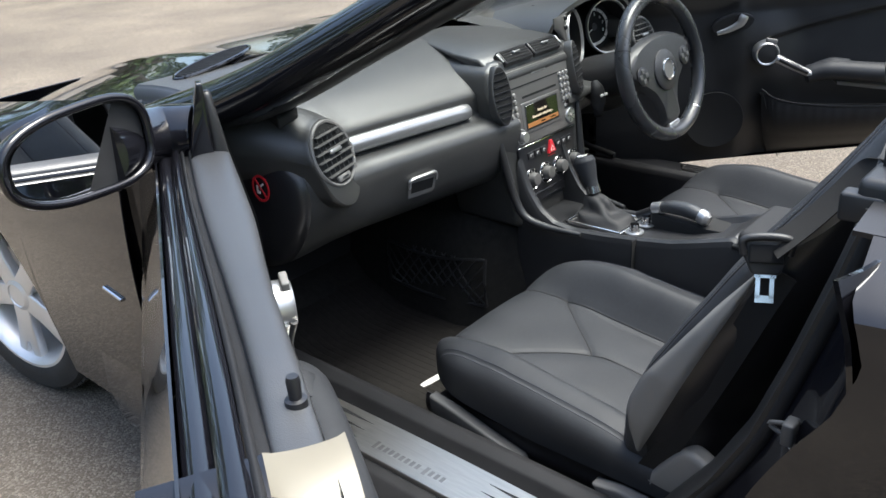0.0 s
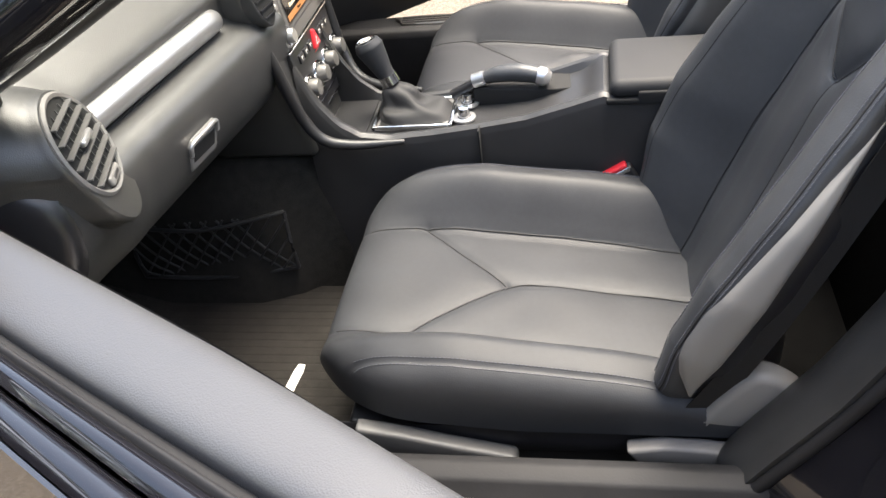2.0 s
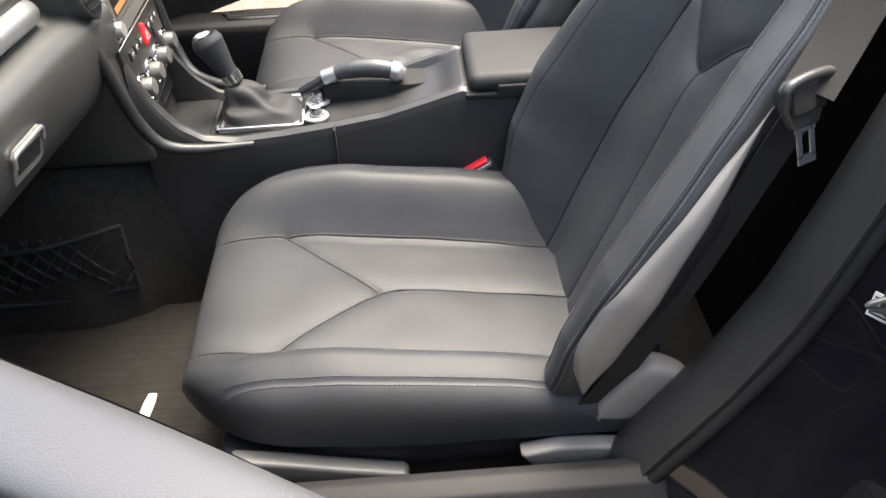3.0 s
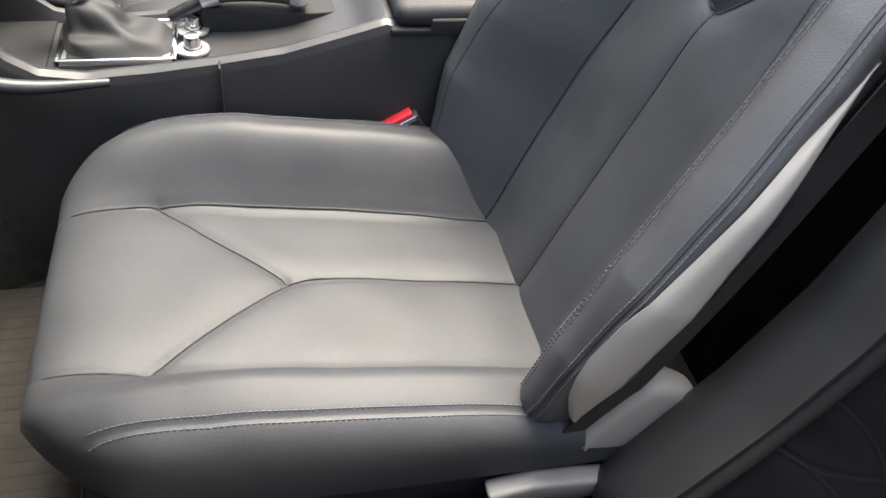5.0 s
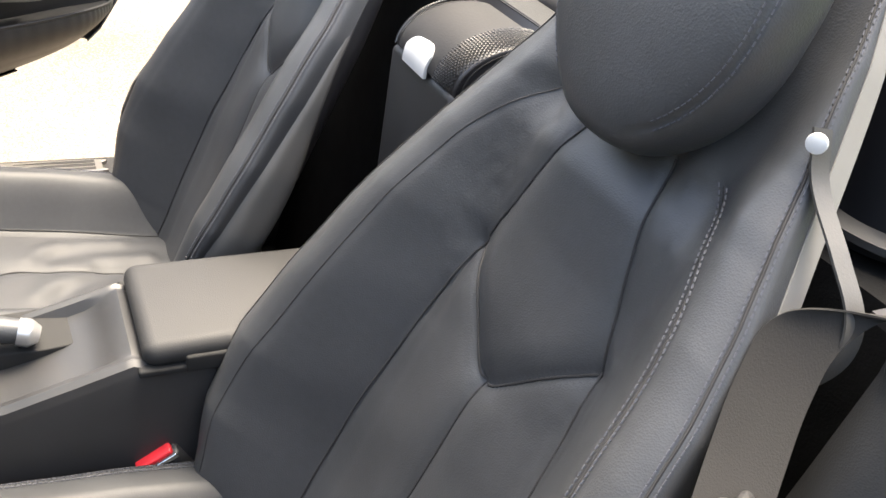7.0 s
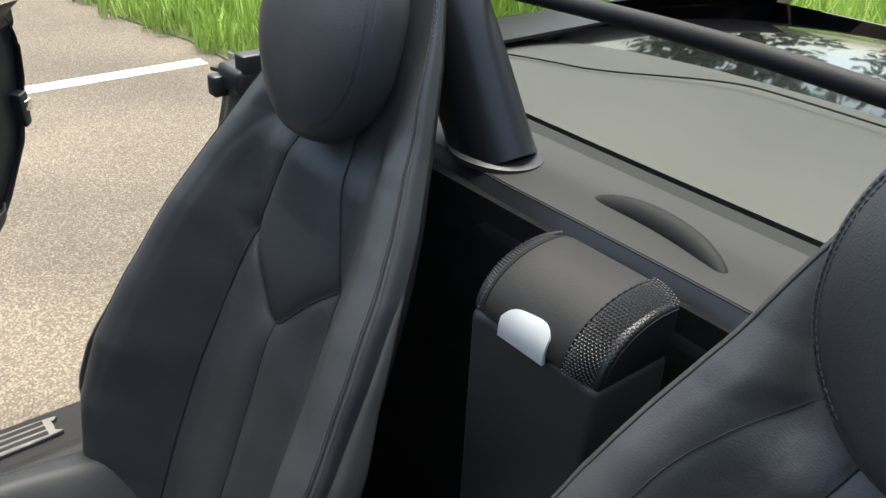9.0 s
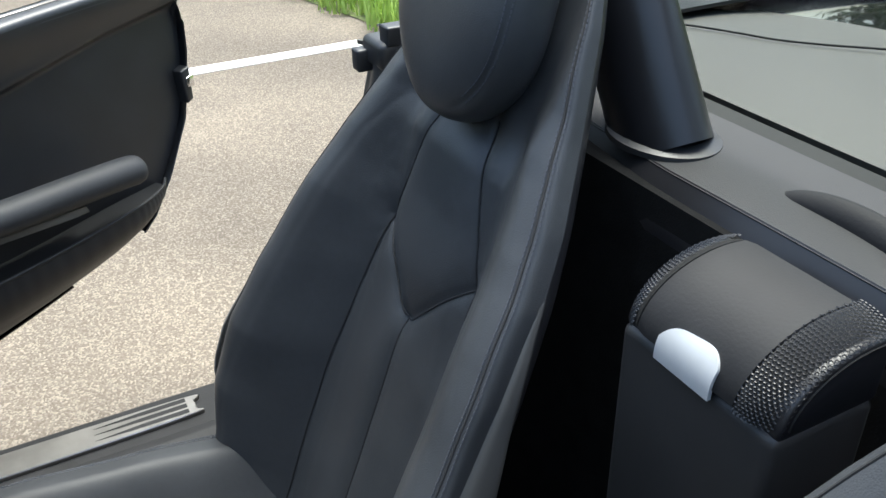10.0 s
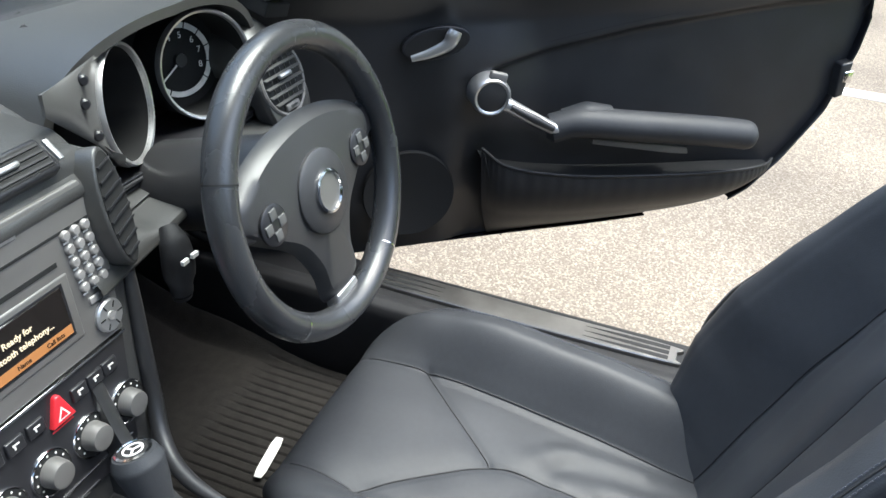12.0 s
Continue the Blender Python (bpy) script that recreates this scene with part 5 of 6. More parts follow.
part("badge_disc", moved(lathe([(0.0226, 0.0282), (0, 0.0290)], 32), SWH), PANELGREY, wheel)
part("column_shroud", moved(lathe([(0.058, -0.22), (0.060, -0.05), (0.052, -0.015), (0.02, -0.012)], 32), SW), BLACKPL, wheel)
stalk = part("column_stalk", tube([(0.205, 0.475, 0.828), (0.199, 0.464, 0.815), (0.196, 0.459, 0.800), (0.194, 0.457, 0.776), (0.194, 0.456, 0.757), (0.194, 0.456, 0.746)], [0.010, 0.0165, 0.0185, 0.0182, 0.0150, 0.0120], 18, 30, flat=0.8), RUBBER, wheel, "black column stalk")
part("stalk_mark", joined(box(0.180, 0.190, 0.4385, 0.4425, 0.800, 0.805), box(0.197, 0.207, 0.4385, 0.4425, 0.800, 0.805)), WHITE, stalk)
part("ignition", moved(lathe([(0.018, 0), (0.018, 0.02), (0.013, 0.025), (0, 0.025)], 20), axes((0.25, 0.565, 0.775), (1, 0, 0), (0, -1, 0.2))), SILVER, cluster)

# ---------- doors ----------
def build_door(sd, angle, label):
    """u runs back along the door from its handle, w outwards, z up."""
    o = Vector((sd * 0.92, 0.44, 0))
    D = Vector((sd * math.sin(angle), -math.cos(angle), 0))
    Wd = Vector((sd * math.cos(angle), math.sin(angle), 0))

    def loc(u, w, z):
        return o + D * u + Wd * w + Vector((0, 0, z))

    def sheet(f, nu, nv, t=0.0, **kw):
        bm = grid(lambda u, v: loc(*f(u, v)), nu, nv, **kw)
        return thick(bm, t) if t else bm

    def slab(poly, w0, w1, bevel=0.0, seg=3):
        bm = prism(poly, w0, w1, "y", bevel, seg)
        for v in bm.verts:
            v.co = loc(v.co.x, v.co.y, v.co.z)
        bmesh.ops.recalc_face_normals(bm, faces=bm.faces[:])
        return bm
    UU = [-0.40, -0.30, -0.08, 0.17, 0.45, 0.62, 0.70, 0.76, 0.83, 0.865, 0.875]
    ZB = [0.365, 0.378, 0.402, 0.424, 0.446, 0.474, 0.525, 0.592, 0.70, 0.83, 0.95]
    tab = smooth_path(list(zip(UU, ZB)), 120)
    UT, ZT = [p[0] for p in tab], [p[1] for p in tab]

    def zb(u):
        return float(np.interp(u, UT, ZT))

    def zt(u):
        return 0.955 + 0.035 * sstep(-0.4, 0.8, u)
    # trim carrier with a hollow for the pocket

    def trim_f(u, v):
        uu = -0.40 + 1.272 * u
        b, t = zb(uu), zt(uu)
        z = b + (t - b) * v
        zl = float(np.interp(uu, [-0.4, 0.0, 0.12, 0.40, 0.67, 0.86], [0.76, 0.775, 0.815, 0.882, 0.926, 0.945]))
        w = 0.004 + 0.016 * sstep(zl, zl - 0.02, z) * sstep(0.03, 0.11, uu)
        low = sstep(b + 0.15, b, z) * sstep(0.78, 0.55, uu)
        w += 0.035 * low
        w -= 0.026 * sstep(0.15, 0.03, math.hypot(uu - 0.085, (z - 0.755) * 0.8))
        w -= (0.034 - 0.012 * sstep(0.25, 0.55, uu)) * sstep(0.84, 0.99, v)
        return (uu, w, z)
    door = unit("door", sheet(trim_f, 170, 130), BLACKPL, label)
    # padded top
    def pad_f(u, v):
        uu = -0.40 + 1.195 * u
        w0 = -0.027 + 0.009 * sstep(0.25, 0.55, uu)
        w1 = 0.034 - 0.014 * sstep(0.10, 0.72, uu)
        a = math.pi * v
        return (uu, w0 + (w1 - w0) * (0.5 - 0.5 * math.copysign(abs(math.cos(a)) ** 0.75, math.cos(a))), zt(uu) - 0.006 + 0.019 * (1 - 0.45 * sstep(0.68, 0.775, uu)) * math.sin(a) ** 0.45)
    part("door_top_pad", sheet(pad_f, 60, 24), PADVINYL, door, "padded blue-grey door top")

    def strip(w0, w1, drop, rise):
        """A long strip rounded over its width, between two distances out."""
        def f(u, v):
            uu = -0.385 + 1.240 * u
            k = 0.014 * sstep(0.10, 0.72, uu)
            a0, a1 = w0 - k * sstep(0.07, 0.03, w0), w1 - k * sstep(0.07, 0.03, w1)
            return (uu, a0 + (a1 - a0) * v, zt(uu) + drop + rise * math.sin(math.pi * (0.10 + 0.80 * v)) ** 0.7)
        return sheet(f, 60, 12, 0.003)
    part("window_slot", strip(0.030, 0.044, -0.004, 0.002), RUBBER, door, "rubber window seal")
    part("slot_lip", strip(0.0405, 0.0455, 0.002, 0.006), RUBBER, door)
    part("outer_seal", strip(0.046, 0.060, 0.000, 0.009), PAINT, door, "glossy black window seal strip")
    part("belt_moulding", strip(0.0605, 0.080, -0.006, 0.010), PAINT, door, "glossy black waist moulding")
    # outer skin
    def skin_f(u, v):
        uu = -0.42 + 1.30 * u
        b = zb(uu) + 0.022 * sstep(0.35, 0.62, uu) - 0.006 + (0.040 * sstep(0.45, 0.72, uu) if sd > 0 else 0.0)
        z = b + (zt(uu) + 0.004 - b) * v
        w = (0.082 if sd < 0 else 0.066) + (0.088 if sd < 0 else 0.040) * math.sin(math.pi * min(1.0, (1 - v) * 0.62)) - 0.010 * sstep(0.25, 0.0, v) + 0.004 * math.exp(-((z - 0.72) / 0.012) ** 2)
        return (uu, w, z)
    part("outer_skin", sheet(skin_f, 60, 40, 0.003), PAINT, door, "glossy black outer door skin")

    def end_f(u, v):
        if u < 0.65:
            z = 0.50 + 0.40 * u / 0.65
            uu = float(np.interp(z, ZB[4:], UU[4:])) + 0.004
        else:
            a = math.pi / 2 * (u - 0.65) / 0.35
            uu, z = 0.774 + 0.096 * math.cos(a), 0.90 + (zt(0.87) + 0.006 - 0.90) * math.sin(a)
        return (uu + 0.006 * math.sin(math.pi * v) ** 0.5, (-0.032 + 0.058 * v) if sd < 0 else 0.002 + 0.032 * v, z)
    part("rear_edge", sheet(lambda u, v: end_f(0.60 * u, v), 30, 10, 0.003), SATIN, door, "black door rear edge")
    # passenger cap is cream for the sunlight painted on it, driver's stays black
    part("corner_cap", sheet(lambda u, v: end_f(0.60 + 0.40 * u, v), 30, 10, 0.003), SUNLIT_CAP if sd < 0 else SATIN, door, "door corner cap, coloured cream as if sunlit" if sd < 0 else "black door corner cap")
    part("rear_return", sheet(lambda u, v: (lambda q: (q[0] + 0.002, 0.026 + (0.084 if sd < 0 else 0.042) * v, q[2] - 0.004 * v))(end_f(u, 1.0)), 50, 4, 0.003), PAINT, door)
    part("front_edge", sheet(lambda u, v: (-0.405, 0.0 + 0.15 * v, 0.36 + 0.58 * u), 4, 4, 0.003), PAINT, door)
    lb = 1.1 if sd < 0 else 0.9
    part("bottom_edge", sheet(lambda u, v: (-0.40 + lb * u, 0.045 + (0.115 if sd < 0 else 0.060) * v, zb(-0.40 + lb * u) - 0.002 - (0.010 if sd < 0 else 0.0) * v), 20, 4, 0.003), PAINT, door)
    # opener in an oval bowl
    Mh = axes(loc(0.10 if sd < 0 else 0.0, -0.012, 0.885 if sd < 0 else 0.849), D * sd, -Wd)
    tilt = pose(0, 0, 0, 0, 0, 12 * sd)
    ell = lambda a, b, z: [(a * math.cos(t), b * math.sin(t)) for t in (2 * math.pi * k / 40 for k in range(40))]
    op = part("opener_bowl", moved(prism(ell(0.062, 0.029, 0), -0.012, 0.002, "z", 0.002), Mh @ tilt), SATIN, door, "oval opener bowl")
    part("bowl_hollow", moved(prism(ell(0.056, 0.024, 0), -0.010, 0.003, "z"), Mh @ tilt), HOLE, op)
    k = sd
    part("opener_lever", moved(tube([(-0.048 * k, -0.016, 0.006), (-0.015 * k, -0.012, 0.010), (0.018 * k, -0.002, 0.014), (0.030 * k, 0.012, 0.015), (0.036 * k, 0.020, 0.014)], [0.006, 0.009, 0.012, 0.014, 0.012], 12, flat=0.7), Mh @ tilt), SILVER, op, "silver opener lever")
    # window switch pod, pull, armrest
    pu, pz = (0.060, 0.022) if sd < 0 else (0.0, 0.0)
    Ms = axes(loc(0.098 + pu, -0.060 if sd < 0 else -0.052, 0.765 + pz), D * sd, -Wd)
    pod = part("switch_pod", moved(lathe([(0.037, -0.04), (0.036, 0.004), (0.032, 0.009), (0.0285, 0.008), (0.027, 0.006)], 36), Ms), SILVER, door, "silver ring switch pod")
    part("pod_cap", moved(lathe([(0.0275, 0.0065), (0.02, 0.0085), (0, 0.009)], 30), Ms), BLACKPL, pod)
    part("pod_lever", moved(box(-0.014, 0.018, 0.030, 0.046, -0.006, 0.006, 0.003), Ms @ pose(0, 0, 0, 0, 0, -12 * sd)), GREYTRIM, pod)
    pb = 0.026 if sd < 0 else 0.0
    part("pull_bar", tube([loc(0.125 + pu, -0.056 + pb * 0.3, 0.752 + pz), loc(0.178, -0.064 + pb, 0.726), loc(0.226, -0.068 + pb, 0.703)], [0.0135, 0.012, 0.011], 14), SILVER, door, "silver pull bar")
    part("pull_grip", tube([loc(0.132 + pu, -0.070 + pb * 0.3, 0.751 + pz), loc(0.178, -0.077 + pb, 0.729), loc(0.214, -0.080 + pb, 0.711)], [0.006, 0.008, 0.006], 10), BLACKPL, door)
    arm = smooth_path([(0.212, -0.045, 0.695), (0.275, -0.056, 0.712), (0.37, -0.062, 0.706), (0.48, -0.064, 0.697), (0.57, -0.064, 0.688), (0.640, -0.062, 0.678)], 30)
    part("armrest", tube([loc(*p) for p in arm], [0.020] + [0.031] * 4 + [0.032, 0.033] + [0.033] * 22 + [0.030, 0.016], 18, n=60, flat=0.88), LEATHER_FINE, door, "stitched dark armrest")
    part("armrest_rise", tube([loc(0.240, -0.044, 0.722), loc(0.288, -0.048, 0.730), loc(0.335, -0.048, 0.730)], [0.016, 0.026, 0.016], 12, flat=0.7), LEATHER_FINE, door)
    part("grip_inlay", slab([(0.305, 0.678), (0.505, 0.655), (0.510, 0.640), (0.47, 0.643), (0.305, 0.667)], -0.056, 0.0, 0.002), GREYTRIM, door)
    PU, PZ, PW = [0.098, 0.15, 0.28, 0.47, 0.62, 0.70, 0.735], [0.650, 0.622, 0.606, 0.601, 0.602, 0.600, 0.600], [-0.024, -0.052, -0.066, -0.067, -0.060, -0.036, -0.008]
    rim_line = smooth_path(list(zip(PU, PW, PZ)), 240)

    def pocket(u, v):
        p = rim_line[int(round(u * 240))]
        b = zb(p[0]) + 0.004
        z = p[2] + (b - p[2]) * v
        deep = 0.050 - p[1]
        gather = 0.0007 * math.sin(60 * math.pi * u + 3 * math.sin(17 * u)) * math.exp(-v / 0.22)
        return (p[0] + 0.05 * (1 - u) * v * v, p[1] + gather - 0.006 * math.sin(math.pi * min(1.0, v * 1.6)) + deep * v ** 2.2, z)
    part("door_pocket", sheet(pocket, 240, 24, 0.004), POCKET, door, "soft black door pocket")
    # black sheet closing the pocket below its rim, painted as the shade inside
    part("pocket_shade", sheet(lambda u, v: (lambda p: (p[0], p[1] + (0.022 - p[1]) * v, p[2] - 0.016))(rim_line[int(round(u * 240))]), 60, 6, 0.002), HOLE, door)
    part("pocket_rim", tube([loc(*p) for p in rim_line], 0.0035, 10), POCKET, door)
    part("trim_joint", tube([loc(0.098, -0.042, 0.648), loc(0.135, -0.020, 0.53), loc(0.185, 0.066, 0.405)], 0.0018, 6), HOLE, door)
    zl = [(-0.0, 0.78), (0.12, 0.822), (0.40, 0.889), (0.67, 0.932), (0.84, 0.950)]
    part("trim_seam", tube([loc(u, 0.006, z) for u, z in zl], 0.0022, 6), HOLE, door)
    part("speaker_grille", moved(lathe([(0.090, -0.004), (0.088, 0.004), (0.082, 0.003), (0.03, -0.002), (0, -0.003)], 44), axes(loc(-0.035, -0.010, 0.553), D, -Wd)), HOLE, door, "round black speaker grille")
    lt = part("latch", slab([(0.836, 0.800), (0.862, 0.806), (0.860, 0.735), (0.842, 0.728)], -0.004, 0.040, 0.004), BLACKPL, door, "black door latch")
    part("latch_claw", slab([(0.846, 0.785), (0.866, 0.788), (0.866, 0.762), (0.846, 0.764)], -0.007, 0.03, 0.002), CHROME, lt)
    part("lock_pin", moved(lathe([(0.009, -0.004), (0.0085, 0.002), (0.0050, 0.003), (0.0056, 0.018), (0.0045, 0.022), (0, 0.022)], 18), Matrix.Translation(loc(0.728, -0.006, zt(0.728) + 0.010))), SATIN, door, "black lock pin")
    # mirror with its sail
    sail = [(-0.34, 0.94), (-0.015, 0.945), (-0.008, 0.985), (-0.012, 1.082), (-0.030, 1.082), (-0.10, 1.045)]
    sl = prism(sail, -0.004, 0.034, "y", 0.004)
    for v in sl.verts:
        q = sstep(0.96, 1.075, v.co.z)
        v.co = loc(v.co.x, v.co.y * (1 - 0.75 * q) - 0.003 * q, v.co.z)
    bmesh.ops.recalc_face_normals(sl, faces=sl.faces[:])
    part("mirror_sail", sl, PAINT, door, "black mirror sail")
    inner_trim = prism([(-0.20, 0.950), (-0.012, 0.962), (-0.014, 1.030), (-0.022, 1.066), (-0.034, 1.068), (-0.10, 1.022)], -0.026, -0.002, "y", 0.009, 4)
    for v in inner_trim.verts:
        q = sstep(0.96, 1.075, v.co.z)
        v.co = loc(v.co.x, v.co.y * (1 - 0.45 * q), v.co.z)
    bmesh.ops.recalc_face_normals(inner_trim, faces=inner_trim.faces[:])
    part("sail_trim", inner_trim, BLACKPL, door, "matt inner sail trim")
    mc = Vector((sd * 1.105, 0.475, 1.027))
    mir = part("mirror_arm", tube([loc(-0.11, 0.015, 0.978), loc(-0.12, 0.08, 0.982), mc + Vector((-sd * 0.04, 0.03, -0.022))], [0.052, 0.050, 0.050], 24), PAINT, door)

    Mm = axes(mc, (sd, 0.10, 0.0), (sd * -0.22, -1, 0.06))

    def housing(u, v):
        a = 2 * math.pi * u
        c, s = math.cos(a), math.sin(a)
        rx, ry = 0.118, 0.060
        sx = math.copysign(abs(c) ** 0.72, c) * rx
        sy = math.copysign(abs(s) ** 0.72, s) * ry * (1 - 0.18 * c)
        r = math.sin(min(1.0, v * 1.02) * math.pi / 2) ** 0.55 if v < 0.98 else 1.0
        return Mm @ Vector((sx * r, sy * r, -0.075 * (1 - v) ** 0.8 + 0.012 * v))
    part("mirror_housing", grid(housing, 60, 18, close_u=True), PAINT, mir, "glossy black mirror housing")
    loop = [housing(k / 60, 1.0) for k in range(61)]
    part("mirror_rim", tube([Vector(p) for p in loop], 0.0065, 12, 120), PAINT, mir)
    inner = [Mm.inverted() @ Vector(p) for p in loop[:-1]]
    part("mirror_bezel", moved(prism([(p.x * 0.97, p.y * 0.97) for p in inner], -0.005, 0.004, "z"), Mm), BLACKPL, mir)
    part("mirror_glass", moved(prism([(p.x * 0.90, p.y * 0.88) for p in inner], 0.001, 0.006, "z"), Mm @ pose(0, 0, 0, -2, sd * 3, 0)), MIRROR, mir, "mirror glass")
    return door


build_door(1, radians(33), "black car door standing open, driver side")
build_door(-1, radians(30.2), "black car door standing open with its wing mirror, passenger side")

# ---------- outer body ----------
OPENTRIM = material("door_opening_vinyl", (0.026, 0.026, 0.026), 0.45, vary=0.12, vscale=9, bump=0.25, bscale=700, kind="voronoi")
for sd in (-1, 1):
    # windscreen pillar
    pil = [(sd * 0.735, 0.90, 0.905), (sd * 0.70, 0.62, 1.000), (sd * 0.655, 0.40, 1.105), (sd * 0.615, 0.22, 1.195), (sd * 0.585, 0.10, 1.245)]
    part("windscreen_pillar", tube([Vector(p) for p in pil], [0.070, 0.064, 0.058, 0.053, 0.050], 20, 30, flat=0.72), PAINT, tub, "glossy black windscreen pillar")
    pil2 = [(p[0] - sd * 0.030, p[1] - 0.02, p[2] - 0.014) for p in pil]
    part("pillar_trim", tube([Vector(p) for p in pil2], [0.050, 0.046, 0.042, 0.040, 0.038], 18, 30, flat=0.7), BLACKPL, tub, "matt pillar trim")
    part("door_seal", tube([Vector((sd * 0.712, 0.80, 0.88)), Vector((sd * 0.705, 0.90, 0.70)), Vector((sd * 0.70, 0.86, 0.50)), Vector((sd * 0.695, 0.70, 0.452))], 0.010, 10), RUBBER, tub)

    def post(u, v):
        z = 0.30 + 0.62 * u
        return (sd * (0.69 + 0.16 * v), 0.82 + 0.10 * v + 0.05 * math.sin(math.pi * u), z)
    part("front_post", thick(grid(post, 12, 6), 0.01), PAINT, tub)

    # front wing
    def wing(u, v):
        y = 0.86 + 1.35 * u
        top = 0.945 - 0.10 * u - 0.10 * u * u
        low = 0.20
        r = 0.355
        d = abs(y - 1.74)
        if d < r:
            low = max(low, 0.30 + math.sqrt(r * r - d * d))
        z = low + (top - low) * v
        h = (z - 0.2) / 0.75
        x = 0.855 + 0.035 * math.sin(math.pi * min(1, h * 0.95)) - 0.15 * sstep(0.86, 1.0, v) ** 2 - 0.10 * sstep(1.5, 2.2, y)
        return (sd * x, y, z)
    part("front_wing", thick(grid(wing, 90, 30), 0.003), PAINT, tub, "glossy black front wing")
    part("wing_badge", tube([Vector((sd * 0.893, 0.93, 0.565)), Vector((sd * 0.893, 1.00, 0.575))], 0.004, 8), CHROME, tub)
    part("arch_liner", thick(grid(lambda u, v: (sd * (0.60 + 0.24 * v), 1.74 - 0.36 * math.cos(math.pi * u), 0.30 + 0.36 * math.sin(math.pi * u)), 24, 3), 0.004), HOLE, tub)

    # rear quarter and shut face
    sh = -0.06 if sd > 0 else 0.0
    SY, SZ = [-0.185, -0.215, -0.275, -0.325, -0.365, -0.400, -0.422], [0.42, 0.47, 0.56, 0.66, 0.78, 0.90, 0.985]

    def quarter_front(z):
        return sh + float(np.interp(z, [0.15, 0.40, 0.60, 0.75, 0.85, 0.93, 1.0], [-0.25, -0.28, -0.38, -0.455, -0.475, -0.462, -0.440]))

    def shut(u, v):
        z = 0.415 + 0.575 * u
        y = float(np.interp(z, SZ, SY))
        return (sd * (0.702 + 0.158 * v), (y - 0.016) * (1 - v) + (quarter_front(z) + 0.004) * v - 0.02 * math.sin(math.pi * v), z)
    part("shut_face", thick(grid(shut, 40, 12), 0.006), PAINT, tub, "glossy black door shut face")
    part("shut_trim", thick(grid(lambda u, v: (sd * (0.634 + 0.070 * v), float(np.interp(0.40 + 0.60 * u, SZ, SY)) + 0.010 * math.sin(math.pi * v) + 0.004 * math.sin(2.2 * math.pi * v) - 0.006 * v, 0.40 + 0.60 * u), 40, 16), 0.012), OPENTRIM, tub, "dark plastic door opening trim")
    part("shut_seal", tube([Vector((sd * 0.706, float(np.interp(z, SZ, SY)) - 0.006, z)) for z in (0.43, 0.55, 0.66, 0.78, 0.90, 0.99)], 0.009, 10), RUBBER, tub)
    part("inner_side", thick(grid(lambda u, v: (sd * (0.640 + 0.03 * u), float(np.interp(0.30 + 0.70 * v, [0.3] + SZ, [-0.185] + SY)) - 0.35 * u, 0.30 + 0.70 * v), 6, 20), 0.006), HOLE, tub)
    zk = 0.73
    yk = float(np.interp(zk, SZ, SY)) - 0.030
    part("striker", joined(box(sd * 0.748 - 0.012, sd * 0.748 + 0.012, yk - 0.01, yk + 0.004, zk - 0.015, zk + 0.015, 0.003), tube([Vector((sd * 0.748, yk, zk - 0.010)), Vector((sd * 0.746, yk + 0.022, zk)), Vector((sd * 0.748, yk, zk + 0.010))], 0.003, 8)), GREYSLAT, tub)
    lp, lu, lv = (Vector(shut(a, b)) for a, b in ((0.519, 0.186), (0.519 + 0.02, 0.186), (0.519, 0.186 + 0.02)))
    nrm = (lu - lp).cross(lv - lp).normalized()
    nrm = nrm if nrm.y > 0 else -nrm
    LB = axes(tuple(lp + nrm * 0.005), tuple(lv - lp), tuple(nrm))
    lab = part("paper_label", moved(box(-0.011, 0.011, -0.013, 0.013, 0.0, 0.002, 0.0005, 1), LB), WHITE, tub, "small white paper label")
    for k in range(5):
        part("print_bar", moved(box(-0.009, 0.009 - 0.003 * (k % 3), -0.010 + 0.0042 * k, -0.008 + 0.0042 * k, 0.001, 0.0024), LB), SATIN, lab)

    def quarter(u, v):
        y0 = quarter_front(0.15 + 0.86 * v)
        y = y0 - (2.1 + y0) * u ** 1.3
        top = 1.0 - 0.02 * sstep(-1.0, -2.1, y)
        low = 0.18
        r, d = 0.355, abs(y + 0.72)
        if d < r:
            low = max(low, 0.30 + math.sqrt(r * r - d * d))
        z = low + (top - low) * v
        h = (z - 0.2) / 0.8
        x = 0.855 + 0.04 * math.sin(math.pi * min(1, h * 0.9)) - 0.10 * sstep(0.90, 1.0, v) ** 2 - 0.12 * sstep(-1.5, -2.1, y)
        return (sd * x, y, z)
    part("rear_quarter", thick(grid(quarter, 60, 34), 0.003), PAINT, tub, "glossy black rear quarter panel")
    part("quarter_top", thick(grid(lambda u, v: (sd * (0.60 + 0.165 * v), -0.42 - 0.75 * u, 1.015 - 0.015 * v * v), 12, 6), 0.006), SATIN, tub)
    # black bracket with roof catch beside the seat
    part("roof_catch", joined(box(sd * 0.665 - 0.035, sd * 0.665 + 0.035, -0.50, -0.40, 0.99, 1.030, 0.010), box(sd * 0.69 - 0.012, sd * 0.69 + 0.012, -0.43, -0.385, 0.98, 1.012, 0.004), box(sd * 0.64 - 0.012, sd * 0.64 + 0.016, -0.45, -0.41, 1.026, 1.052, 0.003)), BLACKPL, tub, "black roof catch")

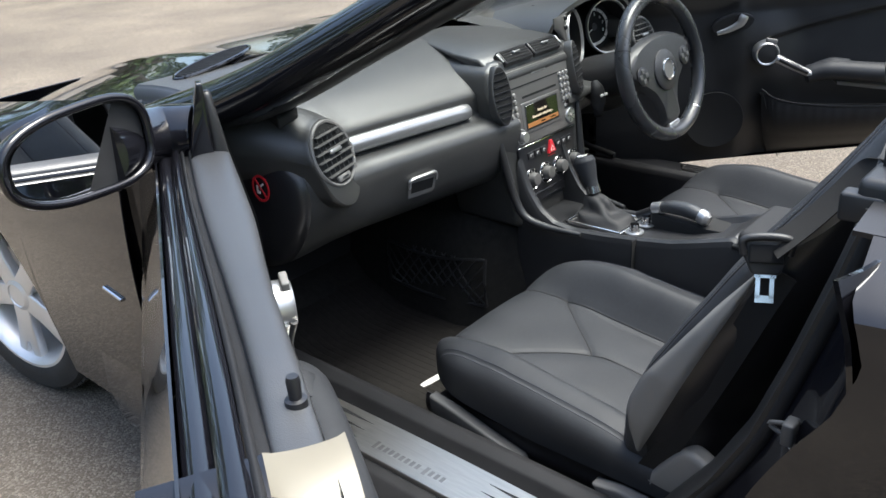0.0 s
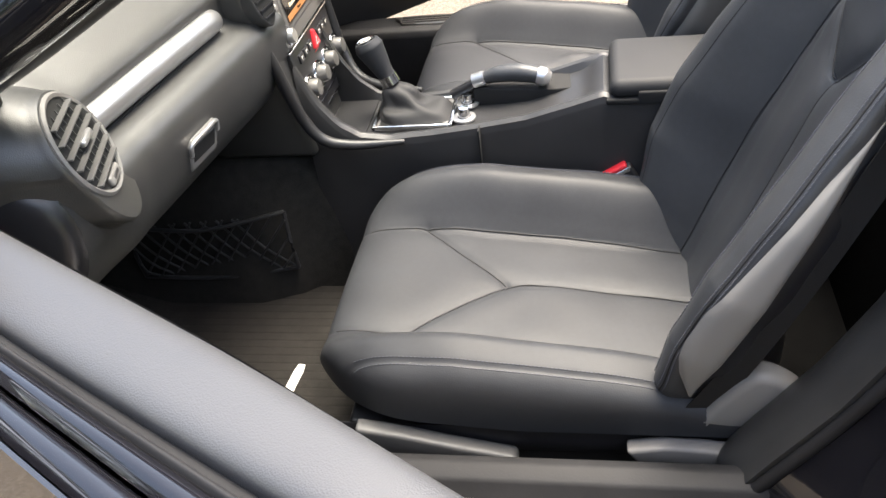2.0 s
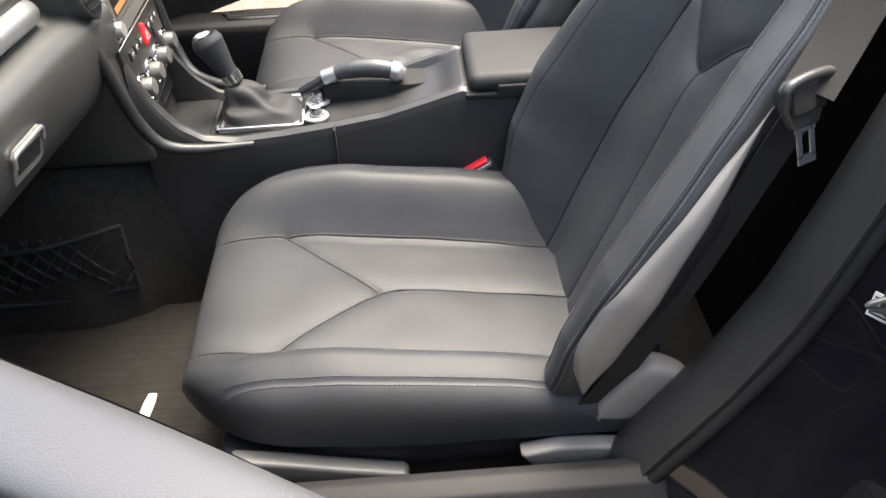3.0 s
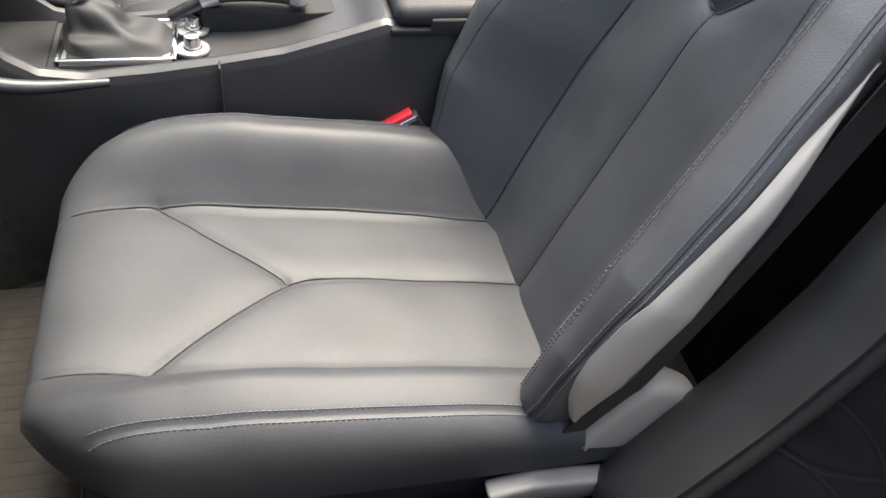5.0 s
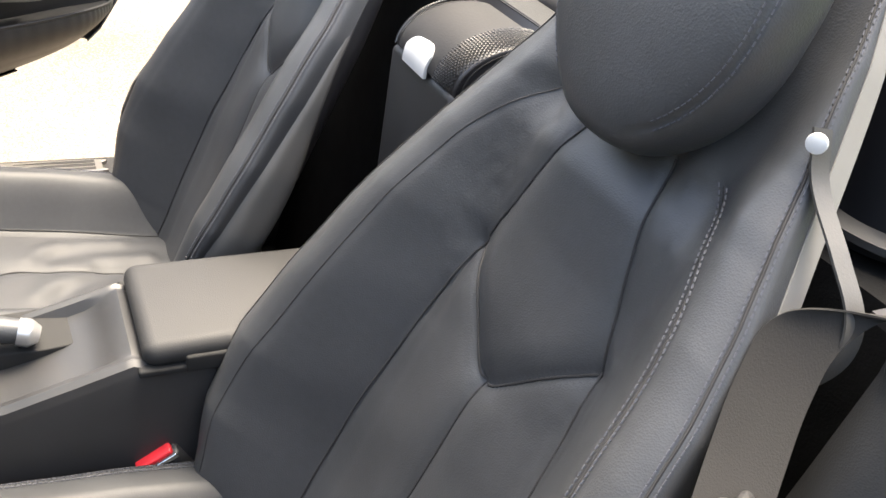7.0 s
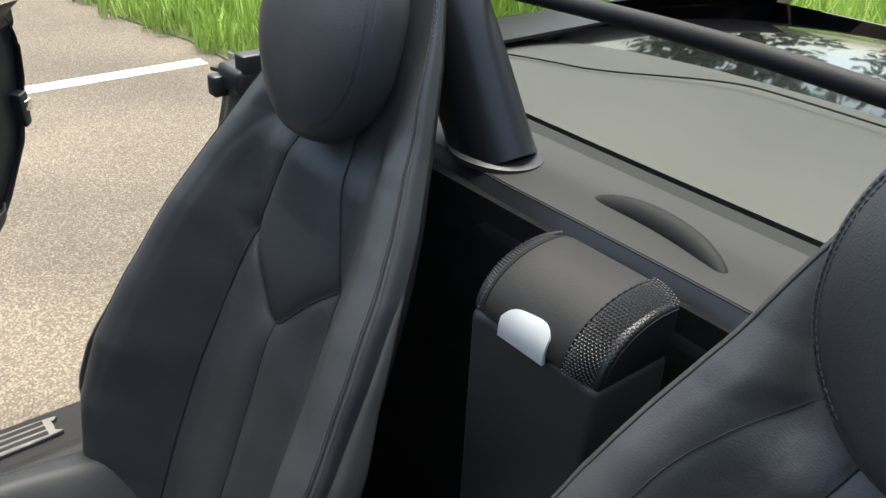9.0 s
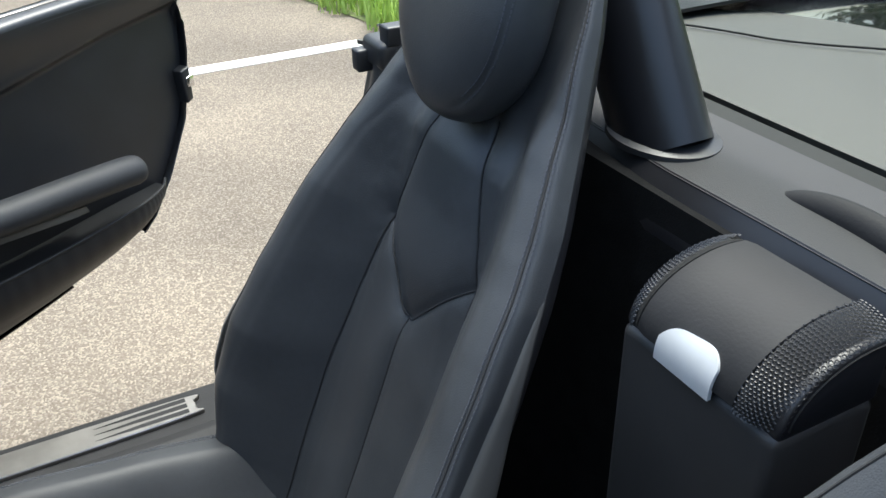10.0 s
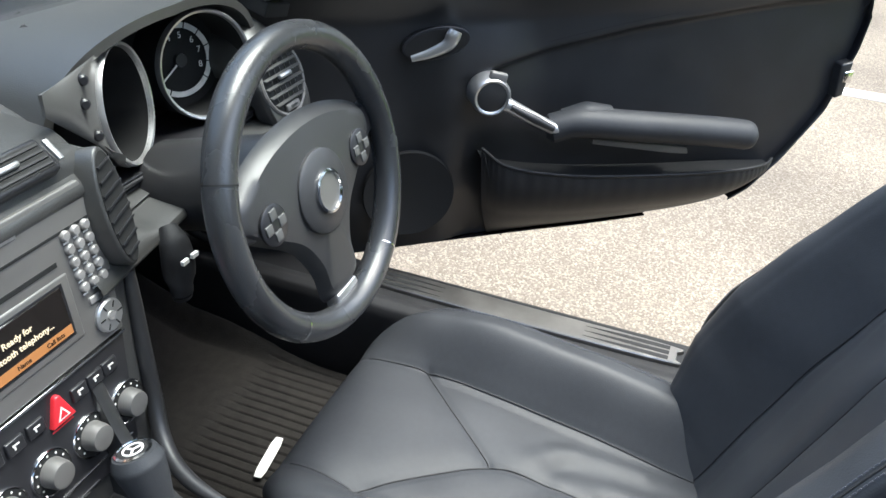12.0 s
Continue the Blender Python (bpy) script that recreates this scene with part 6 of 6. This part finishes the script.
# bonnet and cowl
def bonnet(u, v):
    x = -0.74 + 1.48 * u
    y = 1.06 + 1.15 * v
    return (x * (1 - 0.10 * v), y - 0.10 * (x / 0.74) ** 2 * (1 + v), 0.965 - 0.065 * v - 0.14 * v * v - 0.035 * (abs(x) / 0.74) ** 2.5 + 0.010 * math.exp(-((abs(x) - 0.42 + 0.12 * v) / 0.05) ** 2))


part("bonnet", thick(grid(bonnet, 60, 40), 0.003), PAINT, tub, "glossy black bonnet")


def cowl(u, v):
    x = -0.72 + 1.44 * u
    return (x, 0.93 + 0.14 * v - 0.10 * (x / 0.72) ** 2, 0.945 + 0.012 * v - 0.02 * (abs(x) / 0.72) ** 2)


part("cowl", thick(grid(cowl, 40, 4), 0.004), BLACKPL, tub)


def on_bonnet(a, b, sd, lift):
    """A place on the bonnet, a along the oval vent and b across it."""
    x, y = 0.480 - 0.933 * a + 0.360 * b, 1.072 + 0.360 * a + 0.933 * b
    q = (x / 0.74) ** 2
    v = (y - 1.06 + 0.10 * q) / (1.15 - 0.10 * q)
    return Vector((sd * x, y, 0.965 - 0.065 * v - 0.14 * v * v - 0.035 * (x / 0.74) ** 2.5 + lift))


for sd in (-1, 1):
    oval = [on_bonnet(0.140 * math.cos(t), 0.046 * math.sin(t), sd, 0.016) for t in (2 * math.pi * k / 48 for k in range(49))]
    bv = part("bonnet_vent", thick(grid(lambda u, v: on_bonnet(0.138 * v * math.cos(2 * math.pi * u), 0.044 * v * math.sin(2 * math.pi * u), sd, 0.013), 40, 4), 0.002), HOLE, tub, "oval black bonnet vent")
    part("vent_rim", tube(oval, 0.004, 8, 96), PAINT, bv)
    for k in range(23):
        a = -0.126 + 0.252 * k / 22
        h = 0.043 * math.sqrt(1 - (a / 0.140) ** 2)
        part("vent_slat", tube([on_bonnet(a - 0.010, -h, sd, 0.017), on_bonnet(a, 0, sd, 0.0185), on_bonnet(a + 0.010, h, sd, 0.017)], 0.0028, 6), RUBBER, bv)


def screen(u, v):
    q = 2 * u - 1
    y = float(np.interp(v, [0, 0.33, 0.66, 1], [0.92, 0.62, 0.37, 0.11])) + 0.05 * (1 - q * q)
    z = float(np.interp(v, [0, 0.33, 0.66, 1], [0.925, 1.015, 1.13, 1.25])) + 0.01 * (1 - q * q)
    w = float(np.interp(v, [0, 0.33, 0.66, 1], [0.735, 0.695, 0.645, 0.58]))
    return (w * q, y, z)


ws = part("windscreen", thick(grid(screen, 20, 10), 0.004), GLASS, tub, "clear windscreen")
ws.visible_shadow = False
part("screen_header", tube([Vector(screen(k / 12, 1.0)) for k in range(13)], 0.028, 14, 36, flat=0.7), PAINT, tub)

# rear deck and boot
def lip_y(x):
    return float(np.interp(abs(x), [0, 0.20, 0.36, 0.5, 0.64], [-0.507, -0.507, -0.522, -0.548, -0.575]))


def deck(u, v):
    x = -0.64 + 1.28 * u
    y0 = lip_y(x) - 0.012
    return (x, y0 + (-0.690 - 0.03 * (x / 0.62) ** 2 - y0) * v, 0.998 + 0.005 * math.sin(math.pi * v) - 0.010 * (x / 0.62) ** 2)


part("rear_shelf", thick(grid(deck, 60, 8), 0.02), LIDSKIN, tub, "dark grained rear shelf")
part("shelf_lip", thick(grid(lambda u, v: (-0.64 + 1.28 * u, lip_y(-0.64 + 1.28 * u) - 0.014 + 0.026 * math.sin(v * 1.7), 0.9995 - 0.066 * v - 0.010 * ((-0.64 + 1.28 * u) / 0.62) ** 2), 60, 6), 0.006), SATIN, tub, "dark shelf lip")


def cover(u, v):
    x = -0.66 + 1.32 * u
    y = -0.700 - 0.46 * v
    e = abs(x) / 0.66
    return (x * (1 - 0.06 * v), y - 0.03 * (x / 0.62) ** 2 + 0.12 * v * e ** 3, 1.000 + 0.012 * math.sin(math.pi * v) - 0.012 * e ** 2 - 0.006 * v)


part("roof_cover", thick(grid(cover, 40, 20), 0.02), DECK, tub, "grey grained roof compartment cover")
part("cover_gap", thick(grid(lambda u, v: (-0.64 + 1.28 * u, -0.684 - 0.022 * v - 0.03 * ((-0.64 + 1.28 * u) / 0.62) ** 2, 0.986 - 0.010 * ((-0.64 + 1.28 * u) / 0.62) ** 2), 30, 2), 0.004), HOLE, tub)
part("cover_seam", tube([Vector((x, -0.95 + 0.10 * (abs(x) / 0.6) ** 3 - 0.12 * sstep(0.45, 0.2, abs(x)), 1.0125 - 0.012 * (abs(x) / 0.66) ** 2)) for x in np.linspace(-0.58, 0.58, 24)], 0.0016, 6), HOLE, tub)


def boot_lid(u, v):
    x = -0.76 + 1.52 * u
    y = -1.155 - 0.85 * v
    e = abs(x) / 0.76
    return (x * (1 - 0.08 * v), y + 0.10 * e ** 2 * (1 - v), 0.994 - 0.03 * v - 0.06 * v ** 4 - 0.035 * e ** 3)


part("boot_lid", thick(grid(boot_lid, 50, 30), 0.003), PAINT, tub, "glossy black boot lid")
def fin(u, v):
    t = 2 * u - 1
    x, half, rise = 0.002 + 0.100 * t, 0.013 * (1 - abs(t) ** 2.4) ** 0.6, 0.021 * (1 - abs(t) ** 2.6) ** 0.7
    a = math.pi * v
    return (x, -0.578 + 0.016 * t * t - 0.010 * t + half * math.cos(a) - 0.006 * math.sin(a), 0.9975 + rise * math.sin(a) ** 0.7)


part("shelf_fin", thick(grid(fin, 40, 14), 0.001), RUBBER, tub, "raised black plastic fin on the shelf")

# roll hoops
for sd in (-1, 1):
    pts = [(0.256, -0.568, 0.985), (0.306, -0.568, 1.068), (0.360, -0.566, 1.158), (0.402, -0.565, 1.204), (0.448, -0.565, 1.192), (0.478, -0.57, 1.10), (0.486, -0.575, 0.985)]
    hoop = unit("roll_hoop", tube([Vector((sd * x, y, z)) for x, y, z in pts], [0.064, 0.063, 0.061, 0.058, 0.057, 0.059, 0.061], 24, 48, flat=0.72, up=(0, 1, 0)), SATIN, "black padded roll hoop behind the seat")
    for x in (0.262, 0.486):
        part("foot_ring", moved(lathe([(0.068, 0), (0.067, 0.006), (0.050, 0.012)], 32), pose(sd * x, -0.570, 0.997) @ Matrix.Diagonal((1.05, 0.82, 1, 1))), BLACKPL, hoop, "black foot ring")
# wind deflector
defl = unit("wind_deflector", tube([(-0.34, -0.605, 1.190), (0, -0.605, 1.200), (0.34, -0.605, 1.190)], 0.011, 12), RUBBER, "dark framed wind deflector between the roll hoops")
pn = part("mesh_panel", box(-0.33, 0.33, -0.606, -0.604, 1.03, 1.195), TINTED, defl, "see-through tinted panel")
pn.visible_shadow = False

# speaker box between the seats
sb = unit("speaker_box", box(-0.106, 0.064, -0.47, -0.364, 0.30, 0.950, 0.010), BLACKPL, "dark rear speaker housing with silver handle between the seats")


def dome(u, v, x0, x1, lift=0.0):
    a = radians(4 + 100 * u)
    x = x0 + (x1 - x0) * v
    e = abs(x + 0.021) / 0.085
    k = 1 - 0.22 * max(0, e - 0.62) ** 2 * 6
    return (x, -0.452 + (0.090 * k + lift) * math.cos(a), 0.950 + (0.060 * k + lift) * math.sin(a))


core = [(-0.452 + 0.084 * math.cos(a), 0.950 + 0.054 * math.sin(a)) for a in (radians(4 + 100 * k / 20) for k in range(21))] + [(-0.47, 0.945), (-0.37, 0.945)]
part("dome_core", prism(core, -0.104, 0.062, "x", 0.004), SATIN, sb)
part("cover", thick(grid(lambda u, v: dome(u, v, -0.066, 0.044), 24, 10), 0.004), RUBBER, sb)
for x0, x1 in ((-0.105, -0.068), (0.046, 0.063)):
    part("grille", thick(grid(lambda u, v: dome(u, v, x0, x1), 24, 12), 0.004), HOLE, sb, "perforated speaker grille")
    rings = bmesh.new()
    nj = int((x1 - x0) / 0.0036)
    for i in range(40):
        for j in range(nj):
            u, v = (i + 0.5) / 40, (j + 0.5 + 0.5 * (i % 2)) / (nj + 0.5)
            c = Vector(dome(u, v, x0, x1, 0.0045))
            n = Vector((0, math.cos(radians(4 + 100 * u)), math.sin(radians(4 + 100 * u))))
            t = Vector((1, 0, 0))
            b = n.cross(t)
            a1 = [rings.verts.new(c + t * math.cos(q) * 0.0020 + b * math.sin(q) * 0.0020) for q in (k * 1.0472 for k in range(6))]
            a2 = [rings.verts.new(c + t * math.cos(q) * 0.0012 + b * math.sin(q) * 0.0012 - n * 0.0006) for q in (k * 1.0472 for k in range(6))]
            for k in range(6):
                rings.faces.new((a1[k], a1[(k + 1) % 6], a2[(k + 1) % 6], a2[k]))
    tagged(part("grille_mesh", rings, SATIN, sb), kind="stuff")
def handle_f(u, v):
    x = -0.045 + 0.061 * u
    top = 0.984 - 0.012 * abs(2 * u - 1) ** 4 - 0.006 * u
    z = 0.945 + (top - 0.945) * v
    a = math.asin(min(1, max(0, (z - 0.950) / 0.062)))
    return (x, -0.452 + 0.0930 * math.cos(a), z)


part("release_handle", thick(grid(handle_f, 24, 10), 0.004), HANDLE, sb, "silver release handle")

# ---------- nose, tail, underbody ----------
def nose(u, v):
    q = 2 * u - 1
    y = 2.21 + 0.20 * (1 - q * q) ** 0.7 * math.sin(math.pi * (0.15 + 0.7 * v))
    return (0.79 * q, y - 0.02, 0.20 + 0.545 * v)


def tail(u, v):
    q = 2 * u - 1
    return (0.78 * q, -2.02 - 0.14 * (1 - q * q) ** 0.6 * math.sin(math.pi * (0.15 + 0.75 * v)), 0.20 + 0.72 * v)


part("front_bumper", thick(grid(nose, 40, 16), 0.004), PAINT, tub, "glossy black front bumper")
part("rear_bumper", thick(grid(tail, 40, 16), 0.004), PAINT, tub, "glossy black rear bumper")
part("underbody", box(-0.72, 0.72, -1.95, 2.1, 0.17, 0.20, 0.004), RUBBER, tub)

# ---------- wheels ----------
for sd, wy in ((-1, 1.74), (1, 1.74), (-1, -0.72), (1, -0.72)):
    st = radians(10) if wy > 0 else 0.0
    W = axes((sd * 0.75, wy, 0.3095), (-math.sin(st), math.cos(st), 0), (sd * math.cos(st), sd * math.sin(st), 0))
    fw = unit("wheel", moved(lathe([(0.215, -0.10), (0.245, -0.105), (0.290, -0.098), (0.302, -0.085), (0.305, -0.05), (0.305, 0.05), (0.302, 0.083), (0.290, 0.097), (0.250, 0.105), (0.222, 0.098), (0.215, 0.09)], 72), W), TYRE, "five-spoke silver alloy wheel with black tyre")
    part("rim", moved(lathe([(0.222, 0.094), (0.224, 0.099), (0.216, 0.099), (0.205, 0.088), (0.195, 0.03), (0.19, -0.09)], 64), W), ALLOY, fw)
    for k in range(5):
        sp = [(0.03, -0.036), (0.10, -0.034), (0.203, -0.050), (0.208, -0.016), (0.165, -0.005), (0.165, 0.005), (0.208, 0.016), (0.203, 0.050), (0.10, 0.034), (0.03, 0.036)]
        part("spoke", moved(prism(sp, 0.050, 0.080, "z", 0.006), W @ pose(0, 0, 0, 0, 0, 72 * k + 10)), ALLOY, fw)
    part("hub", moved(lathe([(0.055, 0.05), (0.052, 0.078), (0.036, 0.086), (0.034, 0.083), (0, 0.084)], 36), W), ALLOY, fw)
    part("brake_disc", moved(lathe([(0.15, -0.01), (0.15, 0.005), (0.05, 0.006)], 40), W), BRUSHED, fw)
    tread = bmesh.new()
    for k in range(60):
        a = 2 * math.pi * k / 60
        for h0, h1 in ((-0.080, -0.045), (-0.037, -0.004), (0.004, 0.037), (0.045, 0.080)):
            b = joined(box(-0.0125, 0.0125, h0, h1, 0.300, 0.3095))
            b.transform(W @ Matrix.Rotation(a, 4, 'Z') @ axes((0, 0, 0), (0, 1, 0), (1, 0, 0)))
            me = bpy.data.meshes.new("tmp")
            b.to_mesh(me)
            b.free()
            tread.from_mesh(me)
            bpy.data.meshes.remove(me)
    tagged(part("tread", tread, TYRE, fw), kind="stuff")

# ---------- seat belt, passenger ----------
GREYBAND = material("strap_vinyl", (0.050, 0.048, 0.045), 0.5, vary=0.1, vscale=20, bump=0.3, bscale=700)
def ribbon(pts, width, across, t=0.0014):
    """A flat strap along points; across: a direction over its width at each point."""
    n = (len(pts) - 1) * 8
    p, a = smooth_path(pts, n), smooth_path(across, n)
    return thick(grid(lambda u, v: Vector(p[int(round(u * n))]) + Vector(a[int(round(u * n))]).normalized() * (v - 0.5) * width, n, 6), t)


for sd in (-1,):
    web = [(-0.70, -0.52, 1.005), (-0.65, -0.455, 1.020), (-0.606, -0.405, 1.020), (-0.592, -0.378, 0.998), (-0.602, -0.355, 0.965), (-0.622, -0.330, 0.932), (-0.646, -0.302, 0.902)]
    belt = unit("seat_belt", ribbon(web, 0.047, [(0.3, 0.8, 0.3), (0.35, 0.85, 0.2), (0.55, 0.80, -0.1), (0.72, 0.66, 0.0), (0.75, 0.66, 0.02), (0.75, 0.62, 0.05), (0.72, 0.62, 0.10)]), WEBBING, "grey seat belt hanging from a guide strap")
    st = [(-0.524, -0.405, 1.108), (-0.540, -0.405, 1.074), (-0.577, -0.402, 1.042), (-0.605, -0.400, 1.014), (-0.611, -0.395, 0.983), (-0.597, -0.385, 0.953), (-0.575, -0.378, 0.948), (-0.568, -0.380, 0.975)]
    part("guide_strap", ribbon(st, 0.015, [(0.2, 1, 0.1)] * 8, 0.002), GREYBAND, belt, "guide strap with press stud")
    part("press_stud", moved(lathe([(0.0072, 0), (0.0066, 0.002), (0.004, 0.0028), (0, 0.003)], 18), axes((-0.529, -0.398, 1.100), (0, 0, 1), (-0.5, 0.85, 0.1))), HANDLE, belt)
    run_up = [(s, n, x) for s, n, x in ((0.02, 0.030, -0.622), (0.10, 0.020, -0.624), (0.20, 0.014, -0.626), (0.30, 0.011, -0.626), (0.40, 0.010, -0.624), (0.47, 0.008, -0.622))]
    web = [Vector((x, HINGE.y, HINGE.z)) + UP * s + FWD * n for s, n, x in run_up]
    part("lower_webbing", ribbon(web, 0.036, [(-0.10, 0.93, 0.36)] * 6), WEBBING, belt)
    T = axes((-0.650, -0.298, 0.890), (0.42, -0.80, 0), (-0.80, -0.40, 0.32)) @ Matrix.Scale(0.90, 4)
    tg = part("tongue", moved(joined(prism([(-0.030, 0.022), (-0.020, 0.030), (0.020, 0.030), (0.030, 0.022), (0.030, 0.004), (0.018, -0.022), (-0.018, -0.022), (-0.030, 0.004)], -0.007, 0.004, "z", 0.004),
                                     tube([(-0.029, 0.006, 0.004), (-0.030, 0.026, 0.010), (0.0, 0.031, 0.012), (0.030, 0.026, 0.010), (0.029, 0.006, 0.004)], 0.0055, 10)), T), BLACKPL, belt, "black belt tongue")
    part("tongue_blade", moved(joined(box(-0.012, -0.006, -0.054, -0.018, -0.0012, 0.0012), box(0.006, 0.012, -0.054, -0.018, -0.0012, 0.0012), box(-0.012, 0.012, -0.060, -0.050, -0.0012, 0.0012), box(-0.014, 0.014, -0.026, -0.020, -0.0012, 0.0012)), T), CHROME, tg, "chrome tongue blade")
    part("webbing_loop", moved(box(-0.023, 0.023, -0.006, 0.020, 0.003, 0.0095, 0.003), T), WEBBING, tg, "webbing threaded through the tongue")
